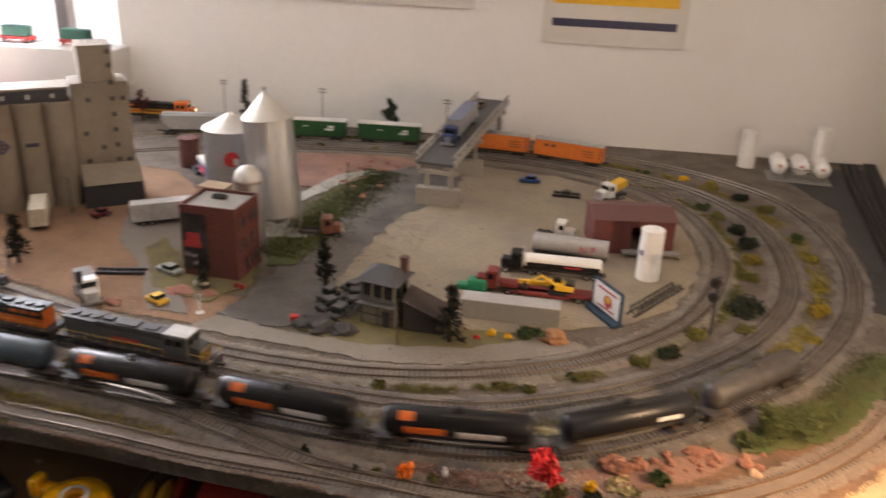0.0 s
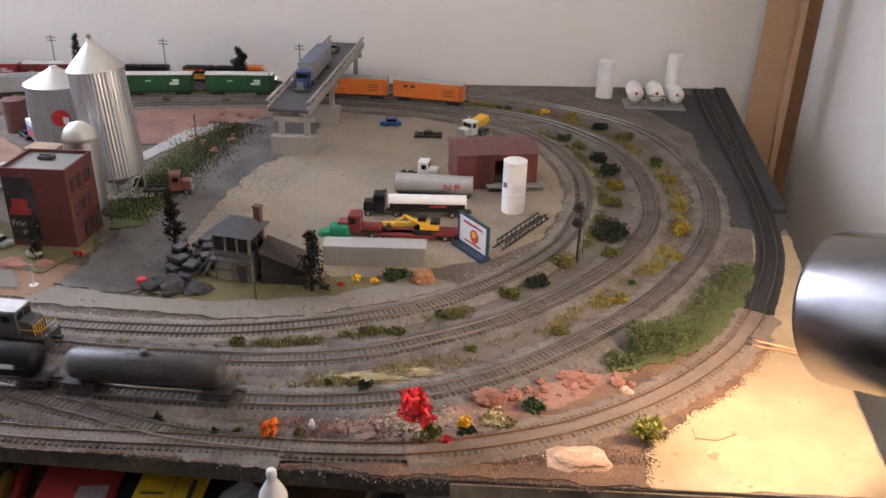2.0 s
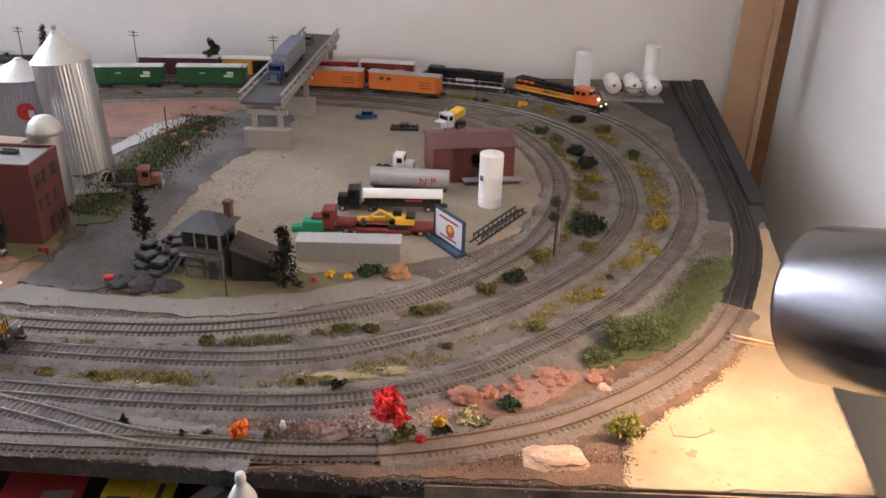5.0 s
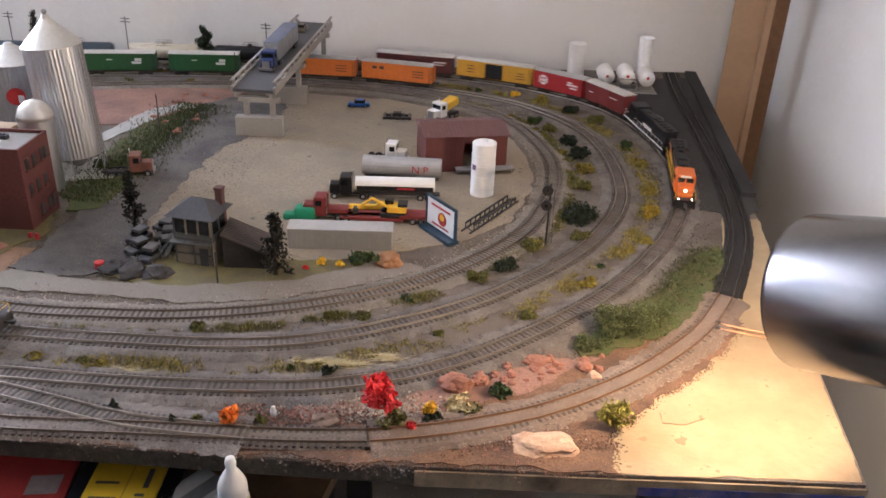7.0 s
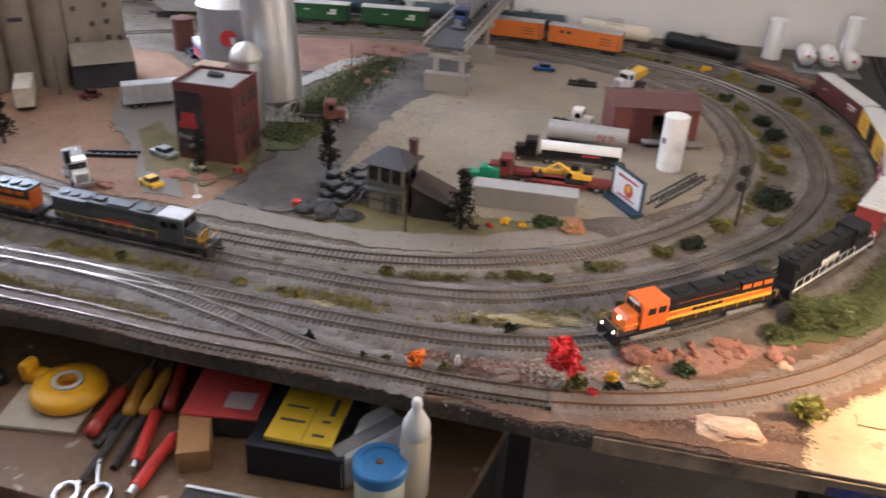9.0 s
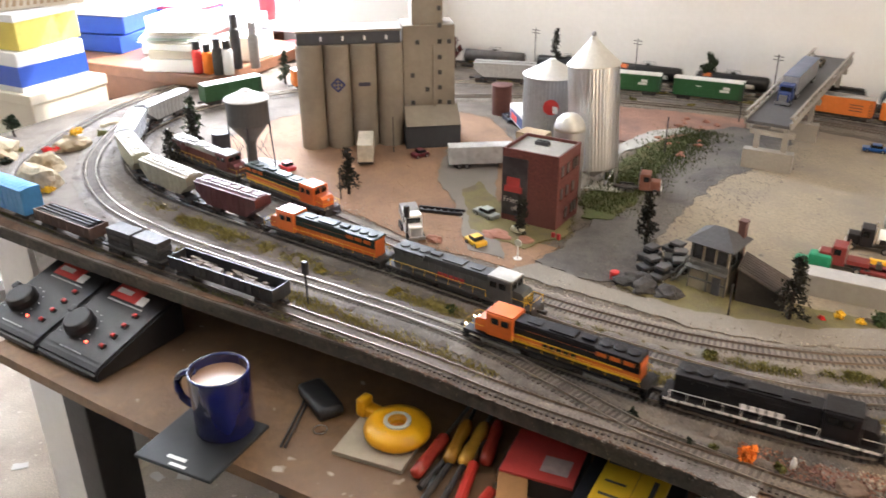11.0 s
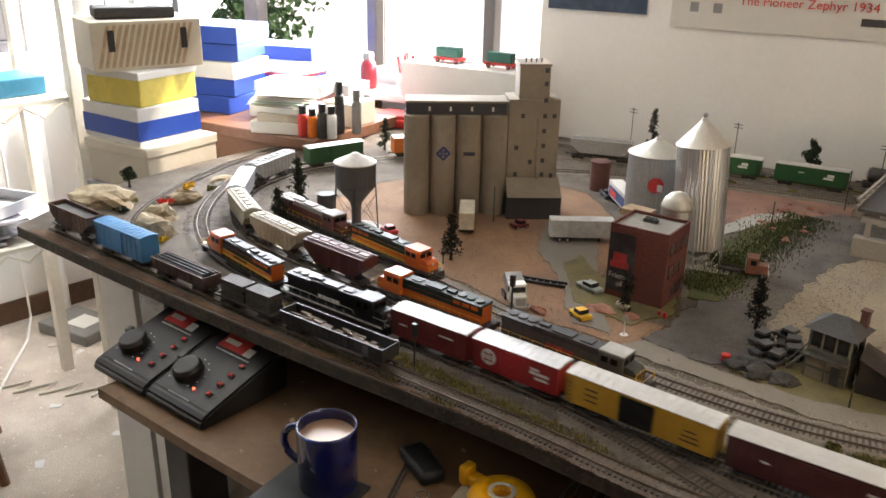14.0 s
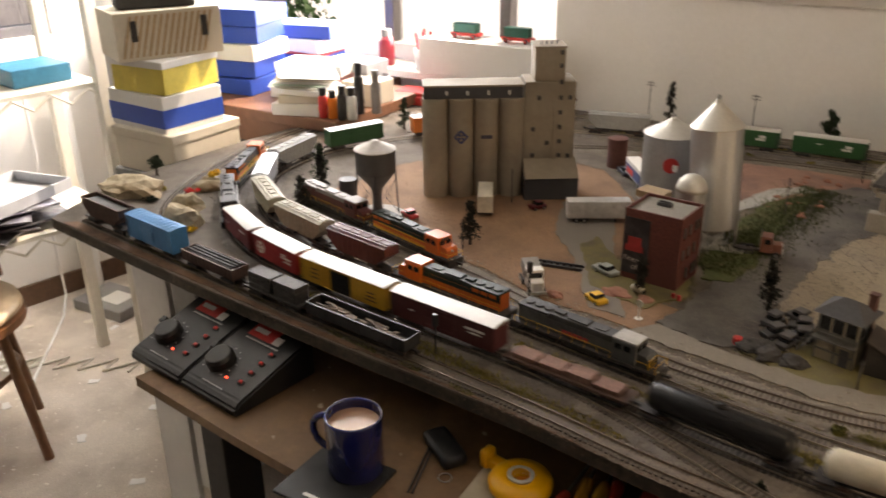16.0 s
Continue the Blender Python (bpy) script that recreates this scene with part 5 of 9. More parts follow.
def grain_elevator():
    e = thing("grain_elevator", pose(-1.095, 1.115, T, 0, 0, 45.0), "beige concrete grain elevator with silos and head house", "grain elevator")
    for row in range(2):
        for i in range(4):
            part("silo", lathed([(0.0250, 0), (0.0250, 0.192), (0.0240, 0.196), (0, 0.196)], 28, pose(-0.083 + i * 0.0495, 0.018 + row * 0.04, 0)), PUTTY, e, smooth=False)
    part("gallery", boxes((-0.009, 0.04, 0.196, 0.190, 0.062, 0.022), bevel=0.001), CHAR, e, "dark gallery above the silos")
    part("gallery_roof", boxes((-0.009, 0.04, 0.2182, 0.194, 0.066, 0.004), bevel=0.001), PUTTY, e)
    for i in range(4):
        part("window", boxes((-0.06 + i * 0.04, 0.0085, 0.203, 0.004, 0.001, 0.008)), WHITE, e)
    x0 = 0.142
    part("dark_shed", boxes((x0, 0.002, 0, 0.105, 0.06, 0.045), bevel=0.001), CHAR, e, "dark loading shed")
    part("head_house", boxes((x0 - 0.002, 0.052, 0, 0.098, 0.075, 0.225), bevel=0.001), PUTTY, e)
    bm = bmesh.new()
    extrude_x(bm, [(-0.034, 0.046), (0.018, 0.075), (0.018, 0.046)], x0 - 0.052, x0 + 0.052)
    part("shed_roof", bm, PUTTY, e)
    part("upper_tower", boxes((x0 - 0.004, 0.052, 0.225, 0.058, 0.065, 0.062), bevel=0.001), PUTTY, e)
    part("tower_roof", boxes((x0 - 0.004, 0.052, 0.2872, 0.062, 0.069, 0.004), bevel=0.001), PUTTY, e)
    bm = bmesh.new()
    for i in range(4):
        lathe(bm, [(0.0012, 0), (0.0012, 0.006), (0.0022, 0.007), (0, 0.009)], 8, pose(x0 - 0.02 + i * 0.01, 0.04, 0.291))
    part("roof_vents", bm, CHAR, e)
    wins = [(0.022, z) for z in (0.075, 0.103, 0.132, 0.161, 0.19, 0.22, 0.25, 0.275)] + [(-0.002, 0.10), (-0.03, 0.075), (-0.03, 0.128), (-0.02, 0.19), (0.04, 0.073), (0.04, 0.19)]
    for x, z in wins:
        part("window", boxes((x0 + x - 0.004, 0.0138 if z < 0.225 else 0.019, z, 0.0075, 0.0016, 0.0085)), WINDOWP, e)
    part("conveyor_leg", boxes((x0 + 0.008, 0.0125, 0.06, 0.004, 0.004, 0.13)), PUTTY, e)
    # blue diamond emblem and a small dark bar
    bm = bmesh.new()
    d = 0.0125
    for a, b in (((0, -d), (d, 0)), ((d, 0), (0, d)), ((0, d), (-d, 0)), ((-d, 0), (0, -d))):
        rod(bm, (a[0], 0, a[1]), (b[0], 0, b[1]), 0.0016, 4)
    for i in (-1, 1):
        for j in (-1, 1):
            box(bm, i * 0.0032, 0, j * 0.0032 - 0.002, 0.004, 0.001, 0.004)
    part("emblem", bm, mat("emblem_blue", (0.03, 0.045, 0.16), 0.5, scale=100), e, "blue diamond emblem", m=pose(-0.0335, -0.0078, 0.125))
    part("lettering_bar", boxes((0.0160, -0.0074, 0.121, 0.022, 0.001, 0.007)), mat("emblem_navy", (0.05, 0.045, 0.07), 0.5, scale=100), e)
    return e


def grain_bin(name, x, y, r, h, cone, label, material_=ALU, lean=0.0, legs=0.0, ball=True):
    b = thing(name, pose(x, y, T, 0, lean, 0), label, "grain bin")
    bm2 = bmesh.new()
    vs = []
    for z in (legs, legs + h):
        vs.append([bm2.verts.new(((r + (0.0007 if i % 2 else 0)) * math.cos(2 * math.pi * i / 96), (r + (0.0007 if i % 2 else 0)) * math.sin(2 * math.pi * i / 96), z)) for i in range(96)])
    for i in range(96):
        bm2.faces.new((vs[0][i], vs[0][(i + 1) % 96], vs[1][(i + 1) % 96], vs[1][i]))
    bm2.faces.new(vs[0][::-1])
    bm2.faces.new(vs[1])
    part("shell", bm2, material_, b, smooth=False)
    part("roof", lathed([(r + 0.0025, 0), (r + 0.0025, 0.001), (r * 0.55, cone * 0.5), (r * 0.16, cone * 0.88), (r * 0.12, cone), (0, cone)], 36, pose(0, 0, legs + h)), PALE_STEEL, b)
    if ball:
        part("cap", lathed([(0, 0), (0.003, 0.002), (0.0042, 0.005), (0.003, 0.008), (0, 0.0095)], 10, pose(0, 0, legs + h + cone - 0.001)), GREYP, b)
    part("ladder", rods([((r + 0.002, s * 0.003, 0.0), (r + 0.002, s * 0.003, legs + h)) for s in (-1, 1)] + [((r + 0.002, -0.003, 0.01 + i * 0.008), (r + 0.002, 0.003, 0.01 + i * 0.008)) for i in range(int((legs + h) / 0.008) - 1)], 0.0004, 4), GREYP, b)
    if legs:
        part("hopper_cone", lathed([(0.004, 0.006), (r * 0.98, legs)], 36), GREYP, b)
        for i in range(10):
            a = 2 * math.pi * i / 10
            part("leg", rods([((r * math.cos(a), r * math.sin(a), 0.0), (r * math.cos(a), r * math.sin(a), legs))], 0.0012), STEEL, b)
        br = []
        for i in range(10):
            a, c = 2 * math.pi * i / 10, 2 * math.pi * (i + 1) / 10
            br.append(((r * math.cos(a), r * math.sin(a), 0.002), (r * math.cos(c), r * math.sin(c), legs)))
        part("brace", rods(br, 0.0005, 4), STEEL, b)
        part("base_plate", boxes((0.006, -0.004, -0.0005, 2 * r + 0.02, 2 * r + 0.02, 0.003)), PALE_STEEL, b, m=pose(0, 0, 0, 0, -lean, 20))
    return b


def water_tower():
    w = thing("water_tower", pose(-1.171, 0.915, T), "dark grey model water tower on a thick riser", "water tower")
    part("tank", lathed([(0.009, 0.045), (0.012, 0.055), (0.036, 0.085), (0.037, 0.09), (0.037, 0.128), (0, 0.128)], 28), mat("tower_grey", (0.09, 0.085, 0.085), 0.6, scale=100, var=0.15), w)
    part("roof", lathed([(0.039, 0.128), (0.039, 0.130), (0.012, 0.142), (0.006, 0.146), (0, 0.147)], 28), mat("tower_roof", (0.42, 0.39, 0.34), 0.6, scale=100, var=0.15), w)
    part("riser", lathed([(0.013, 0), (0.011, 0.004), (0.009, 0.02), (0.009, 0.05)], 18), mat("tower_grey", (0.09, 0.085, 0.085)), w)
    for i in range(4):
        a = 0.78 + i * 1.571
        part("leg", rods([((0.040 * math.cos(a), 0.040 * math.sin(a), 0), (0.035 * math.cos(a), 0.035 * math.sin(a), 0.10))], 0.0014), CHAR, w)
    br = []
    for i in range(4):
        a, c = 0.78 + i * 1.571, 0.78 + (i + 1) * 1.571
        br += [((0.039 * math.cos(a), 0.039 * math.sin(a), 0.006), (0.0365 * math.cos(c), 0.0365 * math.sin(c), 0.07)), ((0.039 * math.cos(c), 0.039 * math.sin(c), 0.006), (0.0365 * math.cos(a), 0.0365 * math.sin(a), 0.07))]
    part("brace", rods(br, 0.0004, 4), CHAR, w)
    part("footing", lathed([(0.05, 0), (0.05, 0.002), (0, 0.002)], 24), CONCRETE, w)
    return w


def brick_building():
    b = thing("brick_building", pose(-0.642, 1.035, T, 0, 0, 6), "three-storey red brick building with a dark painted mural", "building")
    w, d, h = 0.092, 0.082, 0.113
    part("wall", boxes((0, 0, 0, w, d, h), bevel=0.0006), BRICK, b)
    part("roof", boxes((0, 0, h - 0.002, w - 0.006, d - 0.006, 0.0025)), mat("roof_tar", (0.26, 0.245, 0.22), 0.9, scale=150, var=0.15), b)
    bm = bmesh.new()
    for s in (-1, 1):
        box(bm, 0, s * (d / 2 - 0.0015), h, w, 0.003, 0.005)
        box(bm, s * (w / 2 - 0.0015), 0, h, 0.003, d - 0.0062, 0.005)
    part("parapet", bm, BRICK, b)
    bm = boxes((-0.005, 0.012, h, 0.022, 0.010, 0.006), bevel=0.0006)
    for i in range(4):
        lathe(bm, [(0.002, 0), (0.002, 0.002), (0, 0.0024)], 8, pose(-0.0125 + i * 0.005, 0.012, h + 0.006))
    part("roof_vent", bm, CHAR, b)
    for k, z in enumerate((0.012, 0.048, 0.084)):
        for y in (-0.026, -0.006, 0.016, 0.028):
            if (k, y) not in ((0, -0.026), (1, 0.028)):
                wd = part("window", boxes((w / 2 + 0.0003, y, z, 0.0012, 0.009, 0.016)), WINDOWP, b)
                part("sill", boxes((w / 2 + 0.001, y, z - 0.0015, 0.002, 0.011, 0.0015)), BRICK, wd)
    # mural on the front face: dark panel with a red engine shape
    part("mural", boxes((-0.024, -d / 2 - 0.0006, 0.012, 0.042, 0.001, h - 0.02)), mat("mural_dark", (0.018, 0.016, 0.02), 0.5, scale=60, var=0.4, big=30, stain=(0.05, 0.045, 0.05)), b, "dark mural panel")
    bm = boxes((-0.026, -d / 2 - 0.0014, 0.056, 0.022, 0.0008, 0.018), (-0.026, -d / 2 - 0.0016, 0.050, 0.030, 0.0008, 0.010), bevel=0.0003)
    part("mural_engine", bm, mat("mural_red", (0.35, 0.03, 0.03), 0.5, scale=60, var=0.3), b, "painted red engine on the mural")
    cu = bpy.data.curves.new("mural_writing", "FONT")
    cu.body, cu.size, cu.extrude, cu.align_x = "Friends\nof", 0.0125, 0.0003, "CENTER"
    tx = new("mural_writing", cu)
    dg = bpy.context.evaluated_depsgraph_get()
    me = bpy.data.meshes.new_from_object(tx.evaluated_get(dg))
    bpy.data.objects.remove(tx)
    me.materials.clear()
    me.materials.append(mat("mural_letter", (0.38, 0.36, 0.34), 0.6, scale=80, var=0.2))
    wr = new("mural_writing", me)
    wr.parent, wr.matrix_basis = b, pose(-0.024, -d / 2 - 0.0014, 0.033, 90, 0, 0)
    return b


def text_part(body, size, material_, parent, m, name="lettering", extrude=0.0003):
    cu = bpy.data.curves.new(name, "FONT")
    cu.body, cu.size, cu.extrude, cu.align_x, cu.resolution_u = body, size, extrude, "CENTER", 3
    tx = new(name, cu)
    me = bpy.data.meshes.new_from_object(tx.evaluated_get(bpy.context.evaluated_depsgraph_get()))
    bpy.data.objects.remove(tx)
    me.materials.clear()
    me.materials.append(material_)
    ob = new(name, me)
    ob.parent, ob.matrix_basis = parent, m
    return ob


def signal_tower():
    g = thing("signal_tower", pose(-0.338, 0.972, T, 0, 0, -4), "small two-storey railway signal tower with grey hipped roof", "signal tower")
    CREAM = mat("tower_cream", (0.26, 0.225, 0.165), 0.7, scale=120, var=0.12)
    GREENG = mat("tower_trim", (0.10, 0.10, 0.09), 0.7, scale=120, var=0.15)
    w, d = 0.050, 0.044
    part("lower_storey", boxes((0, 0, 0, w, d, 0.035)), CREAM, g)
    part("upper_storey", boxes((0, 0, 0.035, w + 0.002, d + 0.002, 0.034)), GREENG, g)
    for x in (-0.0165, 0, 0.0165):
        part("window", boxes((x, -d / 2 - 0.0012, 0.046, 0.0125, 0.001, 0.018)), GLASSD, g)
        part("window_post", boxes((x + 0.0082, -d / 2 - 0.0014, 0.044, 0.002, 0.0016, 0.022)), CREAM, g)
    for y in (-0.012, 0.008):
        for s in (-1, 1):
            part("window", boxes((s * (w / 2 + 0.0012), y, 0.046, 0.001, 0.0135, 0.018)), GLASSD, g)
    for x in (-w / 2, 0, w / 2):
        part("timber", boxes((x, -d / 2 - 0.0008, 0, 0.0022, 0.0016, 0.036)), GREENG, g)
    part("timber", boxes((0, -d / 2 - 0.0009, 0.016, w, 0.0016, 0.002)), GREENG, g)
    part("door", boxes((0.013, -d / 2 - 0.001, 0, 0.011, 0.0014, 0.026)), CHAR, g)
    bm = bmesh.new()
    a = [bm.verts.new((sx * 0.033, sy * 0.030, 0.069)) for sx, sy in ((-1, -1), (1, -1), (1, 1), (-1, 1))]
    t = [bm.verts.new((-0.008, 0, 0.087)), bm.verts.new((0.008, 0, 0.087))]
    for f in ((a[0], a[1], t[1], t[0]), (a[1], a[2], t[1]), (a[2], a[3], t[0], t[1]), (a[3], a[0], t[0]), (a[3], a[2], a[1], a[0])):
        bm.faces.new(f)
    part("roof", bm, mat("slate_grey", (0.075, 0.075, 0.08), 0.8, scale=200, var=0.2, bump=0.4), g, "grey slate hipped roof")
    part("chimney", boxes((0.022, 0.016, 0, 0.009, 0.009, 0.094), (0.022, 0.016, 0.094, 0.011, 0.011, 0.003)), mat("chimney_brick", (0.12, 0.055, 0.045), 0.8, scale=200, var=0.25), g)
    st = []
    for s in (-1, 1):
        st.append(((-0.048, -0.018 + s * 0.005, 0.001), (-0.026, -0.018 + s * 0.005, 0.036)))
        st.append(((-0.048, -0.018 + s * 0.005, 0.012), (-0.026, -0.018 + s * 0.005, 0.047)))
    part("stair_rail", rods(st, 0.0007, 4), GREENG, g)
    for i in range(8):
        part("step", boxes((-0.047 + i * 0.0028, -0.018, 0.002 + i * 0.0045, 0.004, 0.010, 0.0008)), GREENG, g)
    part("balcony", boxes((-0.001, -d / 2 - 0.006, 0.0345, w + 0.006, 0.010, 0.0012)), GREENG, g)
    r = [((-0.028, -d / 2 - 0.0105, 0.046), (0.027, -d / 2 - 0.0105, 0.046))] + [((-0.028 + i * 0.011, -d / 2 - 0.0105, 0.0355), (-0.028 + i * 0.011, -d / 2 - 0.0105, 0.046)) for i in range(6)]
    part("balcony_rail", rods(r, 0.0005, 4), GREENG, g)
    part("footing", boxes((0, 0, -0.001, w + 0.008, d + 0.008, 0.002)), CONCRETE, g)
    return g


def lean_to():
    g = thing("lean_to_shed", pose(-0.275, 0.978, T, 0, 0, 8), "dark wooden lean-to shed with a sloping roof", "shed")
    DW = mat("dark_boards", (0.035, 0.030, 0.026), 0.85, scale=200, var=0.3, bump=0.3)
    bm = bmesh.new()
    sec = [(-0.030, 0), (0.030, 0), (0.030, 0.020), (-0.030, 0.046)]
    lo = [bm.verts.new((x, -0.025, z)) for x, z in sec]
    hi = [bm.verts.new((x, 0.025, z)) for x, z in sec]
    bm.faces.new(lo)
    bm.faces.new(hi[::-1])
    for i in range(4):
        bm.faces.new((lo[(i + 1) % 4], lo[i], hi[i], hi[(i + 1) % 4]))
    bmesh.ops.recalc_face_normals(bm, faces=bm.faces)
    part("wall", bm, DW, g)
    part("roof", boxes((0, 0, 0, 0.070, 0.056, 0.0016)), mat("tar_roof", (0.075, 0.06, 0.052), 0.85, scale=200, var=0.25), g, m=pose(0, 0, 0.0335, 0, 23.4, 0))
    bm = bmesh.new()
    for i in range(9):
        box(bm, 0, -0.026 + i * 0.0065, 0.0016, 0.070, 0.001, 0.0006)
    part("roof_seams", bm, mat("tar_roof", (0.075, 0.06, 0.052)), g, m=pose(0, 0, 0.0335, 0, 23.4, 0))
    return g


def engine_shed():
    g = thing("maroon_shed", pose(-0.050, 1.402, T, 0, 0, 18), "maroon sheet-metal shed with open doorway", "shed")
    RED = mat("shed_maroon", (0.14, 0.035, 0.028), 0.6, scale=150, var=0.15)
    w, d, h = 0.138, 0.092, 0.062
    for row in ((-w / 2 * 0.985, 0, 0, 0.002, d, h), (w / 2 * 0.985, 0, 0, 0.002, d, h), (0, d / 2, 0, w, 0.002, h), (-w * 0.27, -d / 2, 0, w * 0.46, 0.002, h), (w * 0.36, -d / 2, 0, w * 0.28, 0.002, h)):
        part("wall", boxes(row), RED, g)
    part("lintel", boxes((w * 0.09, -d / 2, h * 0.82, w * 0.27, 0.002, h * 0.18)), RED, g)
    bm = bmesh.new()
    for i in range(30):
        x = -w / 2 + w * (i + 0.5) / 30
        if not -0.04 * w < x < 0.22 * w:
            box(bm, x, -d / 2 - 0.001, 0, 0.0011, 0.0012, h)
    part("side_ribs", bm, RED, g)
    part("inner_floor", boxes((0, 0, -0.0004, w - 0.004, d - 0.004, 0.001)), CHAR, g)
    bm = extrude_x(bmesh.new(), [(-d / 2 - 0.004, h), (d / 2 + 0.004, h), (d / 2 + 0.004, h + 0.001), (0, h + 0.012), (-d / 2 - 0.004, h + 0.001)], -w / 2 - 0.004, w / 2 + 0.004)
    part("roof", bm, mat("shed_roof", (0.15, 0.065, 0.058), 0.6, scale=150, var=0.12), g, "dull maroon pitched roof")
    bm = bmesh.new()
    for i in range(22):
        x = -w / 2 + w * i / 21
        for s in (-1, 1):
            rod(bm, (x, s * (d / 2 + 0.003), h + 0.0018), (x, 0, h + 0.0124), 0.0006, 4)
    part("roof_seams", bm, mat("shed_roof", (0.15, 0.065, 0.058)), g)
    part("loading_dock", boxes((0.03, -d / 2 - 0.012, 0.008, 0.10, 0.016, 0.003), (-0.015, -d / 2 - 0.012, 0, 0.003, 0.003, 0.008), (0.078, -d / 2 - 0.012, 0, 0.003, 0.003, 0.008)), GREYP, g)
    return g


def tank_upright(name, x, y, r, h, label, spot=True, group="storage tanks"):
    k = thing(name, pose(x, y, T), label, "storage tank", group)
    prof = [(r, 0)]
    for i in range(1, 6):
        z = h * i / 5
        prof += [(r, z - 0.0012), (r + 0.0004, z - 0.0010), (r + 0.0004, z - 0.0004), (r, z)]
    part("shell", lathed(prof + [(r * 0.9, h + 0.001), (0, h + 0.0025)], 32), WHITE, k)
    part("vent", lathed([(0.002, 0), (0.002, 0.004), (0, 0.0045)], 8, pose(0.004, 0, h)), WHITE, k)
    if spot:
        bm = bmesh.new()
        vs = [[bm.verts.new(((r + 0.0007) * math.cos(a), (r + 0.0007) * math.sin(a), z)) for a in (3.7, 3.85, 4.0, 4.15)] for z in (h * 0.52, h * 0.62)]
        for i in range(3):
            bm.faces.new((vs[0][i], vs[0][i + 1], vs[1][i + 1], vs[1][i]))
        part("emblem", bm, mat("emblem_violet", (0.15, 0.08, 0.16), 0.5), k, "small faded emblem")
    return k


def tank_farm():
    """Fuel depot by the wall: three lying tanks on a rack and two upright ones."""
    tank_upright("storage_tank", 0.150, 2.005, 0.0195, 0.085, "white upright storage tank by the wall", False)
    tank_upright("storage_tank", 0.305, 2.02, 0.0165, 0.105, "tall white upright storage tank by the wall", False)
    d = thing("fuel_depot", pose(0.262, 1.955, T, 0, 0, 4), "three white lying fuel tanks on a grey pipe rack", "fuel depot")
    part("base_plate", boxes((0, 0, 0, 0.135, 0.075, 0.003), bevel=0.0006), GREYP, d)
    for i, (x, z) in enumerate(((-0.045, 0.030), (0.0, 0.032), (0.045, 0.030))):
        part("lying_tank", lathed([(0, -0.038), (0.010, -0.037), (0.016, -0.032), (0.018, -0.026), (0.018, 0.026), (0.016, 0.032), (0, 0.038)], 22, Matrix.Translation((x, 0.008, z)) @ Matrix.Rotation(math.pi / 2, 4, "X")), WHITE, d, smooth=True)
        for y in (-0.008, 0.022):
            part("saddle", boxes((x, y, 0.003, 0.026, 0.004, 0.012)), GREYP, d)
        part("emblem", lathed([(0, 0), (0.0035, 0), (0.0035, 0.0006), (0, 0.0006)], 12, Matrix.Translation((x, -0.0298, z + 0.004)) @ Matrix.Rotation(math.pi / 2, 4, "X")), LOGO_RED, d)
    fr = []
    for x in (-0.022, 0.022):
        fr += [((x, -0.034, 0.003), (x, -0.034, 0.030)), ((x, -0.026, 0.003), (x, -0.026, 0.030)), ((x, -0.034, 0.030), (x, -0.026, 0.030))]
    fr += [((-0.022, -0.034, z), (0.022, -0.034, z)) for z in (0.008, 0.018, 0.030)] + [((-0.022, -0.026, 0.030), (0.022, -0.026, 0.030))]
    part("pipe_rack", rods(fr, 0.0011), GREYP, d)


def ramp_bridge():
    """Concrete road ramp that climbs over the back tracks."""
    a, b = Vector((-0.434, 1.452, T + 0.085)), Vector((-0.452, 1.93, T + 0.108))
    d = b - a
    m = Matrix.Translation(a) @ d.to_track_quat("X", "Z").to_matrix().to_4x4()
    L = d.length
    g = thing("road_bridge", m, "grey concrete road bridge with side parapets", "bridge")
    part("road_deck", boxes((L / 2, 0, -0.006, L, 0.076, 0.006), bevel=0.0006), mat("bridge_asphalt", (0.10, 0.10, 0.105), 0.85, scale=200, var=0.15), g, "dark asphalt deck")
    for s in (-1, 1):
        part("girder", boxes((L / 2, s * 0.032, -0.016, L, 0.006, 0.010)), CONCRETE, g)
        bm = boxes((L / 2, s * 0.0385, -0.008, L, 0.004, 0.012), (L / 2, s * 0.0385, 0.013, L, 0.0045, 0.0028))
        for i in range(15):
            box(bm, L * (i + 0.5) / 15, s * 0.0385, 0.004, 0.005, 0.003, 0.009)
        part("parapet", bm, CONCRETE, g)
    inv = m.inverted()

    def pier(x, y, top):
        bm = bmesh.new()
        for s in (-1, 1):
            box(bm, s * 0.024, 0, 0.0, 0.009, 0.009, top)
        box(bm, 0, 0, top - 0.008, 0.075, 0.012, 0.009)
        part("pier", bm, CONCRETE, g, m=inv @ pose(x, y, T, 0, 0, 3))
        part("pier_wall", boxes((0, 0, 0, 0.085, 0.02, 0.036), bevel=0.001), CONCRETE, g, m=inv @ pose(x, y - 0.004, T, 0, 0, 8))
    pier(-0.425, 1.458, 0.070)
    pier(-0.437, 1.66, 0.082)
    pier(-0.452, 1.985 - 0.075, 0.088)
    return m


def wheel(parent, x, y, r=0.0055, w=0.004, hub=STEEL):
    wl = part("wheel", lathed([(0, -w / 2), (r * 0.8, -w / 2), (r, -w / 3), (r, w / 3), (r * 0.8, w / 2), (0, w / 2)], 14, Matrix.Rotation(math.pi / 2, 4, "X")), BLACK, parent, m=pose(x, y, r))
    part("hub", lathed([(0, -w / 2 - 0.0004), (r * 0.5, -w / 2 - 0.0004), (r * 0.5, w / 2 + 0.0004), (0, w / 2 + 0.0004)], 10, Matrix.Rotation(math.pi / 2, 4, "X")), hub, wl)


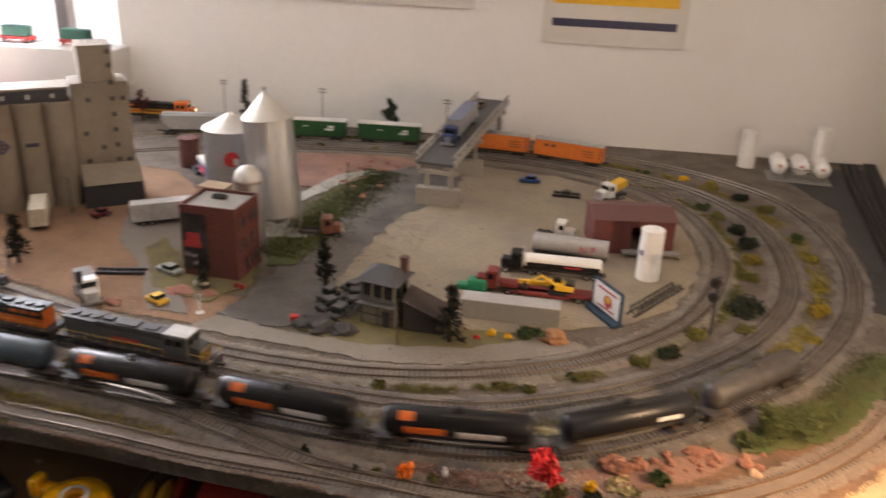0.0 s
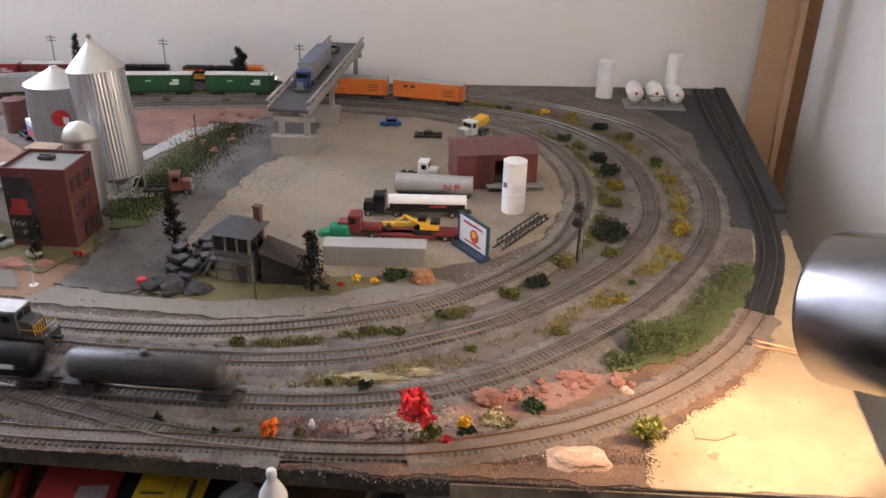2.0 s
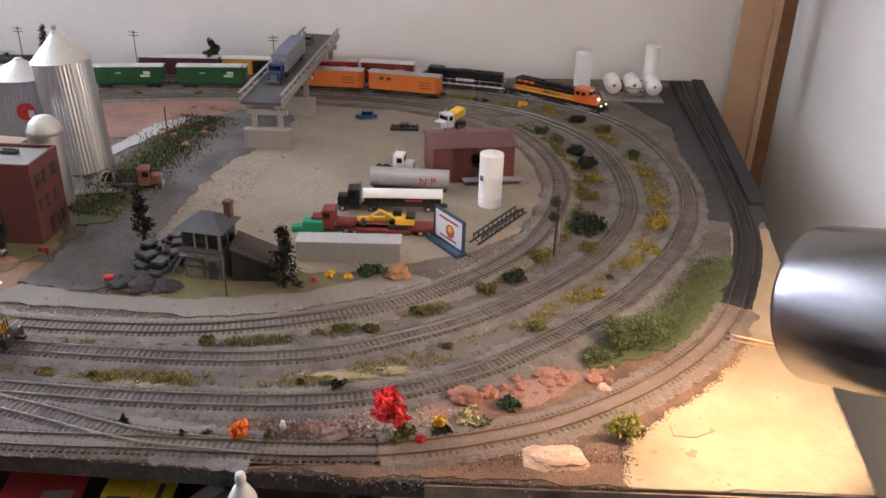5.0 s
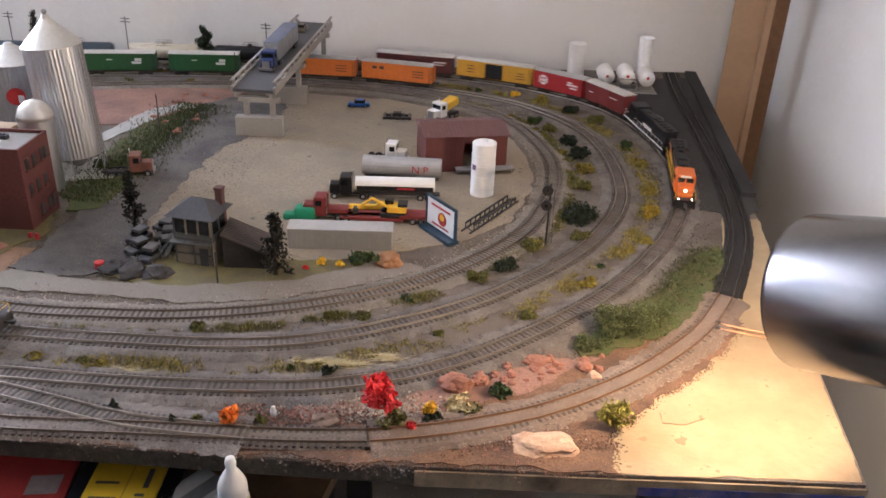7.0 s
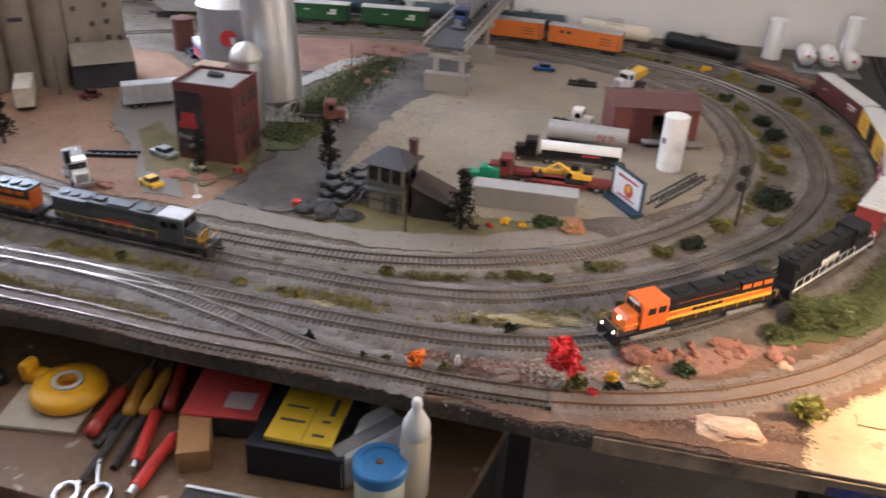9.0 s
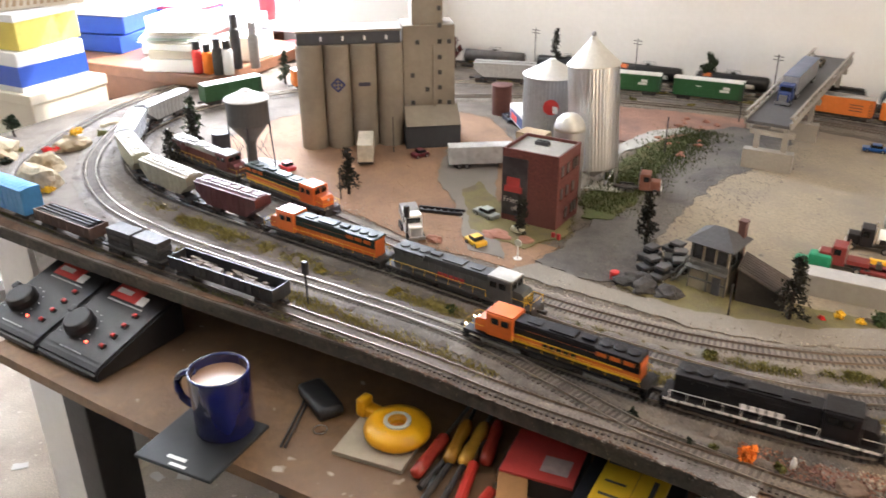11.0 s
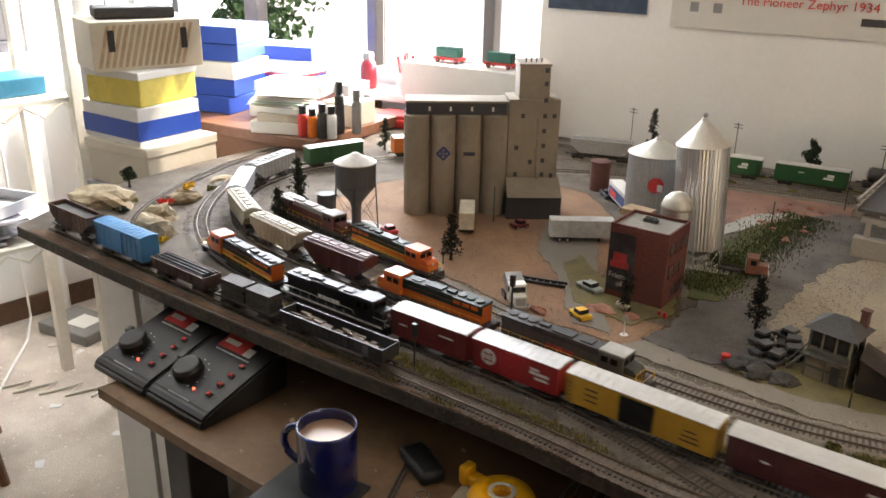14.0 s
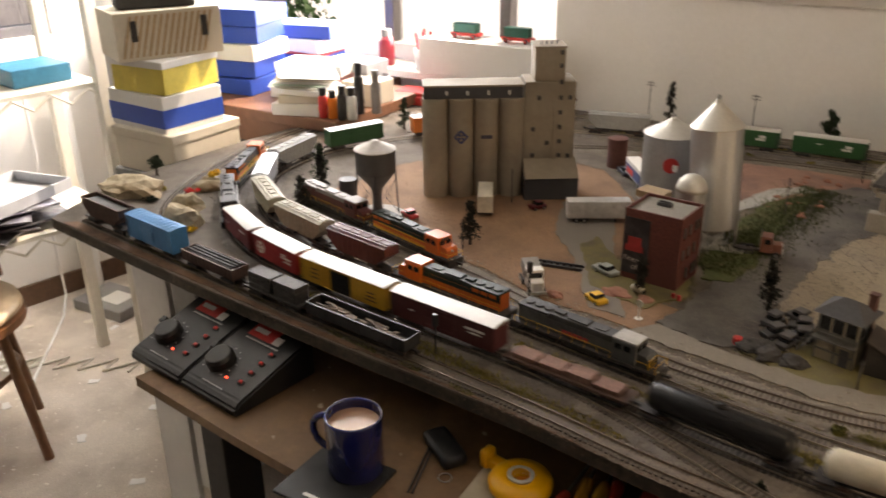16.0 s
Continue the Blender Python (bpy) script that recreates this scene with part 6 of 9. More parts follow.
def truck_cab(parent, x, paint, nose=0.016, h=0.028):
    """A bonneted tractor cab looking towards -x."""
    part("cab", boxes((x, 0, 0.008, 0.018, 0.026, h), bevel=0.0015), paint, parent)
    part("bonnet", boxes((x - 0.009 - nose / 2, 0, 0.008, nose, 0.020, h * 0.55), bevel=0.0015), paint, parent)
    part("grille", boxes((x - 0.0095 - nose, 0, 0.009, 0.001, 0.014, h * 0.45)), STEEL, parent)
    part("bumper", boxes((x - 0.011 - nose, 0, 0.004, 0.002, 0.026, 0.005)), STEEL, parent)
    part("windshield", boxes((x - 0.0092, 0, 0.008 + h * 0.58, 0.001, 0.021, h * 0.28)), GLASSD, parent)
    for s in (-1, 1):
        part("side_window", boxes((x - 0.002, s * 0.0131, 0.008 + h * 0.55, 0.009, 0.0008, h * 0.3)), GLASSD, parent)
        part("exhaust", rods([((x + 0.0095, s * 0.011, 0.012), (x + 0.0095, s * 0.011, 0.008 + h * 1.15))], 0.0008), STEEL, parent)
        wheel(parent, x - 0.008 - nose * 0.6, s * 0.0115)


def semi(name, m, label, paint, kind, body_paint, L=0.125, group=""):
    t = thing(name, m, label, "truck", group)
    truck_cab(t, 0.0, paint)
    part("chassis", boxes((L / 2 + 0.012, 0, 0.006, L + 0.02, 0.010, 0.003)), DARK, t)
    if kind == "box":
        part("trailer", boxes((L / 2 + 0.016, 0, 0.012, L, 0.029, 0.033), bevel=0.0007), body_paint, t)
        part("trailer_roof", boxes((L / 2 + 0.016, 0, 0.0452, L, 0.0294, 0.001)), mat("trailer_top", (0.13, 0.16, 0.24), 0.4), t)
    elif kind == "tank":
        sec = [(0.013 * math.cos(a), 0.023 + 0.0105 * math.sin(a)) for a in [i * 0.3927 for i in range(16)]]
        part("tank_body", extrude_x(bmesh.new(), sec, 0.014, 0.014 + L), body_paint, t, smooth=False)
        for s in (-1, 1):
            mark(t, "side_band", L / 2 + 0.014, s * 0.0131, 0.0165, L * 0.96, 0.007, LOCO_BLACK, 0.0008, "dark side band")
            mark(t, "side_mark", L * 0.75, s * 0.0136, 0.0185, L * 0.22, 0.003, LOGO_RED, 0.0008)
    for x in (0.026, 0.038, L - 0.008, L + 0.004):
        for s in (-1, 1):
            wheel(t, x, s * 0.0115)
    return t


def car(m, paint, label, name="toy_car", L=0.044):
    c = thing(name, m, label, "car")
    part("body", boxes((0, 0, 0.0025, L, 0.019, 0.007), bevel=0.002), paint, c)
    part("cabin", boxes((L * 0.04, 0, 0.009, L * 0.5, 0.0165, 0.006), bevel=0.0022), GLASSD, c, "dark glazed cabin")
    part("roof", boxes((L * 0.04, 0, 0.0146, L * 0.36, 0.0145, 0.0012), bevel=0.0005), paint, c)
    for x in (-L * 0.3, L * 0.3):
        for s in (-1, 1):
            wheel(c, x, s * 0.0088, 0.0036, 0.0026)
    return c


def van_trailer(m, label, paint=WHITE, L=0.115, legs=True):
    v = thing("semi_trailer", m, label, "trailer", "semi trailers")
    part("body", boxes((0, 0, 0.010, L, 0.028, 0.032), bevel=0.0008), paint, v)
    bm = bmesh.new()
    for i in range(int(L / 0.008)):
        for s in (-1, 1):
            box(bm, -L / 2 + 0.004 + i * 0.008, s * 0.0142, 0.011, 0.0008, 0.0006, 0.030)
    part("side_ribs", bm, paint, v)
    part("bogie", boxes((L / 2 - 0.024, 0, 0.003, 0.03, 0.02, 0.007)), DARK, v)
    for x in (L / 2 - 0.032, L / 2 - 0.018):
        for s in (-1, 1):
            wheel(v, x, s * 0.0115, 0.005)
    part("landing_leg", boxes((-L / 2 + 0.026, 0.008, 0, 0.003, 0.003, 0.011), (-L / 2 + 0.026, -0.008, 0, 0.003, 0.003, 0.011)), DARK, v)
    return v


def tree(m, h, r, label, kind="leafy", seed=1, leaf=None, n=700):
    rng = random.Random(seed)
    t = thing("model_tree", m, label, "tree", "model trees")
    bark = mat("tree_bark", (0.045, 0.033, 0.025), 0.9, scale=300, var=0.4)
    bm = lathed([(0.0032, 0), (0.0024, h * 0.15), (0.0016, h * 0.55), (0.0004, h * 0.95)], 8)
    items = []
    if kind == "conifer":
        tips = []
        for i in range(26):
            z = h * (0.16 + 0.8 * i / 26)
            rr = r * (1.05 - 0.85 * i / 26) * rng.uniform(0.6, 1.15)
            a = rng.random() * 6.28
            tip = (rr * math.cos(a), rr * math.sin(a), z - 0.002)
            rod(bm, (0, 0, z), tip, 0.0006, 4)
            tips.append((z, tip))
        for i in range(n):
            z, tip = rng.choice(tips)
            f = rng.random() ** 0.7
            p = Vector((0, 0, z)).lerp(Vector(tip), f) + Vector([rng.gauss(0, 0.0028) for _ in range(3)])
            items.append(leaf_item(p, rng.uniform(0.0011, 0.0024), rng))
    else:
        clumps = []
        for i in range(13):
            a, z = rng.random() * 6.28, h * rng.uniform(0.42, 0.92)
            rr = r * rng.uniform(0.15, 0.9) * math.sin(min(1.0, (z / h - 0.3) / 0.6) * 2.6 + 0.3)
            c = Vector((rr * math.cos(a), rr * math.sin(a), z))
            rod(bm, (0, 0, z * 0.75), c, 0.0007, 4)
            clumps.append((c, r * rng.uniform(0.28, 0.5)))
        for i in range(n):
            c, q = rng.choice(clumps)
            v = Vector([rng.gauss(0, 1) for _ in range(3)]).normalized() * q * rng.random() ** 0.4
            items.append(leaf_item(c + v, rng.uniform(0.0013, 0.0027), rng))
    part("trunk", bm, bark, t)
    me = scatter_mesh("crown", items)
    me.materials.append(leaf or mat("tree_leaf", (0.028, 0.030, 0.018), 0.9, scale=300, var=0.4, bump=0, island=0.4))
    cr = new("crown", me)
    cr.parent = t
    return t


def bush(x, y, r, h, leaf, label, seed=1, n=260, size=0.0022, z=0.0, sx=1.0, clump=9):
    rng = random.Random(seed)
    items = []
    cs = [(Vector((rng.uniform(-0.62, 0.62) * r * sx, rng.uniform(-0.62, 0.62) * r, h * rng.uniform(0.25, 0.68))), rng.uniform(0.35, 0.55)) for _ in range(clump)]
    for i in range(n):
        c, q = rng.choice(cs)
        v = Vector([rng.gauss(0, 1) for _ in range(3)]).normalized() * q * rng.random() ** 0.35
        p = c + Vector((v.x * r, v.y * r, v.z * h * 0.75))
        p.z = max(0.0003, p.z)
        items.append(leaf_item(p, size * rng.uniform(0.6, 1.2), rng))
    b = thing("bush", pose(x, y, T + z), label, "bush", "model bushes")
    part("stem", lathed([(0.0016, -0.001), (0.001, h * 0.4)], 6), mat("tree_bark", (0.045, 0.033, 0.025)), b)
    me = scatter_mesh("foliage", items)
    me.materials.append(leaf)
    f = new("foliage", me)
    f.parent = b
    return b


def rock(x, y, r, label, material_, seed=1, flat=0.5, sx=1.0, rz=0, z=0.0, name="rock"):
    rng = random.Random(seed)
    bm = bmesh.new()
    bmesh.ops.create_icosphere(bm, subdivisions=3, radius=1)
    for v in bm.verts:
        k = 1 + 0.42 * noise.noise(v.co * 1.3 + Vector((seed * 3.1, 0, 0))) + 0.18 * noise.noise(v.co * 3.7 + Vector((0, seed * 1.7, 0)))
        v.co = Vector((v.co.x * r * sx * k, v.co.y * r * k, max(-0.25, v.co.z) * r * flat * k))
    return single(name, bm, material_, pose(x, y, T + z + r * flat * 0.2, 0, 0, rz), label, "rock", "scenic rocks")


def lamp_post(x, y, h, label="thin dark lamp post standing", arm=0.0, foot=WHITE):
    p = thing("utility_pole", pose(x, y, T), label, "pole", "utility poles")
    part("pole", rods([((0, 0, 0), (0, 0, h))], 0.0011), DARK, p)
    if arm:
        for i in range(2):
            part("crossarm", boxes((0, 0, h - 0.006 - i * 0.007, arm, 0.0014, 0.0014)), DARK, p)
    return p


# ---- things on the layout ----
grain_elevator()
grain_bin("grain_bin", -0.650, 1.228, 0.042, 0.172, 0.045, "tall bright corrugated aluminium grain bin on legs", lean=-4.0, legs=0.028)
gb = grain_bin("grain_bin", -0.775, 1.285, 0.049, 0.155, 0.028, "wide grey grain bin with a red emblem and white roof", mat("bin_grey", (0.42, 0.43, 0.44), 0.4, 0.5, scale=150, var=0.1), ball=False)
bm = lathed([(0, 0), (0.014, 0), (0.014, 0.0012), (0, 0.0012)], 20, Matrix.Translation((0.026, -0.0425, 0.108)) @ Matrix.Rotation(math.radians(30), 4, "Z") @ Matrix.Rotation(math.pi / 2, 4, "X"))
part("emblem", bm, REDP, gb, "round red emblem")
part("emblem_panel", boxes((0.032, -0.0415, 0.098, 0.014, 0.0012, 0.012)), WHITE, gb, m=pose(0, 0, 0))
sb = thing("small_silo", pose(-0.655, 1.142, T), "small domed bright aluminium silo", "silo")
part("shell", lathed([(0.025, 0), (0.025, 0.112)], 48), ALU, sb)
part("dome", lathed([(0.026, 0.112), (0.025, 0.118), (0.021, 0.128), (0.013, 0.136), (0.005, 0.139), (0, 0.1395)], 32), PALE_STEEL, sb, smooth=True)
water_tower()
brick_building()
signal_tower()
lean_to()
engine_shed()
tank_upright("storage_tank", 0.0, 1.268, 0.0185, 0.086, "white upright storage tank beside the maroon shed")
tank_farm()
BR = ramp_bridge()
rt = thing("brown_tank", pose(-0.996, 1.463, T), "rusty brown upright storage tank", "storage tank", "storage tanks")
part("shell", lathed([(0.021, 0), (0.021, 0.062), (0.022, 0.0625), (0.022, 0.064), (0, 0.066)], 24), mat("tank_rust", (0.115, 0.042, 0.032), 0.7, scale=120, var=0.2), rt)
dt = thing("dark_tank", pose(-1.268, 0.925, T), "dark green upright storage tank", "storage tank", "storage tanks")
part("shell", lathed([(0.017, 0), (0.017, 0.046), (0, 0.047)], 22), CHAR, dt)

truck_on_ramp = semi("semi_truck", BR @ pose(0.125, 0.004, 0, 0, 0, 0), "blue tractor with a long silver-sided trailer on the bridge", mat("truck_blue", (0.035, 0.06, 0.17), 0.35), "box", mat("trailer_silver", (0.40, 0.41, 0.43), 0.35, 0.5), L=0.15)
car(BR @ pose(0.40, 0.012, 0), mat("car_dull", (0.16, 0.13, 0.09), 0.5), "dull brown car on the bridge")
semi("tanker_truck", pose(-0.205, 1.212, T, 0, 0, 9), "black tractor with a white-topped tank trailer", LOCO_BLACK, "tank", WHITE, L=0.122)
nt = thing("tank_trailer", pose(-0.135, 1.308, T, 0, 0, 4), "silver-grey lying tank lettered in red", "tank trailer")
sec = [(0.0165 * math.cos(i * 0.3142), 0.020 + 0.0155 * math.sin(i * 0.3142)) for i in range(20)]
part("tank_body", extrude_x(bmesh.new(), sec, -0.064, 0.064), mat("tank_silver", (0.40, 0.40, 0.40), 0.45, 0.3, scale=100, var=0.1), nt)
part("chassis", boxes((0, 0, 0, 0.12, 0.02, 0.006)), DARK, nt)
text_part("N P", 0.0175, LOGO_RED, nt, pose(0.030, -0.0168, 0.0150, 90, 0, 0))
ut = semi("utility_truck", pose(-0.165, 1.375, T, 0, 0, 180), "small white utility truck parked", WHITE, "none", WHITE, L=0.02)
lb = semi("lowboy_truck", pose(-0.222, 1.128, T, 0, 0, 6), "maroon tractor with a low-bed trailer", MAROON, "none", MAROON, L=0.142)
part("low_bed", boxes((0.075, 0, 0.005, 0.09, 0.028, 0.004), (0.024, 0, 0.012, 0.03, 0.02, 0.006), (0.135, 0, 0.009, 0.04, 0.026, 0.005), bevel=0.0006), MAROON, lb)
ex = thing("excavator", pose(-0.118, 1.139, T + 0.0088, 0, 0, 6), "yellow tracked excavator on the low-bed trailer", "excavator")
part("tracks", boxes((0, 0.009, 0, 0.036, 0.007, 0.007), (0, -0.009, 0, 0.036, 0.007, 0.007), bevel=0.002), BLACK, ex)
part("house", boxes((0.006, 0, 0.008, 0.028, 0.022, 0.009), bevel=0.0012), YELLOW, ex)
part("cab", boxes((-0.006, 0.005, 0.008, 0.013, 0.010, 0.015), bevel=0.0008), GLASSD, ex)
part("engine_cover", boxes((0.014, 0, 0.017, 0.014, 0.02, 0.004), bevel=0.001), BLACK, ex)
bm = bmesh.new()
rod(bm, (-0.004, -0.003, 0.012), (-0.030, -0.003, 0.027), 0.0022)
rod(bm, (-0.030, -0.003, 0.027), (-0.052, -0.003, 0.010), 0.0019)
part("boom", bm, YELLOW, ex)
part("bucket", boxes((-0.054, -0.003, 0.003, 0.008, 0.010, 0.009), bevel=0.001), DARK, ex)
be = thing("spare_digger_boom", pose(-0.165, 1.168, T, 0, 0, 10), "spare yellow digger arm lying in the yard", "machine part")
part("arm", boxes((0, 0, 0.002, 0.05, 0.006, 0.007), (0.026, 0, 0.004, 0.02, 0.012, 0.009), bevel=0.001), YELLOW, be)
gt = thing("covered_load", pose(-0.243, 1.118, T, 0, 0, 6), "bright green tarpaulin-covered machine", "machine")
part("cover", boxes((0, 0, 0, 0.030, 0.022, 0.020), (-0.022, 0, 0, 0.02, 0.018, 0.010), bevel=0.004), mat("tarp_green", (0.01, 0.26, 0.13), 0.5, scale=150, var=0.2), gt)
gy = thing("flat_container", pose(-0.172, 1.045, T, 0, 0, 8.5), "long grey container with ribbed sides", "container")
part("body", boxes((0, 0, 0, 0.140, 0.030, 0.029), bevel=0.0007), mat("container_grey", (0.27, 0.265, 0.25), 0.6, scale=120, var=0.1), gy)
bm = bmesh.new()
for i in range(20):
    box(bm, -0.066 + i * 0.007, -0.0152, 0.002, 0.0014, 0.0008, 0.025)
part("side_ribs", bm, mat("container_grey", (0.27, 0.265, 0.25)), gy)
part("roof", boxes((0, 0, 0.0292, 0.142, 0.031, 0.0012)), mat("container_top", (0.38, 0.375, 0.36), 0.6, scale=120, var=0.1), gy)
bb = thing("billboard", pose(-0.043, 1.105, T, 0, 0, -48), "small framed billboard with a red picture", "billboard")
part("panel", boxes((0, 0, 0.008, 0.068, 0.002, 0.042)), mat("billboard_white", (0.72, 0.70, 0.66), 0.5, scale=80, var=0.05), bb)
bm = bmesh.new()
for s in (-1, 1):
    box(bm, s * 0.035, 0, 0.005, 0.003, 0.004, 0.047)
    box(bm, 0, 0, 0.0285 + s * 0.0225 - 0.0015, 0.0665, 0.004, 0.003)
part("frame", bm, mat("billboard_blue", (0.02, 0.05, 0.085), 0.5), bb, "dark blue frame")
part("base", boxes((0, -0.004, 0, 0.074, 0.018, 0.006), bevel=0.0008), mat("billboard_blue", (0.02, 0.05, 0.085)), bb)
disc_mark(bb, 0.004, -0.0013, 0.026, 0.010, mat("picture_red", (0.48, 0.05, 0.03), 0.5), name="picture", label="red and orange round picture")
disc_mark(bb, 0.004, -0.0018, 0.029, 0.005, YELLOW, name="picture_spot", label="orange spot")
part("lettering_bar", boxes((0, -0.0013, 0.040, 0.046, 0.0006, 0.003)), LOGO_RED, bb)
part("lettering_bar", boxes((0.0, -0.0013, 0.0125, 0.04, 0.0006, 0.0025)), LOGO_RED, bb)
gd = thing("steel_girder", pose(0.022, 1.185, T, 0, 0, 65), "black steel truss girder lying on the ground", "girder")
bm = bmesh.new()
for s in (-1, 1):
    box(bm, 0, s * 0.007, 0.000, 0.145, 0.002, 0.003)
    box(bm, 0, s * 0.007, 0.010, 0.125, 0.002, 0.002)
for i in range(10):
    rod(bm, (-0.065 + i * 0.0144, -0.007, 0.0015), (-0.065 + (i + (1 if i % 2 else 0.5)) * 0.0144, 0.007, 0.0015), 0.0009, 4)
    for s in (-1, 1):
        rod(bm, (-0.062 + i * 0.0138, s * 0.007, 0.001), (-0.062 + i * 0.0138, s * 0.007, 0.0115), 0.0009, 4)
part("truss", bm, BLACK, gd)
sg = thing("railway_signal", pose(0.105, 1.105, T), "black two-headed railway signal mast", "signal")
part("mast", rods([((0, 0, 0), (0, 0, 0.092))], 0.0016), BLACK, sg)
for z in (0.062, 0.084):
    hd = part("signal_head", lathed([(0.0, -0.003), (0.0075, -0.003), (0.0075, 0.003), (0, 0.003)], 16, Matrix.Rotation(math.pi / 2, 4, "X")), BLACK, sg, m=pose(-0.004, -0.003, z))
    part("lens", lathed([(0.0, -0.001), (0.002, -0.001), (0.002, 0.001), (0, 0.001)], 10, Matrix.Rotation(math.pi / 2, 4, "X")), GLASSD, hd, m=pose(0, -0.003, 0))
part("ladder", rods([((0.006 + s * 0.002, 0.008, 0), (0.003 + s * 0.002, 0.002, 0.085)) for s in (-1, 1)], 0.0004, 4), DARK, sg)
sg2 = thing("railway_signal", pose(-0.735, 0.622, T), "dark double signal mast beside the siding", "signal")
part("mast", rods([((0, 0, 0), (0, 0, 0.06))], 0.0013), BLACK, sg2)
part("signal_head", boxes((0, 0, 0.042, 0.007, 0.006, 0.018), bevel=0.001), BLACK, sg2)
sg3 = copy_thing(sg2, pose(-0.745, 0.835, T))
car(pose(-0.290, 1.668, T, 0, 0, 12), mat("car_blue", (0.02, 0.10, 0.32), 0.3), "small blue car parked in the sandy yard")
car(pose(-0.663, 0.892, T, 0, 0, -20), YELLOW, "small yellow car on dirt", L=0.034)
car(pose(-0.708, 0.985, T, 0, 0, -12), mat("car_mint", (0.33, 0.36, 0.33), 0.3), "pale green-grey sedan beside the brick building")
car(pose(-0.965, 1.14, T, 0, 0, 70), mat("car_maroon", (0.14, 0.02, 0.025), 0.35), "dark red car by the grain elevator", L=0.032)
car(pose(-1.115, 0.945, T, 0, 0, -15), REDP, "red sports car on dirt", L=0.036)
car(pose(-1.06, 0.90, T, 0, 0, -18), mat("car_teal", (0.05, 0.15, 0.13), 0.3), "teal pickup behind the locomotive", L=0.042)
pk = semi("flatbed_truck", pose(-0.552, 1.225, T, 0, 0, 200), "rusty red and chrome truck on the gravel road", mat("truck_rust", (0.22, 0.09, 0.06), 0.5), "none", DARK, L=0.03)
wt = semi("delivery_truck", pose(-0.757, 0.862, T, 0, 0, 142), "white truck tractor with a tipped grey body", WHITE, "none", WHITE, L=0.03)
part("tipped_body", boxes((0.024, 0, 0.014, 0.036, 0.026, 0.016), bevel=0.0008), GREYP, wt, m=pose(0, 0, 0, 0, -18, 0))
frame_piece = thing("rail_frame", pose(-0.775, 0.955, T, 0, 0, 22), "black girder frame lying on the dirt", "girder")
bm = boxes((0, 0.007, 0, 0.075, 0.003, 0.006), (0, -0.007, 0, 0.075, 0.003, 0.006))
for i in range(7):
    box(bm, -0.033 + i * 0.011, 0, 0.001, 0.003, 0.012, 0.003)
part("truss", bm, BLACK, frame_piece)
rng = random.Random(5)
cf = thing("wrecked_chassis", pose(-0.200, 1.612, T, 0, 0, 8), "dark dismantled chassis lying in the yard", "wreck")
bm = bmesh.new()
for s in (-1, 1):
    box(bm, 0, s * 0.010, 0.002, 0.055, 0.004, 0.004)
for i in range(5):
    box(bm, -0.024 + i * 0.012, 0, 0.002, 0.004, 0.03, 0.005)
box(bm, 0.0, 0.002, 0.004, 0.016, 0.014, 0.008)
part("frame", bm, DARK, cf)
cm = semi("crane_truck", pose(-0.118, 1.625, T, 0, 0, 55), "white truck with a raised yellow crane body", WHITE, "none", WHITE, L=0.03)
part("crane_body", boxes((0.03, 0, 0.014, 0.042, 0.022, 0.015), bevel=0.002), YELLOW, cm, m=pose(0, 0, 0, 0, -14, 0))
van_trailer(pose(-1.036, 1.070, T, 0, 0, -50), "cream semi trailer backed against the elevator", mat("trailer_cream", (0.58, 0.53, 0.43), 0.5), L=0.085)
van_trailer(pose(-0.845, 1.165, T, 0, 0, 222), "white ribbed semi trailer on the lane", mat("trailer_white", (0.55, 0.55, 0.54), 0.5))
vt = van_trailer(pose(-0.895, 1.392, T, 0, 0, -42), "white semi trailer with blue and red sides")
part("side_band", boxes((0, -0.0150, 0.014, 0.10, 0.0008, 0.02)), mat("band_blue", (0.05, 0.08, 0.2), 0.5), vt)
part("side_mark", boxes((-0.02, -0.0156, 0.016, 0.04, 0.0008, 0.012)), REDP, vt)
car(pose(-0.955, 1.43, T, 0, 0, -40), mat("car_navy", (0.02, 0.03, 0.05), 0.3), "dark blue pickup before the trailer", L=0.05)
ramp = thing("plank_ramp", pose(-0.735, 1.165, T), "tan plank loading ramp behind the brick building", "ramp")
part("planks", boxes((0, 0, 0.075, 0.05, 0.035, 0.012), (0, 0, 0, 0.03, 0.03, 0.075), bevel=0.001), mat("plank_tan", (0.40, 0.29, 0.18), 0.7, scale=80, var=0.2), ramp)
for x, y, h in ((-0.600, 1.415, 0.075), (-0.560, 1.70, 0.085), (-0.85, 1.35, 0.10), (-1.02, 1.13, 0.07), (-0.94, 0.90, 0.055)):
    lamp_post(x, y, h)
for x, y in ((-0.545, 1.86), (-0.86, 1.83), (-1.12, 1.80)):
    lamp_post(x, y, 0.115, "tall brown utility pole with crossarms", 0.022)
lamp_post(-0.294, 0.908, 0.045, "short dark post before the signal tower")
sgn = thing("round_sign", pose(-0.588, 0.888, T), "small pale round sign on a post", "sign")
part("post", rods([((0, 0, 0), (0, 0, 0.022))], 0.0012), WHITE, sgn)
part("disc", lathed([(0, -0.0006), (0.0055, -0.0006), (0.0055, 0.0006), (0, 0.0006)], 16, Matrix.Translation((0, 0, 0.025)) @ Matrix.Rotation(math.pi / 2, 4, "X")), mat("sign_pale", (0.5, 0.5, 0.42), 0.5), sgn)
part("foot", lathed([(0.006, 0), (0.006, 0.0015), (0, 0.0015)], 12), WHITE, sgn)
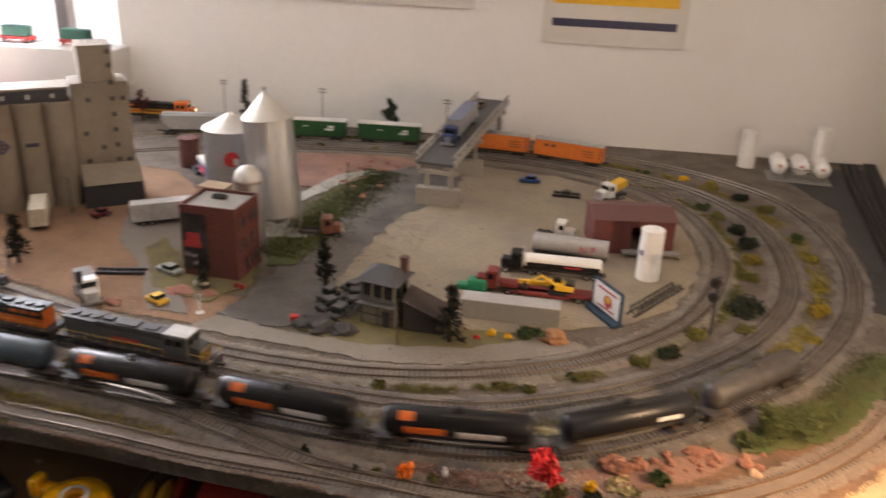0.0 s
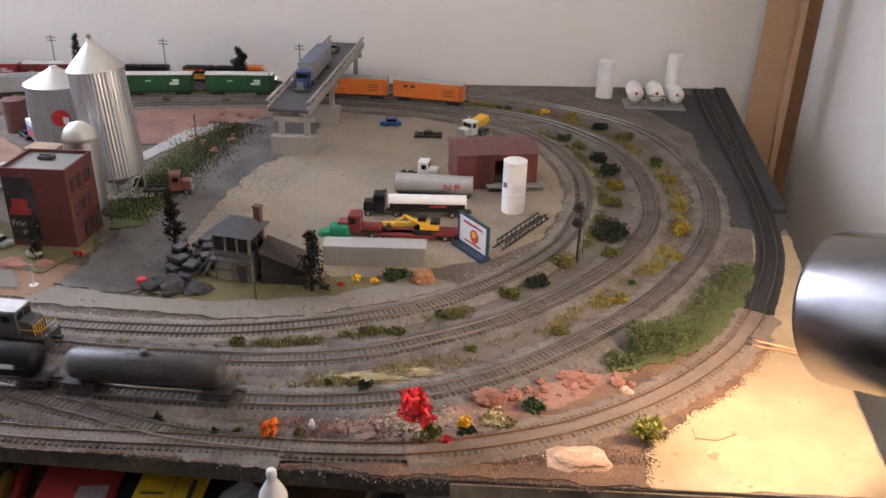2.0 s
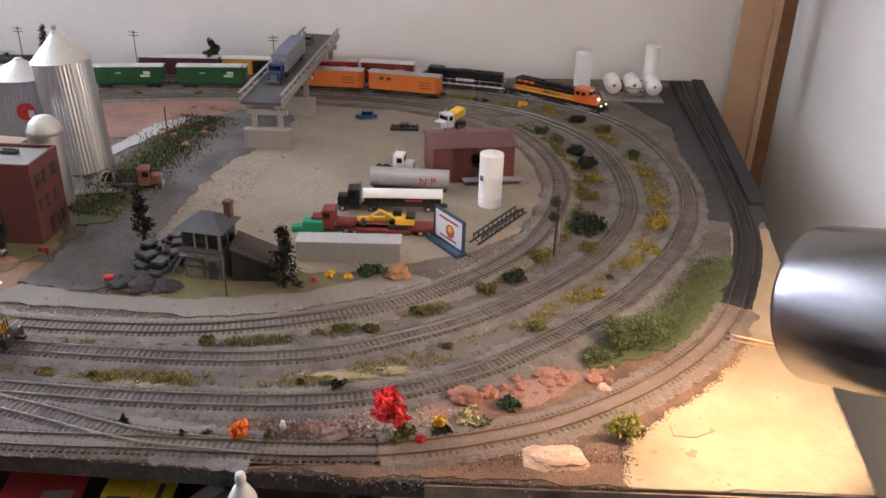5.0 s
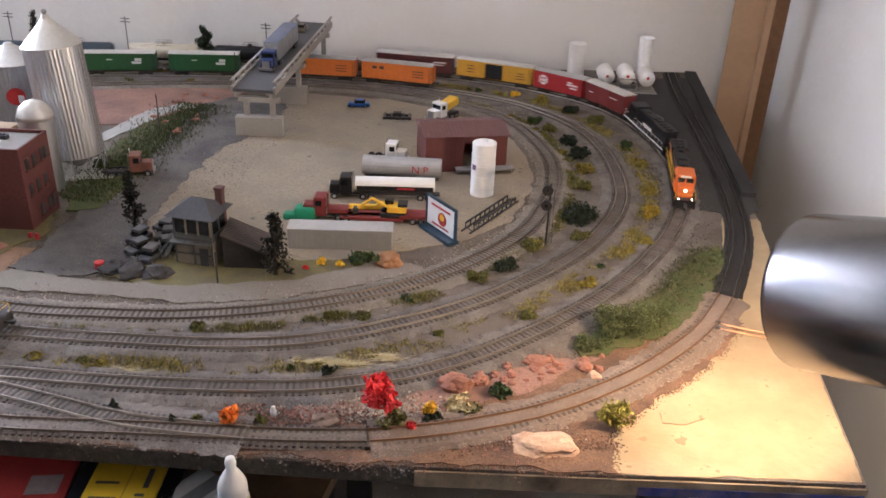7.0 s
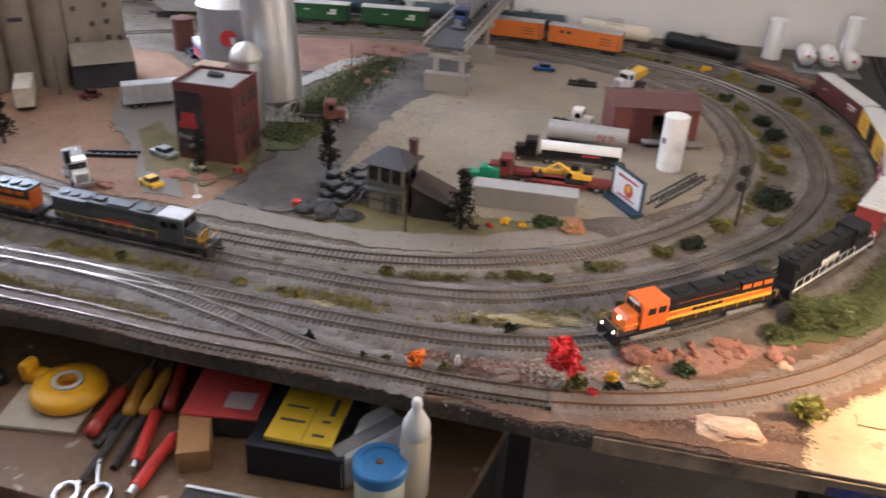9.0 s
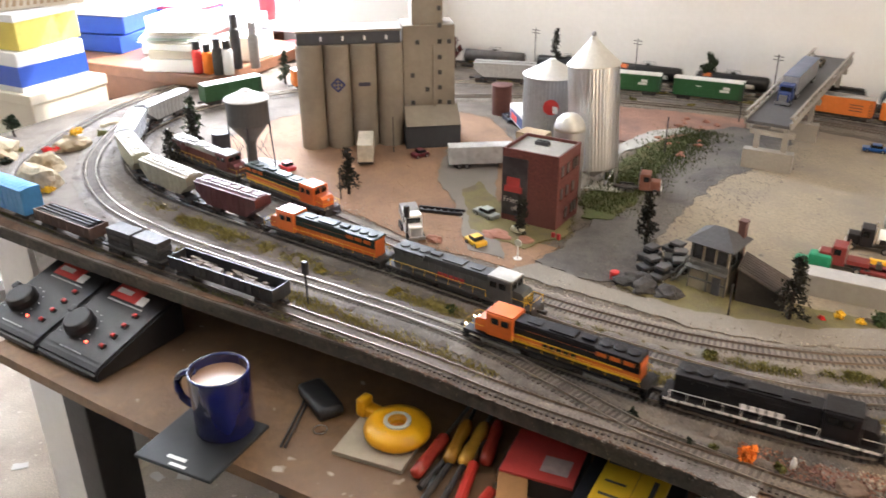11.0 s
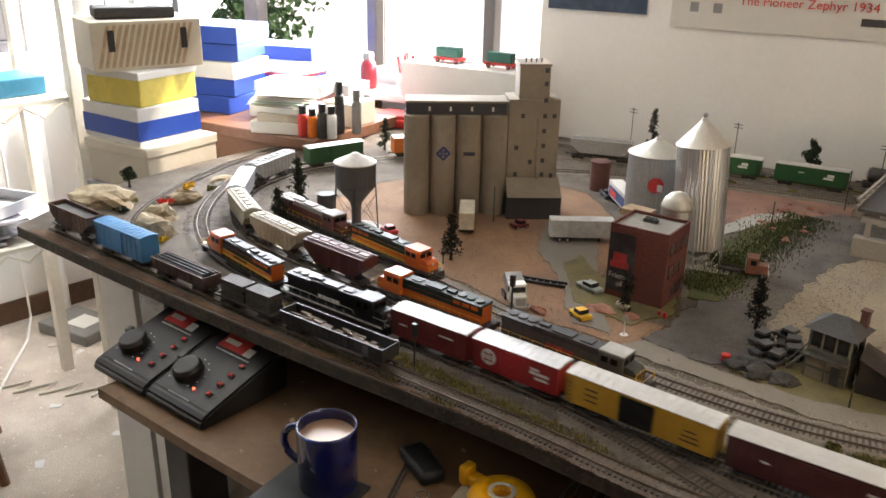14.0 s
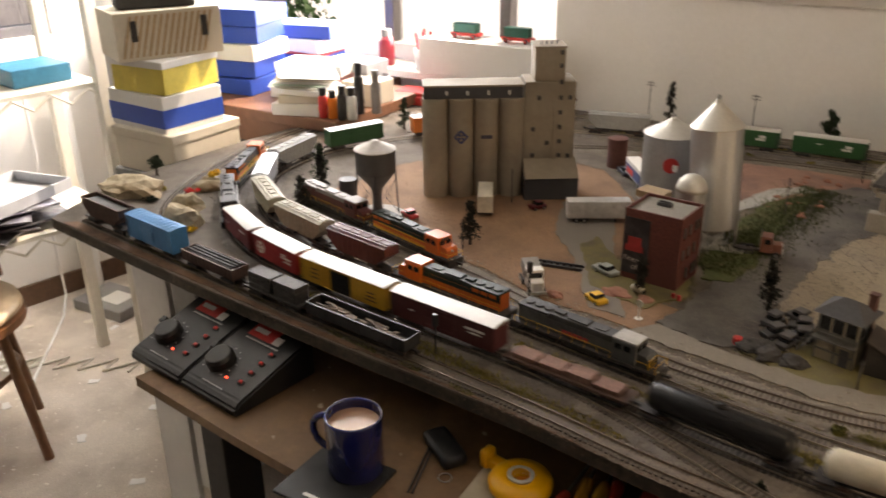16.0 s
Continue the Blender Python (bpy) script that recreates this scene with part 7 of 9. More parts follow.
for i in range(2):
    bx = thing("fuel_pump", pose(-0.583 + i * 0.009, 0.978, T), "tiny red pump beside the brick building", "pump", "pumps")
    part("body", boxes((0, 0, 0, 0.005, 0.004, 0.009), bevel=0.0006), LOGO_RED, bx)
pt = thing("propane_tank", pose(-0.634, 0.960, T + 0.001), "small white lying propane tank", "tank")
part("shell", lathed([(0, -0.012), (0.004, -0.010), (0.0055, -0.007), (0.0055, 0.007), (0.004, 0.010), (0, 0.012)], 14, Matrix.Translation((0, 0, 0.006)) @ Matrix.Rotation(math.pi / 2, 4, "Y")), mat("tank_ivory", (0.55, 0.52, 0.38), 0.5), pt, smooth=True)

# old cars and dark rocks by the signal tower
for i, (x, y, a) in enumerate(((-0.395, 0.985, 30), (-0.425, 0.968, 62), (-0.405, 1.012, 20), (-0.440, 1.0, 75), (-0.418, 1.036, -15), (-0.402, 0.952, 80))):
    c = car(pose(x, y, T, 0, 0, a), mat("old_black", (0.05, 0.05, 0.05), 0.6, scale=100, var=0.3), "rusting black vintage toy car", L=0.034)
    part("canopy", boxes((0.004, 0, 0.0155, 0.018, 0.016, 0.004), bevel=0.001), mat("worn_canopy", (0.085, 0.08, 0.078), 0.6, scale=100, var=0.3), c)
GREYROCK = mat("dark_rock", (0.06, 0.057, 0.056), 0.85, scale=150, var=0.35, bump=0.6, big=30)
REDROCK = mat("red_rock", (0.30, 0.13, 0.085), 0.9, scale=150, var=0.3, bump=0.6, big=30)
TANROCK = mat("tan_rock", (0.48, 0.33, 0.22), 0.9, scale=120, var=0.3, bump=0.7, big=25, stain=(0.36, 0.20, 0.12))
for i, (x, y, r) in enumerate(((-0.435, 0.918, 0.017), (-0.405, 0.912, 0.018), (-0.375, 0.915, 0.017), (-0.42, 0.935, 0.014))):
    rock(x, y, r, "dark grey boulder by the old cars", GREYROCK, 10 + i, 0.6, 1.1, 20 * i)
rd = thing("red_drum", pose(-0.452, 0.916, T), "small red drum by boulders", "drum")
part("drum", lathed([(0.006, 0), (0.0065, 0.005), (0.006, 0.011), (0, 0.0115)], 14), REDP, rd)
rock(-0.098, 1.005, 0.018, "orange-brown rock beside the container", mat("orange_rock", (0.33, 0.16, 0.07), 0.9, scale=150, var=0.3, bump=0.5), 21, 0.7)
rock(0.022, 0.752, 0.014, "round reddish rock in the flower bed", REDROCK, 22, 0.9, 1.3)
rock(0.045, 0.765, 0.010, "reddish rock in the flower bed", REDROCK, 23, 0.8)
rock(0.155, 0.812, 0.009, "reddish rock beside gravel track", REDROCK, 24, 0.8)
rock(0.165, 0.795, 0.008, "pale pink rock beside track", TANROCK, 25, 0.8)
rock(0.105, 0.815, 0.010, "flat reddish rock beside track", REDROCK, 26, 0.4, 1.5, 10)
rock(0.116, 0.674, 0.019, "large flat tan rock slab lying on the soil", TANROCK, 27, 0.36, 1.65, 4)
rock(-0.095, 0.672, 0.011, "brown rock in the gravel", mat("brown_rock", (0.24, 0.16, 0.11), 0.9, scale=150, var=0.3, bump=0.5), 28, 0.6, 1.3)
rock(-0.655, 0.935, 0.016, "flat red rock on turf", REDROCK, 29, 0.3, 1.4)
rock(-0.61, 0.945, 0.012, "flat red rock on turf", REDROCK, 30, 0.3, 1.2)
rock(-0.72, 0.865, 0.010, "red rock beside the white truck", REDROCK, 31, 0.6, 1.4)
for i in range(26):
    f = i / 26
    rock(0.055 + 0.11 * f + rng.uniform(-.02, .02), 0.772 + 0.055 * f + rng.uniform(-.016, .016), rng.uniform(0.003, 0.006), "small crumbled red rock", REDROCK, 40 + i, 0.8)
for i in range(16):
    rock(rng.uniform(-0.66, -0.56), rng.uniform(1.42, 1.66), rng.uniform(0.004, 0.009), "reddish stone on the bank", REDROCK, 70 + i, 0.6)

# trees
DARKLEAF = mat("dark_leaf", (0.020, 0.020, 0.014), 0.95, scale=300, var=0.4, bump=0, island=0.4)
PINE = mat("pine_leaf", (0.022, 0.040, 0.016), 0.95, scale=300, var=0.4, bump=0, island=0.4)
tree(pose(-0.463, 1.036, T), 0.085, 0.018, "dark sparse model tree beside the road", "conifer", 1, DARKLEAF)
tree(pose(-0.232, 0.945, T), 0.092, 0.022, "dark ragged model tree by the shed", "conifer", 2, DARKLEAF, 1100)
tree(pose(-0.945, 0.925, T), 0.085, 0.020, "dark slender model tree on the dirt yard", "conifer", 3, DARKLEAF, 900)
tree(pose(-1.289, 0.828, T), 0.075, 0.020, "dark conifer by the yard track", "conifer", 4, DARKLEAF, 900)
tree(pose(-1.405, 0.965, T), 0.085, 0.022, "dark conifer between the curves", "conifer", 5, PINE, 900)
tree(pose(-1.36, 0.93, T), 0.075, 0.018, "dark conifer between the curves", "conifer", 15, DARKLEAF, 800)
tree(pose(-0.630, 0.965, T), 0.060, 0.014, "thin dark model tree before the brick building", "conifer", 6, DARKLEAF, 500)
tree(pose(-0.700, 1.885, T), 0.098, 0.024, "round dark green model tree by the wall", "leafy", 7, PINE, 1200)
tree(pose(-1.06, 1.80, T), 0.125, 0.018, "tall dark conifer by the wall", "conifer", 8, DARKLEAF, 900)
tree(pose(-1.31, 1.72, T), 0.09, 0.018, "dark red model tree by window", "leafy", 9, mat("red_leaf", (0.10, 0.02, 0.018), 0.9, bump=0, island=0.4), 500)
tree(pose(-1.47, 1.50, T), 0.105, 0.022, "green conifer by the window", "conifer", 10, PINE, 1000)
tree(pose(-1.56, 1.36, T), 0.085, 0.018, "dark green model tree by window", "conifer", 11, PINE, 800)
tree(pose(-1.70, 0.75, T), 0.045, 0.02, "dark green shrub tree on the hillside", "leafy", 12, PINE, 500)

# bushes and flowers
RED_F = mat("red_flower", (0.72, 0.035, 0.035), 0.8, bump=0, var=0.15, island=0.2)
ORG_F = mat("orange_flower", (0.80, 0.20, 0.015), 0.8, bump=0, var=0.15, island=0.2)
YEL_F = mat("yellow_flower", (0.80, 0.48, 0.02), 0.8, bump=0, var=0.15, island=0.2)
OLV = mat("olive_bush", (0.13, 0.125, 0.03), 0.95, bump=0, var=0.3, island=0.4)
YLV = mat("yellow_green_bush", (0.24, 0.19, 0.03), 0.95, bump=0, var=0.3, island=0.4)
GRN = mat("green_bush", (0.045, 0.075, 0.02), 0.95, bump=0, var=0.3, island=0.4)
DKG = mat("dark_green_bush", (0.018, 0.028, 0.014), 0.95, bump=0, var=0.3, island=0.4)
MOSS = mat("moss_bush", (0.085, 0.10, 0.032), 0.95, bump=0, var=0.3, island=0.25)
STRAW = mat("straw", (0.55, 0.45, 0.24), 0.9, bump=0, var=0.2, island=0.25)
bush(-0.040, 0.690, 0.021, 0.034, RED_F, "bright red flowering bush", 1, 420, 0.0034, 0.014)
bush(-0.030, 0.678, 0.014, 0.020, OLV, "olive undergrowth below the red bush", 2, 200)
bush(-0.184, 0.655, 0.0105, 0.018, ORG_F, "bright orange flowering bush", 3, 260, 0.0024)
bush(-0.012, 0.676, 0.005, 0.009, RED_F, "tiny red flowers in gravel", 4, 90, 0.0018)
bush(0.003, 0.700, 0.007, 0.012, YEL_F, "orange-yellow flowers in gravel bed", 5, 140, 0.002, 0.004)
bush(0.006, 0.692, 0.010, 0.010, DKG, "dark leaves under the flowers", 6, 120)
bush(0.030, 0.722, 0.016, 0.012, STRAW, "dry straw tuft among pebbles", 7, 160, 0.003)
bush(0.070, 0.748, 0.013, 0.013, GRN, "green bush among red rocks", 8, 240)
bush(0.045, 0.715, 0.014, 0.008, OLV, "low olive plants with yellow flowers", 9, 140)
bush(0.180, 0.720, 0.017, 0.028, mat("lime_bush", (0.30, 0.27, 0.05), 0.95, bump=0, var=0.3, island=0.35), "yellow-green bush on the plywood corner", 10, 420, 0.0026)
bush(0.200, 0.888, 0.034, 0.038, MOSS, "mossy green bush inside the outer curve", 11, 5200, 0.0012, sx=1.2, clump=22)
bush(0.165, 0.850, 0.022, 0.014, MOSS, "low mossy green turf bush", 12, 1500, 0.0013)
bush(0.232, 0.920, 0.024, 0.018, MOSS, "low mossy green turf bush", 13, 1500, 0.0013)
bush(-0.130, 0.998, 0.022, 0.016, GRN, "low green bush beside the container", 14, 380)
bush(-0.185, 0.985, 0.007, 0.010, YEL_F, "small orange-yellow flowers by container", 15, 90)
bush(-0.158, 0.985, 0.006, 0.008, YEL_F, "small yellow flowers by container", 16, 80)
bush(-0.20, 0.968, 0.004, 0.006, RED_F, "tiny red flowers in gravel", 17, 50)
bush(-0.11, 0.748, 0.011, 0.010, DKG, "small dark green bush between the tracks", 18, 130)
bush(0.262, 1.235, 0.016, 0.020, mat("mustard_bush", (0.33, 0.23, 0.02), 0.95, bump=0, var=0.3, island=0.35), "mustard-yellow bush between the tracks", 19, 380, 0.0024, sx=1.0)
for i, (x, y, r, l) in enumerate(((0.152, 1.20, 0.027, DKG), (0.155, 1.135, 0.015, OLV), (0.160, 1.33, 0.015, OLV), (0.165, 1.40, 0.018, YLV), (0.155, 1.47, 0.022, DKG), (0.135, 1.54, 0.018, DKG), (0.10, 1.60, 0.016, OLV), (0.07, 1.65, 0.015, GRN),
                                  (0.085, 1.09, 0.016, OLV), (0.055, 1.02, 0.016, DKG), (0.02, 0.985, 0.014, OLV), (0.245, 1.14, 0.012, YLV), (0.265, 1.33, 0.013, YLV), (0.262, 1.45, 0.014, YLV), (0.245, 1.55, 0.014, GRN), (0.19, 1.68, 0.018, OLV),
                                  (0.14, 1.74, 0.018, DKG), (0.08, 1.80, 0.016, YLV), (0.02, 1.83, 0.012, YEL_F), (-0.10, 0.865, 0.010, OLV), (-0.28, 0.805, 0.009, OLV), (0.09, 0.90, 0.011, OLV), (0.16, 1.0, 0.012, YLV))):
    bush(x, y, r, r * 0.9, l, "low scrub bush between the curved tracks", 30 + i, int(220 + 230 * (r / 0.013) ** 2), 0.0020, clump=int(7 + r * 300))
for i, (x, y) in enumerate(((-0.235, 0.645), (-0.215, 0.650), (-0.30, 0.655), (-0.155, 0.66))):
    bush(x, y, 0.006, 0.008, (DKG, OLV, DKG, OLV)[i], "tiny scrub by the siding", 60 + i, 60)

rng = random.Random(5)
for lane, offset, count in ((PATHS["inner"], 0.043, 34), (PATHS["yard"], 0.027, 24), (PATHS["loop"], 0.034, 10)):
    for i in range(count):
        k = rng.randrange(len(lane))
        d, s_ = sides(lane, k, False)
        p = lane[k] + s_ * (offset if lane is PATHS["inner"] else -offset) + s_ * rng.uniform(-0.006, 0.006)
        if -0.85 < p.x < 0.34 and (p.y < 1.85) and not (-0.6 < p.x < -0.22 and 0.86 < p.y):
            r = rng.uniform(0.005, 0.011)
            bush(p.x, p.y, r, r * 0.75, (YLV, YLV, OLV, GRN)[i % 4], "small dry scrub clump between the tracks", 120 + i, 110, 0.0016)

# tufts, stones and scatter between the tracks
GRASS_Y = mat("dry_grass", (0.29, 0.24, 0.065), 0.95, bump=0, var=0.3, island=0.4)
GRASS_G = mat("fresh_grass", (0.06, 0.078, 0.02), 0.95, bump=0, var=0.3, island=0.4)
rng = random.Random(11)


def along(line, lo, hi, off0, off1, n, h, w, lean=0.6, clumpy=0.5):
    """Patchy blades along a line: dense in the middle of a clump, sparse towards its rim."""
    items = []
    m = len(line)
    for i in range(n):
        k = rng.randrange(m)
        d, s_ = sides(line, k, True)
        p = line[k] + s_ * (rng.gauss((off0 + off1) / 2, abs(off1 - off0) * 0.36))
        v = noise.noise(Vector((p.x * 19, p.y * 19, 3.3))) * 0.75 + noise.noise(Vector((p.x * 70, p.y * 70, 8.1))) * 0.45
        g = (v - clumpy + 0.55) * 1.6
        if lo[0] < p.x < hi[0] and lo[1] < p.y < hi[1] and rng.random() < g:
            items.append(blade_item(p.x, p.y, T + 0.0006, h * rng.uniform(0.25, 1.1) * min(1.0, 0.45 + g), w, rng, lean))
    return items


inner, loop, yard = PATHS["inner"], PATHS["loop"], PATHS["yard"]
stuff("grass_strip", along(inner, (-1.2, 0.6), (0.4, 1.95), 0.030, 0.056, 110000, 0.0052, 0.0008, lean=1.0, clumpy=0.36), GRASS_Y, "yellow dry grass between the loop tracks", "grass")
stuff("grass_strip_b", along(yard, (-0.6, 0.7), (0.4, 1.75), -0.038, -0.020, 110000, 0.0052, 0.0008, lean=1.0, clumpy=0.36), mat("olive_grass", (0.17, 0.155, 0.045), 0.95, bump=0, var=0.3, island=0.4), "olive grass between the inner tracks", "grass")
stuff("verge_grass", [blade_item(x, y, T + 0.002, rng.uniform(0.003, 0.007), 0.0009, rng) for x, y in ((rng.gauss(-0.592, 0.028) + (y_ - 1.35) * -0.02, y_) for y_ in [rng.uniform(1.10, 1.60) for _ in range(7000)])], GRASS_G, "green grass on the verge", "grass")
stuff("corner_grass", [blade_item(0.225 + f * 0.105 + rng.gauss(0, 0.012), 0.90 + f * 0.22 + rng.gauss(0, 0.014), T + 0.002, rng.uniform(0.001, 0.0032), 0.0009, rng) for f in [rng.random() for _ in range(9000)]], mat("corner_green", (0.075, 0.088, 0.03), 0.95, bump=0, var=0.3, island=0.3), "fresh green grass inside the outer curve", "grass")
stuff("front_grass", [blade_item(rng.uniform(-1.0, -0.45), 0.622 + rng.gauss(0, 0.008), T + 0.001, rng.uniform(0.003, 0.006), 0.0009, rng) for _ in range(3500)], GRASS_Y, "dry grass along the front siding", "grass")
tuft = []
for cx, cy, n, L in ((-0.128, 0.765, 190, 0.030), (-0.105, 0.770, 120, 0.026), (-0.070, 0.788, 130, 0.022), (-0.325, 0.716, 60, 0.024)):
    for i in range(n):
        a = rng.gauss(0.25, 0.35)
        x, y = cx + rng.gauss(0, 0.012), cy + rng.gauss(0, 0.003)
        l = L * rng.uniform(0.5, 1.1)
        tuft.append(([(x, y - 0.0005, T + 0.001), (x, y + 0.0005, T + 0.001), (x + l * math.cos(a), y + l * math.sin(a) * 0.5, T + 0.006 * rng.uniform(0.4, 1.3))], [(0, 1, 2)]))
stuff("straw_tufts", tuft, STRAW, "combed dry straw tufts beside the track", "grass")


def stones(n, where, r0, r1, material_, name, label):
    items = []
    for _ in range(n):
        x, y, z = where()
        items.append(stone_item(x, y, T + z, rng.uniform(r0, r1), rng))
    return stuff(name, items, material_, label, "gravel")


PALE_STONE = mat("pale_stone", (0.36, 0.31, 0.25), 0.9, bump=0, var=0.2, island=0.35)
GREY_STONE = mat("grey_stone", (0.17, 0.145, 0.125), 0.9, bump=0, var=0.2, island=0.45)
BROWN_STONE = mat("brown_stone", (0.15, 0.085, 0.055), 0.9, bump=0, var=0.2, island=0.5)


def beside(line, off, spread):
    def f():
        k = rng.randrange(len(line))
        d, s_ = sides(line, k, True)
        p = line[k] + s_ * (rng.choice((-1, 1)) * off + rng.gauss(0, spread))
        return p.x, p.y, 0.0012
    return f


stones(14000, beside(loop, 0.016, 0.011), 0.0007, 0.0016, GREY_STONE, "ballast_stones", "loose grey ballast stones along the main loop")
stones(9000, beside(inner, 0.016, 0.010), 0.0007, 0.0015, GREY_STONE, "ballast_stones_inner", "loose grey ballast stones along the inner loop")
stones(6000, lambda: ((lambda k: (yard[k].x + rng.gauss(0, 0.02), yard[k].y + rng.gauss(0.012, 0.02), 0.0022))(rng.randrange(int(len(yard) * 0.65)))), 0.0007, 0.0017, PALE_STONE, "pale_ballast_stones", "pale gravel along the yard track")
stones(1500, lambda: (rng.gauss(-0.01, 0.06), 0.695 + rng.gauss(0, 0.014), 0.001), 0.0009, 0.0022, PALE_STONE, "bed_gravel", "pale pebbles in the flower bed")
stones(1600, lambda: (rng.uniform(-0.20, 0.13), 0.672 + rng.gauss(0, 0.016), 0.001), 0.0008, 0.002, mat("red_gravel", (0.27, 0.13, 0.09), 0.9, bump=0, var=0.2, island=0.5), "red_gravel", "reddish gravel in the flower bed")
stones(5000, lambda: ((lambda f: (-0.15 + f * 0.33 + rng.gauss(0, 0.006), 0.640 + 0.045 * f + abs(rng.gauss(0, 0.012)) - 0.006, 0.001))(rng.random())), 0.0006, 0.0015, BROWN_STONE, "soil_crumbs", "brown soil crumbs along the board's edge")
stones(2500, lambda: (rng.uniform(-0.55, 0.0), 0.63 + rng.gauss(0, 0.010), 0.0008), 0.0006, 0.0014, GREY_STONE, "edge_gravel", "fine gravel by the front siding")
stones(2600, lambda: (rng.uniform(-0.5, -0.38), rng.uniform(0.9, 1.6), 0.0016), 0.0005, 0.0012, GREY_STONE, "road_gravel", "fine gravel on the dark road")
stones(2500, lambda: (rng.uniform(-1.3, -0.6), rng.uniform(0.87, 1.3), 0.001), 0.0005, 0.0013, mat("dirt_crumb", (0.26, 0.15, 0.09), 0.9, bump=0, island=0.4), "dirt_crumbs", "crumbs on the dirt yard")
stones(1400, lambda: (0.30 + rng.gauss(0, 0.018), rng.uniform(1.05, 1.45), 0.001), 0.0006, 0.0016, mat("dark_crumb", (0.07, 0.065, 0.06), 0.9, bump=0, island=0.5), "cinder_crumbs", "dark cinders beside the outer track")
stones(3500, lambda: ((lambda x: (x, 0.566 + 0.068 * (x + 0.8) + abs(rng.gauss(0, 0.010)), 0.0008))(rng.uniform(-1.5, -0.15))), 0.0006, 0.0015, BROWN_STONE, "edge_crumbs", "brown crumbs along the front edge")
stones(500, lambda: ((lambda x: (x, 0.564 + 0.068 * (x + 0.8) + abs(rng.gauss(0, 0.010)), 0.0008))(rng.uniform(-1.5, -0.15))), 0.0006, 0.0013, PALE_STONE, "edge_chips", "pale chips along the front edge")
stuff("edge_grass", [blade_item(x, 0.566 + 0.068 * (x + 0.8) + abs(rng.gauss(0, 0.006)), T + 0.001, rng.uniform(0.003, 0.007), 0.0009, rng) for x in [rng.uniform(-1.45, -0.5) for _ in range(3000)] if noise.noise(Vector((x * 14, 1.7, 0.3))) > 0.0], mat("olive_grass", (0.17, 0.155, 0.045)), "sparse olive grass along the front edge", "grass")
wf = thing("white_figure", pose(-0.146, 0.672, T), "tiny white plastic figurine", "figurine")
part("body", lathed([(0.0032, 0), (0.0028, 0.004), (0.0034, 0.007), (0.0018, 0.0095), (0.0022, 0.0115), (0, 0.0135)], 10), WHITE, wf, smooth=True)
crack = thing("torn_paper", pose(0.248, 0.742, T + 0.0008, 0, 0, 20), "torn flap of paper on the plywood", "paper")
part("flap", prism(bmesh.new(), ragged([(-0.022, -0.006), (0.0, -0.012), (0.024, -0.006), (0.020, 0.008), (-0.018, 0.010)], 0.0015, 0.006, 3), 0, 0.0012), PLY, crack)
fork = thing("copper_wire", pose(0.315, 0.925, T + 0.001, 0, 0, -10), "forked copper wire with a dark connector", "wire")
part("wire", rods([((0, 0.006, 0.002), (0.075, 0.003, 0.002)), ((0, -0.006, 0.002), (0.075, -0.006, 0.002))], 0.0011), mat("copper", (0.45, 0.22, 0.12), 0.35, 0.8, scale=100), fork)
part("connector", boxes((-0.003, 0.006, -0.001, 0.006, 0.005, 0.006), (-0.003, -0.006, -0.001, 0.006, 0.005, 0.006), bevel=0.0006), DARK, fork)

# little hill in the left curve
HILL = mat("hill_plaster", (0.42, 0.35, 0.24), 0.9, scale=120, var=0.25, bump=0.6, big=20, stain=(0.30, 0.22, 0.13))
for x, y, r, f, sx, rz, sd in ((-1.385, 0.645, 0.042, 1.05, 1.25, 30, 3), (-1.455, 0.70, 0.035, 0.95, 1.2, 50, 4), (-1.525, 0.79, 0.032, 0.8, 1.5, 65, 5), (-1.60, 0.93, 0.02, 0.5, 2.0, 70, 6)):
    rock(x - 0.012, y - 0.012, r * 0.72, "pale plaster hillside with painted rock faces", HILL, sd, f * 1.1, sx, rz, name="hill")
rock(-1.64, 0.66, 0.045, "tan plaster hill beyond the siding", HILL, 8, 0.6, 1.5, 20, name="hill")
for i, (x, y, l) in enumerate(((-1.47, 0.70, RED_F), (-1.535, 0.79, YEL_F), (-1.36, 0.628, YEL_F), (-1.565, 0.86, OLV), (-1.25, 0.80, OLV), (-1.24, 0.81, YLV), (-1.56, 0.66, DKG), (-1.60, 0.70, YLV))):
    bush(x, y, 0.014, 0.012, l, "autumn-coloured scrub on the hillside", 80 + i, 160, z=0.026 if i in (0, 1) else 0.0)


# ---- desk under the layout ----
DZ = 0.85
SMALL = Matrix.Scale(0.87, 4)
dk = thing("work_desk", Matrix(), "worn wooden work desk under the layout", "desk")
bm = prism(bmesh.new(), [(-1.139, 0.387), (-0.91, 0.404), (-0.806, 0.414), (-0.63, 0.439), (-0.541, 0.450), (-0.44, 0.457), (-0.12, 0.485), (-0.08, 0.90), (-1.12, 0.90)], DZ - 0.016, DZ)
part("desktop", bm, DESKWOOD, dk)
for x, y in ((-1.005, 0.455), (-0.15, 0.82), (-1.05, 0.84)):
    part("leg", boxes((x, y, 0, 0.06, 0.06, DZ - 0.016), bevel=0.003), mat("dark_post", (0.035, 0.03, 0.028)), dk)
part("back_panel", boxes((-0.60, 0.905, 0.0, 1.0, 0.012, T - 0.035)), mat("dark_panel", (0.03, 0.026, 0.022), 0.8, scale=30, var=0.3), dk)
cabinet_side = single("white_board", boxes((-1.595, 0.648, 0, 0.146, 0.012, 0.83), bevel=0.002), mat("white_board", (0.72, 0.70, 0.67), 0.6, scale=60, var=0.05), pose(0, 0, 0, 0, 0, 0), "white board panel standing under the layout", "panel")


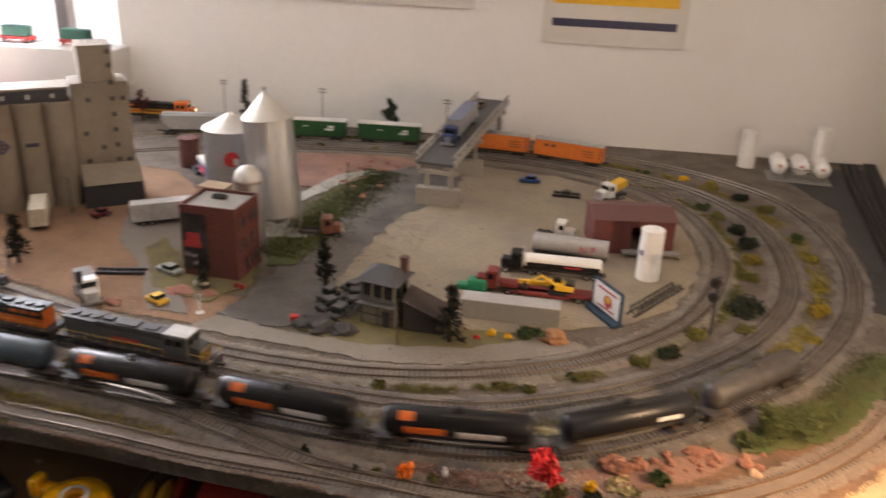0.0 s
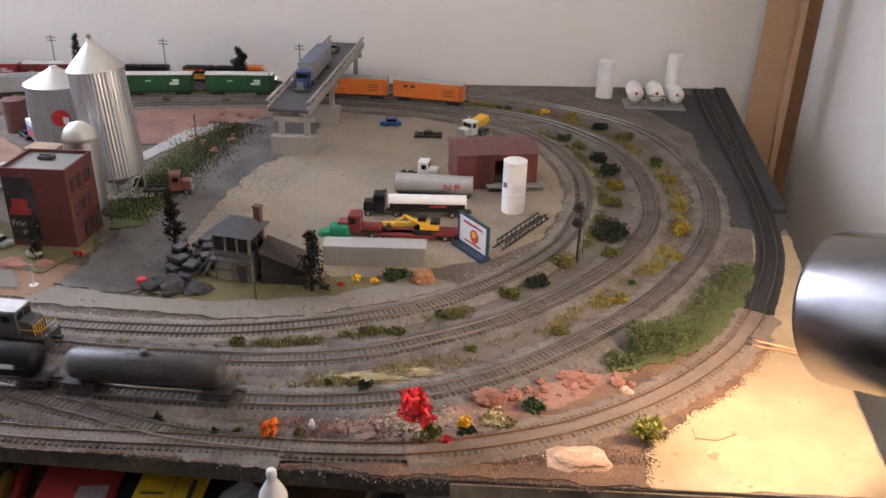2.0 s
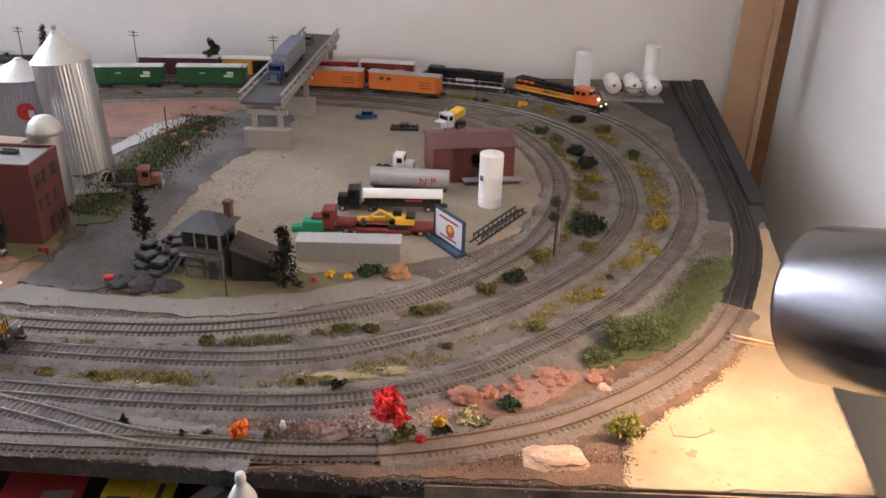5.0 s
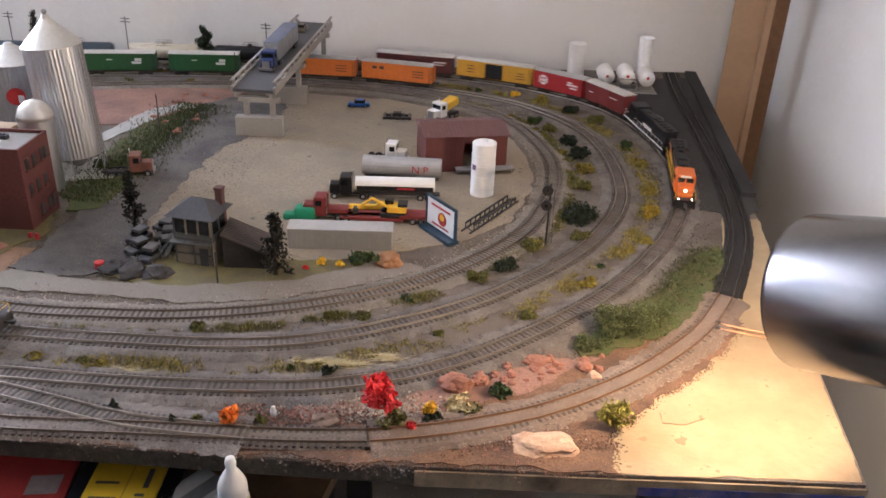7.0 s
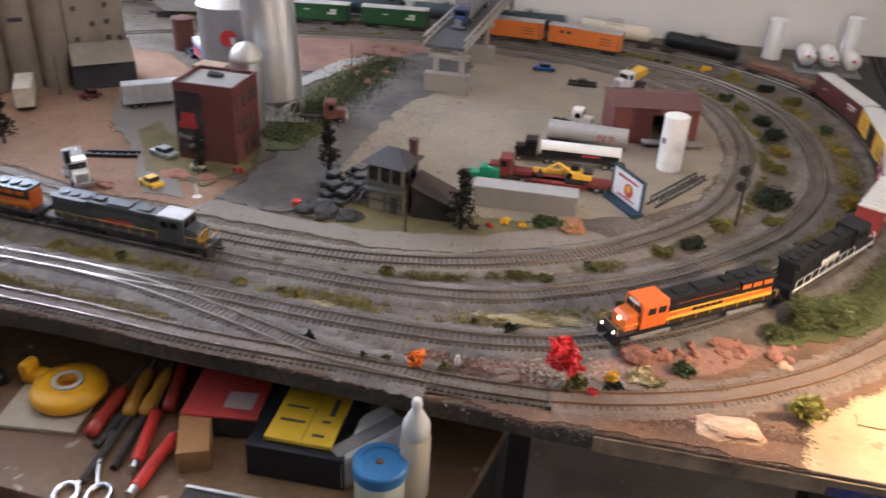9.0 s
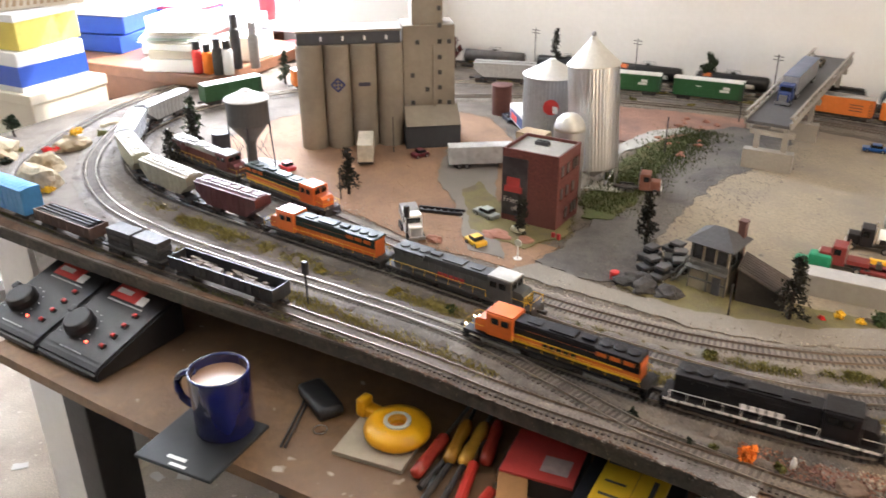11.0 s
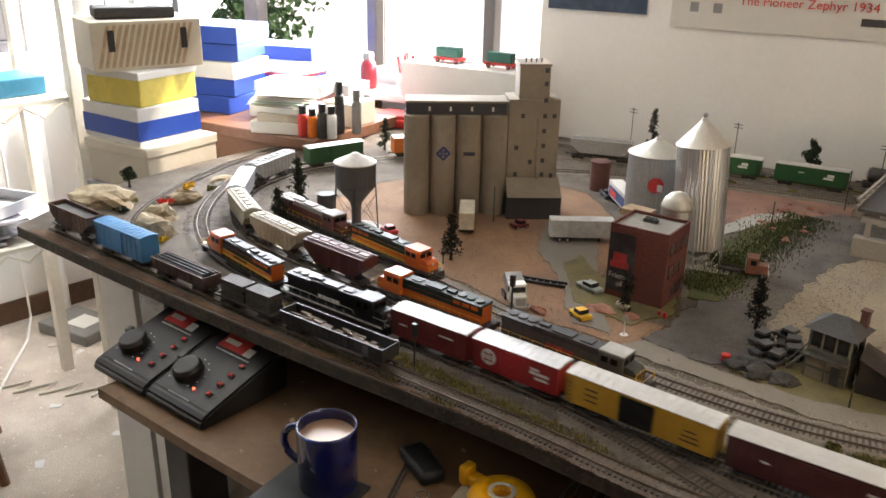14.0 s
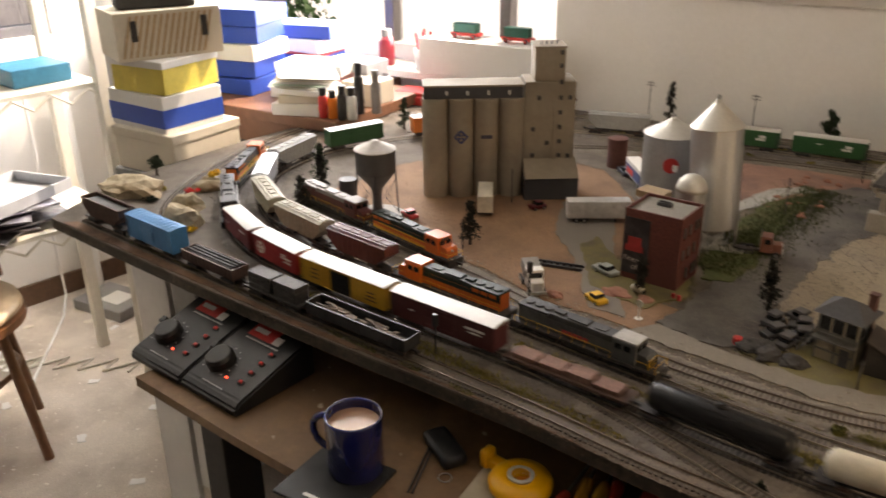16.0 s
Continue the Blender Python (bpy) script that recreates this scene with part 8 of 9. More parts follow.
def mug():
    g = thing("coffee_mug", pose(-0.727, 0.469, DZ + 0.0052, 0, 0, 0) @ SMALL, "dark cobalt blue mug of milky coffee", "mug")
    COB = mat("cobalt_glaze", (0.008, 0.012, 0.085), 0.12, scale=40, var=0.1, bump=0, coat=0.6)
    part("cup", lathed([(0.0, 0), (0.038, 0), (0.040, 0.003), (0.041, 0.09), (0.0405, 0.094), (0.0385, 0.094), (0.0375, 0.09), (0.0365, 0.006), (0, 0.005)], 44), COB, g, smooth=True)
    part("coffee", lathed([(0, 0), (0.0372, 0), (0.0372, 0.001), (0, 0.001)], 36, pose(0, 0, 0.078)), mat("milky_coffee", (0.42, 0.25, 0.16), 0.25, scale=40, var=0.06, bump=0), g, "milky coffee")
    pts = [(-0.036 - 0.034 * math.sin(a) ** 0.8, 0, 0.051 + 0.028 * math.cos(a)) for a in [i * math.pi / 16 for i in range(17)]]
    part("handle", tube(pts, 0.0055, 12), COB, g, smooth=True, m=pose(0, 0, 0, 0, 0, 18))


mug()
cs = thing("coaster", pose(-0.730, 0.437, DZ, 0, 0, 12) @ SMALL, "dark coaster pad with pale lettering bars", "coaster")
part("pad", boxes((0, 0, 0, 0.125, 0.125, 0.0058), bevel=0.002), mat("dark_pad", (0.02, 0.022, 0.024), 0.6, scale=100, var=0.2), cs)
part("lettering_bar", boxes((-0.005, -0.045, 0.0056, 0.03, 0.006, 0.0004), (0.005, -0.056, 0.0056, 0.026, 0.005, 0.0004)), WHITE, cs)


def controller(m, label):
    """Model train throttle: wedge case, knob with pointer, red buttons and plate."""
    c = thing("train_controller", m, label, "controller", "train controllers")
    CASE = mat("controller_black", (0.016, 0.016, 0.018), 0.4, scale=250, var=0.2, bump=0.2)
    bm = bmesh.new()
    w = 0.074
    sec = [(-0.088, 0), (0.085, 0), (0.085, 0.072), (-0.074, 0.024), (-0.088, 0.016)]
    lo = [bm.verts.new((-w, y, z)) for y, z in sec]
    hi = [bm.verts.new((w, y, z)) for y, z in sec]
    bm.faces.new(lo[::-1])
    bm.faces.new(hi)
    for i in range(5):
        bm.faces.new((lo[i], lo[(i + 1) % 5], hi[(i + 1) % 5], hi[i]))
    bmesh.ops.recalc_face_normals(bm, faces=bm.faces)
    bmesh.ops.bevel(bm, geom=list(bm.edges), offset=0.004, segments=2, affect="EDGES")
    part("case", bm, CASE, c)
    s = Matrix.Translation((0, 0.0, 0.0468)) @ Matrix.Rotation(math.atan2(0.048, 0.159), 4, "X")
    k = part("knob", lathed([(0.025, 0), (0.025, 0.012), (0.022, 0.018), (0.020, 0.019), (0, 0.019)], 32), BLACK, c, m=s @ pose(-0.034, -0.030, 0.0))
    part("pointer", boxes((-0.024, 0.012, 0.002, 0.012, 0.014, 0.018), bevel=0.002), BLACK, k)
    for i in range(4):
        b = part("button_base", boxes((0, 0, 0, 0.011, 0.009, 0.002), bevel=0.0006), BLACK, c, m=s @ pose(0.040, -0.048 + i * 0.023, 0.0))
        part("button", boxes((0, 0, 0.002, 0.007, 0.006, 0.003), bevel=0.001), REDP, b)
    part("indicator", lathed([(0.0022, 0), (0.0022, 0.002), (0, 0.003)], 10), mat("led_red", (1.0, 0.08, 0.04), 0.3, glow=3.0, var=0, bump=0), c, m=s @ pose(0.006, -0.052, 0.0))
    part("name_plate", boxes((-0.014, 0.055, 0.0, 0.062, 0.030, 0.0012), bevel=0.0003), mat("plate_red", (0.55, 0.045, 0.035), 0.4, scale=80, var=0.1), c, "red name plate", m=s)
    part("plate_mark", boxes((-0.022, 0.056, 0.0013, 0.034, 0.010, 0.0004), (0.026, 0.049, 0.0013, 0.018, 0.018, 0.0004)), WHITE, c, m=s)
    bm = bmesh.new()
    for i in range(11):
        a = -2.3 + i * 0.46
        box(bm, -0.034 + 0.033 * math.sin(a), -0.030 + 0.033 * math.cos(a), 0.0, 0.003, 0.002, 0.0004)
    for i in range(14):
        box(bm, -0.040 + i * 0.006, 0.034, 0.0, 0.0042, 0.003, 0.0004)
    for i in range(9):
        box(bm, -0.03 + i * 0.006, -0.074, 0.0, 0.004, 0.0022, 0.0004)
    part("scale_marks", bm, mat("dial_grey", (0.5, 0.5, 0.5), 0.5), c, m=s)


controller(pose(-1.004, 0.500, DZ, 0, 0, 4) @ SMALL, "black model train throttle with knob and red buttons")
controller(pose(-1.134, 0.489, DZ, 0, 0, 4) @ SMALL, "black model train throttle partly behind its twin")
fob = thing("black_case", pose(-0.672, 0.572, DZ, 0, 0, -22) @ Matrix.Scale(0.76, 4), "black oval case with a key ring", "case")
part("shell", boxes((0, 0, 0, 0.095, 0.045, 0.022), bevel=0.009), BLACK, fob, smooth=True)
bm = bmesh.new()
for i in range(16):
    a, b = i * 0.3927, (i + 1) * 0.3927
    rod(bm, (0.062 + 0.011 * math.cos(a), -0.028 + 0.011 * math.sin(a), 0.002), (0.062 + 0.011 * math.cos(b), -0.028 + 0.011 * math.sin(b), 0.002), 0.0009, 6)
part("key_ring", bm, STEEL, fob)
tw = thing("tweezers", pose(-0.670, 0.527, DZ, 0, 0, -62) @ SMALL, "slim dark tweezers on desk", "tweezers")
part("arms", boxes((0, 0.003, 0.001, 0.11, 0.003, 0.003), (0, -0.003, 0.001, 0.11, 0.003, 0.003), bevel=0.0008), DARK, tw)
sq = single("paper_square", boxes((0, 0, 0, 0.088, 0.085, 0.006), bevel=0.001), mat("paper_tan", (0.42, 0.36, 0.27), 0.8, scale=60, var=0.15), pose(-0.562, 0.563, DZ, 0, 0, 14), "square tan cardboard pad lying", "pad")


def tape_dispenser():
    t = thing("tape_dispenser", pose(-0.552, 0.578, DZ + 0.0062, 0, 0, 2) @ Matrix.Scale(0.78, 4), "yellow snail-shaped tape dispenser", "tape dispenser")
    YE = mat("tape_yellow", (0.86, 0.42, 0.01), 0.3, scale=50, var=0.05, bump=0)
    part("shell", lathed([(0.018, 0), (0.044, 0), (0.050, 0.006), (0.051, 0.014), (0.046, 0.022), (0.030, 0.026), (0.016, 0.024), (0.014, 0.014), (0.018, 0)], 36, caps=False), YE, t, smooth=True)
    bm = boxes((-0.055, 0.014, 0.0, 0.050, 0.022, 0.018), (-0.074, 0.012, 0.0, 0.016, 0.026, 0.032), bevel=0.005)
    part("neck", bm, YE, t, smooth=True)
    part("tape_roll", lathed([(0.0145, 0.018), (0.021, 0.018), (0.021, 0.0275), (0.0145, 0.0275)], 30, caps=False), mat("tape_white", (0.7, 0.66, 0.58), 0.4, scale=50), t)
    part("hub", lathed([(0.0, 0.008), (0.0140, 0.008), (0.0140, 0.012), (0.0, 0.012)], 20), mat("hub_orange", (0.75, 0.25, 0.02), 0.4), t)


tape_dispenser()


def scissors():
    s = thing("scissors", pose(-0.460, 0.508, DZ + 0.001, 0, 0, 108) @ Matrix.Scale(0.82, 4), "shiny steel scissors on desk", "scissors")
    for sg_ in (-1, 1):
        bm = bmesh.new()
        for i in range(14):
            a, b = i * 0.4488, (i + 1) * 0.4488
            rod(bm, (-0.05 + 0.016 * math.cos(a), sg_ * 0.019 + 0.013 * math.sin(a), 0.003), (-0.05 + 0.016 * math.cos(b), sg_ * 0.019 + 0.013 * math.sin(b), 0.003), 0.0028, 6)
        rod(bm, (-0.036, sg_ * 0.012, 0.003), (0.0, 0, 0.003), 0.003, 6)
        rod(bm, (0, 0, 0.003), (0.055, -sg_ * 0.004, 0.003), 0.0028, 6)
        part("blade", bm, STEEL, s)
    part("pivot", lathed([(0.004, 0.002), (0.004, 0.007), (0, 0.0075)], 10), STEEL, s)


scissors()
for i, (x, y, a) in enumerate(((-0.437, 0.552, 111), (-0.408, 0.526, 95))):
    p = thing("red_tool", pose(x, y, DZ, 0, 0, a) @ SMALL, "red-handled hand tool on desk", "hand tool", "hand tools")
    part("handle", rods([((-0.04, 0, 0.007), (0.045, 0, 0.007))], 0.0075, 10), mat("tool_red", (0.62, 0.05, 0.035), 0.35, scale=60, var=0.1), p)
    part("shaft", rods([((0.045, 0, 0.007), (0.10, 0, 0.006))], 0.0025, 8), STEEL, p)
    part("ferrule", rods([((-0.052, 0, 0.007), (-0.04, 0, 0.007))], 0.006, 10), STEEL, p)
wb = single("wood_block", boxes((0, 0, 0, 0.032, 0.058, 0.026), bevel=0.001), mat("block_wood", (0.36, 0.18, 0.065), 0.6, scale=60, var=0.15), pose(-0.383, 0.560, DZ, 0, 0, 30), "small orange-brown wooden block", "block")
for x, y, a, tint, lab in ((-0.487, 0.610, 108, (0.50, 0.24, 0.03), "amber-handled screwdriver on the desk"), (-0.470, 0.618, 104, (0.56, 0.30, 0.04), "amber-handled screwdriver on the desk"), (-0.455, 0.632, 112, (0.42, 0.05, 0.03), "red-handled screwdriver on the desk"), (-0.498, 0.572, 100, (0.40, 0.045, 0.03), "red-handled screwdriver on the desk")):
    sd = thing("screwdriver", pose(x, y, DZ, 0, 0, a) @ SMALL, lab, "screwdriver", "hand tools")
    part("handle", lathed([(0.004, -0.045), (0.0085, -0.042), (0.0095, -0.02), (0.008, 0.0), (0.0095, 0.02), (0.0085, 0.036), (0.005, 0.042)], 10, Matrix.Translation((0, 0, 0.0095)) @ Matrix.Rotation(math.pi / 2, 4, "Y")), mat("handle_%d" % int(tint[1] * 1000), tint, 0.25, scale=40, var=0.2, bump=0), sd, smooth=True)
    part("shaft", rods([((0.042, 0, 0.0095), (0.115, 0, 0.0085))], 0.0024, 8), STEEL, sd)
for i, (x, y, a, L) in enumerate(((-0.468, 0.540, 100, 0.12), (-0.455, 0.560, 104, 0.11), (-0.482, 0.575, 95, 0.10))):
    k = single("dark_file", rods([((-L / 2, 0, 0.004), (L / 2, 0, 0.004))], 0.004, 8), DARK, pose(x, y, DZ, 0, 0, a), "dark slender file on desk", "file", "files")
rb = thing("red_card_tray", pose(-0.380, 0.622, DZ, 0, 0, 14) @ SMALL, "dark tray holding red cards", "tray")
part("tray", boxes((0, 0, 0, 0.10, 0.08, 0.03), bevel=0.003), DARK, rb)
part("card", boxes((0, 0, 0.0302, 0.092, 0.085, 0.004), bevel=0.0008), mat("card_red", (0.55, 0.06, 0.05), 0.5, scale=50, var=0.15), rb)
part("card_panel", boxes((0.018, -0.012, 0.0344, 0.035, 0.03, 0.0005)), mat("card_grey", (0.45, 0.36, 0.34), 0.5), rb)
yb2 = thing("yellow_manual", pose(-0.277, 0.606, DZ, 0, 0, 8) @ SMALL, "yellow booklet lying on a dark box", "booklet")
part("box", boxes((0, 0, 0, 0.115, 0.11, 0.045), bevel=0.002), mat("dark_navy", (0.012, 0.014, 0.022), 0.4, scale=60, var=0.3), yb2)
part("booklet", boxes((0.0, 0.012, 0.0455, 0.078, 0.112, 0.006), bevel=0.001), mat("booklet_yellow", (0.66, 0.42, 0.02), 0.45, scale=60, var=0.1), yb2)
for row in ((-0.012, 0.045, 0.05, 0.005), (0.025, 0.02, 0.006, 0.03), (-0.018, 0.012, 0.026, 0.0035), (0.022, -0.006, 0.010, 0.004), (-0.016, -0.012, 0.030, 0.004), (0.020, -0.030, 0.014, 0.004)):
    part("lettering_bar", boxes((row[0], row[1], 0.0516, row[2], row[3], 0.0004)), CHAR, yb2)
part("fold", boxes((0.004, 0.012, 0.0516, 0.0012, 0.11, 0.0006)), mat("fold_ochre", (0.40, 0.24, 0.02), 0.5), yb2)
wp = thing("white_packet", pose(-0.220, 0.612, DZ, 0, 0, -30) @ SMALL, "white and grey folded packet", "packet")
part("packet", boxes((0, 0, 0, 0.05, 0.10, 0.045), bevel=0.006), mat("packet_white", (0.62, 0.60, 0.58), 0.5, scale=40, var=0.1, bump=0.3), wp)
part("band", boxes((0.008, 0, 0.0452, 0.018, 0.096, 0.0006)), GREYP, wp)


def glue_bottle():
    b = thing("glue_bottle", pose(-0.158, 0.590, DZ) @ Matrix.Scale(0.80, 4) @ Matrix.Diagonal((0.80, 0.80, 1.0, 1.0)), "white plastic squeeze bottle with a conical tip", "bottle")
    W = mat("bottle_white", (0.62, 0.60, 0.56), 0.4, scale=50, var=0.04, bump=0)
    part("body", lathed([(0, 0), (0.021, 0), (0.0225, 0.004), (0.0225, 0.088), (0.018, 0.098), (0.011, 0.102), (0.0105, 0.108)], 30), mat("bottle_cream", (0.55, 0.47, 0.34), 0.35, scale=40, var=0.1, bump=0), b, smooth=True)
    part("cap", lathed([(0.0205, 0.092), (0.0205, 0.108), (0.0195, 0.112), (0.011, 0.126), (0.0075, 0.130), (0.0072, 0.134), (0.008, 0.139), (0.0065, 0.145), (0.003, 0.146), (0, 0.146)], 22), W, b, smooth=True)


glue_bottle()
jar = thing("glass_jar", pose(-0.184, 0.566, DZ) @ Matrix.Scale(0.76, 4), "glass jar with a blue screw lid", "jar")
part("glass", lathed([(0, 0), (0.031, 0), (0.032, 0.004), (0.032, 0.05), (0.028, 0.056), (0, 0.056)], 30), mat("jar_pale", (0.45, 0.46, 0.36), 0.2, scale=40, var=0.1, bump=0), jar, smooth=True)
part("lid", lathed([(0.034, 0.052), (0.035, 0.054), (0.035, 0.068), (0.033, 0.070), (0.026, 0.070), (0.025, 0.068), (0.003, 0.068), (0, 0.069)], 36), mat("lid_blue", (0.03, 0.16, 0.36), 0.4, scale=60, var=0.1), jar, "blue screw lid")
part("rust_spot", lathed([(0.005, 0), (0.004, 0.002), (0, 0.0025)], 12, pose(0, 0, 0.0685)), mat("rust_spot", (0.13, 0.06, 0.03), 0.8), jar)
ruler = thing("metal_strip", pose(-0.270, 0.505, DZ, 0, 0, 8) @ SMALL, "dark metal channel with bright edges", "metal strip")
part("channel", boxes((0, 0, 0, 0.20, 0.035, 0.012), bevel=0.001), DARK, ruler)
part("edge", boxes((0, 0.016, 0.0121, 0.20, 0.004, 0.002), (0, -0.016, 0.0121, 0.20, 0.004, 0.002)), STEEL, ruler)
for i in range(2):
    pts = [(-0.42 + 0.022 * k + i * 0.01, 0.45 + 0.015 * math.sin(k * 1.3 + i), DZ + 0.003) for k in range(9)]
    cb = single("black_cable", rods(list(zip(pts, pts[1:])), 0.0016, 6), BLACK, Matrix(), "thin black cable across the desk", "cable", "cables")
bn = thing("blue_bin", pose(-0.60, 0.275, 0.70, 0, 0, 10) @ SMALL, "dark blue open storage bin below the desk", "bin")
BB = mat("bin_blue", (0.012, 0.02, 0.16), 0.35, scale=50, var=0.1)
part("tray", boxes((0, 0, 0, 0.22, 0.16, 0.004), (0, 0.079, 0, 0.22, 0.003, 0.10), (0, -0.079, 0, 0.22, 0.003, 0.07), (0.109, 0, 0, 0.003, 0.16, 0.10), (-0.109, 0, 0, 0.003, 0.16, 0.10)), BB, bn)
bs = thing("side_stand", pose(-0.60, 0.27, 0.0), "low stand with papers below the desk", "stand")
part("shelf", boxes((0, 0.0, 0.67, 0.62, 0.22, 0.028), bevel=0.002), DESKWOOD, bs)
for sx in (-0.28, 0.28):
    part("leg", boxes((sx, 0.0, 0, 0.03, 0.20, 0.67)), mat("dark_post", (0.035, 0.03, 0.028)), bs)
pp = single("paper_sheets", boxes((0, 0, 0, 0.21, 0.16, 0.006), bevel=0.001), mat("paper_white", (0.70, 0.70, 0.70), 0.7, scale=30, var=0.05), pose(-0.80, 0.26, 0.699, 0, 0, 14) @ SMALL, "loose white paper sheets stacked", "paper")

# ---- desk lamp ----
lp = thing("desk_lamp", look((0.368, 0.675, 1.137), (0.305, 0.748, 1.104)), "brushed steel desk lamp with a bullet-shaped shade", "desk lamp")
BRUSH = mat("brushed_steel", (0.30, 0.30, 0.31), 0.22, 1.0, scale=300, var=0.1, bump=0.05)
part("shade", lathed([(0.066, -0.062), (0.0675, -0.062), (0.068, -0.058), (0.068, 0.045), (0.064, 0.062), (0.052, 0.082), (0.032, 0.096), (0.012, 0.102), (0, 0.103), (0, 0.100), (0.03, 0.092), (0.05, 0.078), (0.062, 0.058), (0.066, 0.045)], 48, caps=False), BRUSH, lp, smooth=True)
part("bulb", lathed([(0.0, -0.035), (0.012, -0.032), (0.02, -0.018), (0.018, 0.0), (0.012, 0.02), (0.012, 0.06)], 18), mat("bulb_white", (1.0, 0.8, 0.5), 0.3, glow=4.0, var=0, bump=0), lp).visible_shadow = False
part("arm", rods([((0, 0, 0.10), (0.06, 0.05, 0.20))], 0.006, 10), BRUSH, lp)
inv = lp.matrix_basis.inverted()
tipw = lp.matrix_basis @ Vector((0.06, 0.05, 0.20))
part("gooseneck", rods([(inv @ tipw, inv @ Vector((0.60, 0.95, 1.20))), (inv @ Vector((0.60, 0.95, 1.20)), inv @ Vector((0.60, 0.95, 0.0)))], 0.008, 10), BRUSH, lp)
part("foot", lathed([(0.03, 0), (0.03, 0.012), (0.01, 0.02)], 20, inv @ pose(0.60, 0.95, 0)), DARK, lp)
kn = thing("wall_knob", pose(0.635, 0.95, 0.80, 0, -90, 0), "dark round door stop on the wall", "door stop")
part("knob", lathed([(0.022, 0), (0.022, 0.006), (0.008, 0.012), (0.008, 0.03), (0.014, 0.034), (0.014, 0.045), (0, 0.047)], 20), DARK, kn)

# cardboard standing in the corner
CARD = mat("cardboard", (0.40, 0.26, 0.155), 0.85, scale=80, var=0.08, bump=0.1, big=4, stain=(0.34, 0.215, 0.125))
cb_ = thing("cardboard_box", pose(0.503, 1.955, 0.0, 0, 0, 0), "tall flattened brown cardboard box standing in the corner", "cardboard box")
part("front_panel", boxes((0, 0, 0.0, 0.066, 0.006, 1.42), bevel=0.001), CARD, cb_)
# Same cardboard with the shade of this side put into its colour.
part("side_panel", boxes((0.063, 0.030, 0.0, 0.066, 0.006, 1.42), bevel=0.001), mat("cardboard_shaded", (0.20, 0.11, 0.055), 0.85, scale=80, var=0.15), cb_, m=pose(0, 0, 0, 0, 0, 8))
part("flap", boxes((0.040, 0.004, 0.0, 0.014, 0.05, 1.40), bevel=0.001), CARD, cb_)

# posters on the wall
def wall_sheet(name, x0, x1, z0, z1, material_, label, extra=()):
    cx = (x0 + x1) / 2
    t = thing(name, Matrix.Translation((cx, wall_y(cx) - 0.004, 0)) @ Matrix.Rotation(math.atan(WALL_B), 4, "Z"), label, "poster")
    part("sheet", boxes((0, 0, z0, (x1 - x0) * K, 0.002, z1 - z0)), material_, t)
    for n, x, z, w, h, mt in extra:
        part(n, boxes((x, -0.0015, z, w, 0.001, h)), mt, t)
    return t


PAPER = mat("poster_paper", (0.66, 0.63, 0.57), 0.6, scale=40, var=0.04, bump=0.05)
BLUEBAND = mat("poster_navy", (0.05, 0.05, 0.10), 0.5, scale=60, var=0.2)
wall_sheet("train_poster", -0.36, -0.03, 1.195, 1.62, PAPER, "poster of yellow and dark train cars", [("picture_band", 0, 1.235 + i * 0.052, 0.29, 0.034 if i % 2 else 0.018, YELLOW if i % 2 else BLUEBAND) for i in range(7)])
wall_sheet("dark_poster", -1.40, -1.14, 1.285, 1.62, mat("poster_dark", (0.06, 0.09, 0.14), 0.4, scale=20, var=0.5), "dark landscape poster on the wall")
zp = wall_sheet("zephyr_poster", -1.08, -0.52, 1.262, 1.62, PAPER, "pale poster with red lettering and small drawings", [("drawing", -0.23, 1.30, 0.02, 0.022, GREYP), ("drawing", -0.175, 1.30, 0.02, 0.022, GREYP), ("drawing", 0.17, 1.292, 0.07, 0.016, CHAR)])
text_part("The Pioneer Zephyr 1934", 0.028, REDP, zp, pose(0.02, -0.0022, 1.322, 90, 0, 0))

# ---- side of the room by the window ----
t2 = thing("window_desk", pose(-2.05, 1.33, 0, 0, 0, 12), "cluttered brown desk before the window", "desk")
part("desktop", boxes((0, 0, 0.955, 0.75, 0.42, 0.03), bevel=0.004), mat("desk_mahogany", (0.22, 0.10, 0.055), 0.45, scale=40, var=0.2), t2)
part("apron", boxes((0, -0.195, 0.90, 0.73, 0.014, 0.055), bevel=0.002), mat("desk_mahogany", (0.22, 0.10, 0.055)), t2)
# Black sheet in place of the shade inside the open knee space.
part("knee_space", boxes((0, -0.175, 0.55, 0.65, 0.012, 0.35)), BLACK, t2, "black panel imitating the shade of the open knee space")
part("torn_veneer", prism(bmesh.new(), ragged([(-0.33, 0.0), (0.34, 0.0), (0.34, -0.10), (0.27, -0.085), (0.20, -0.03), (0.05, -0.012), (-0.12, -0.03), (-0.20, -0.012), (-0.27, -0.06), (-0.33, -0.05)], 0.006, 0.01, 4), 0, 0.006), mat("desk_mahogany", (0.22, 0.10, 0.055)), t2, "torn hanging veneer", m=pose(0, -0.184, 0.902, 90, 0, 0))
for sx in (-0.34, 0.34):
    part("side", boxes((sx, 0, 0, 0.03, 0.40, 0.955)), mat("desk_mahogany", (0.22, 0.10, 0.055)), t2)
# Back in black too, painting the shade deep under the desk.
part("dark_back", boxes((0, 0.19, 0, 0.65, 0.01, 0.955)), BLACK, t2)


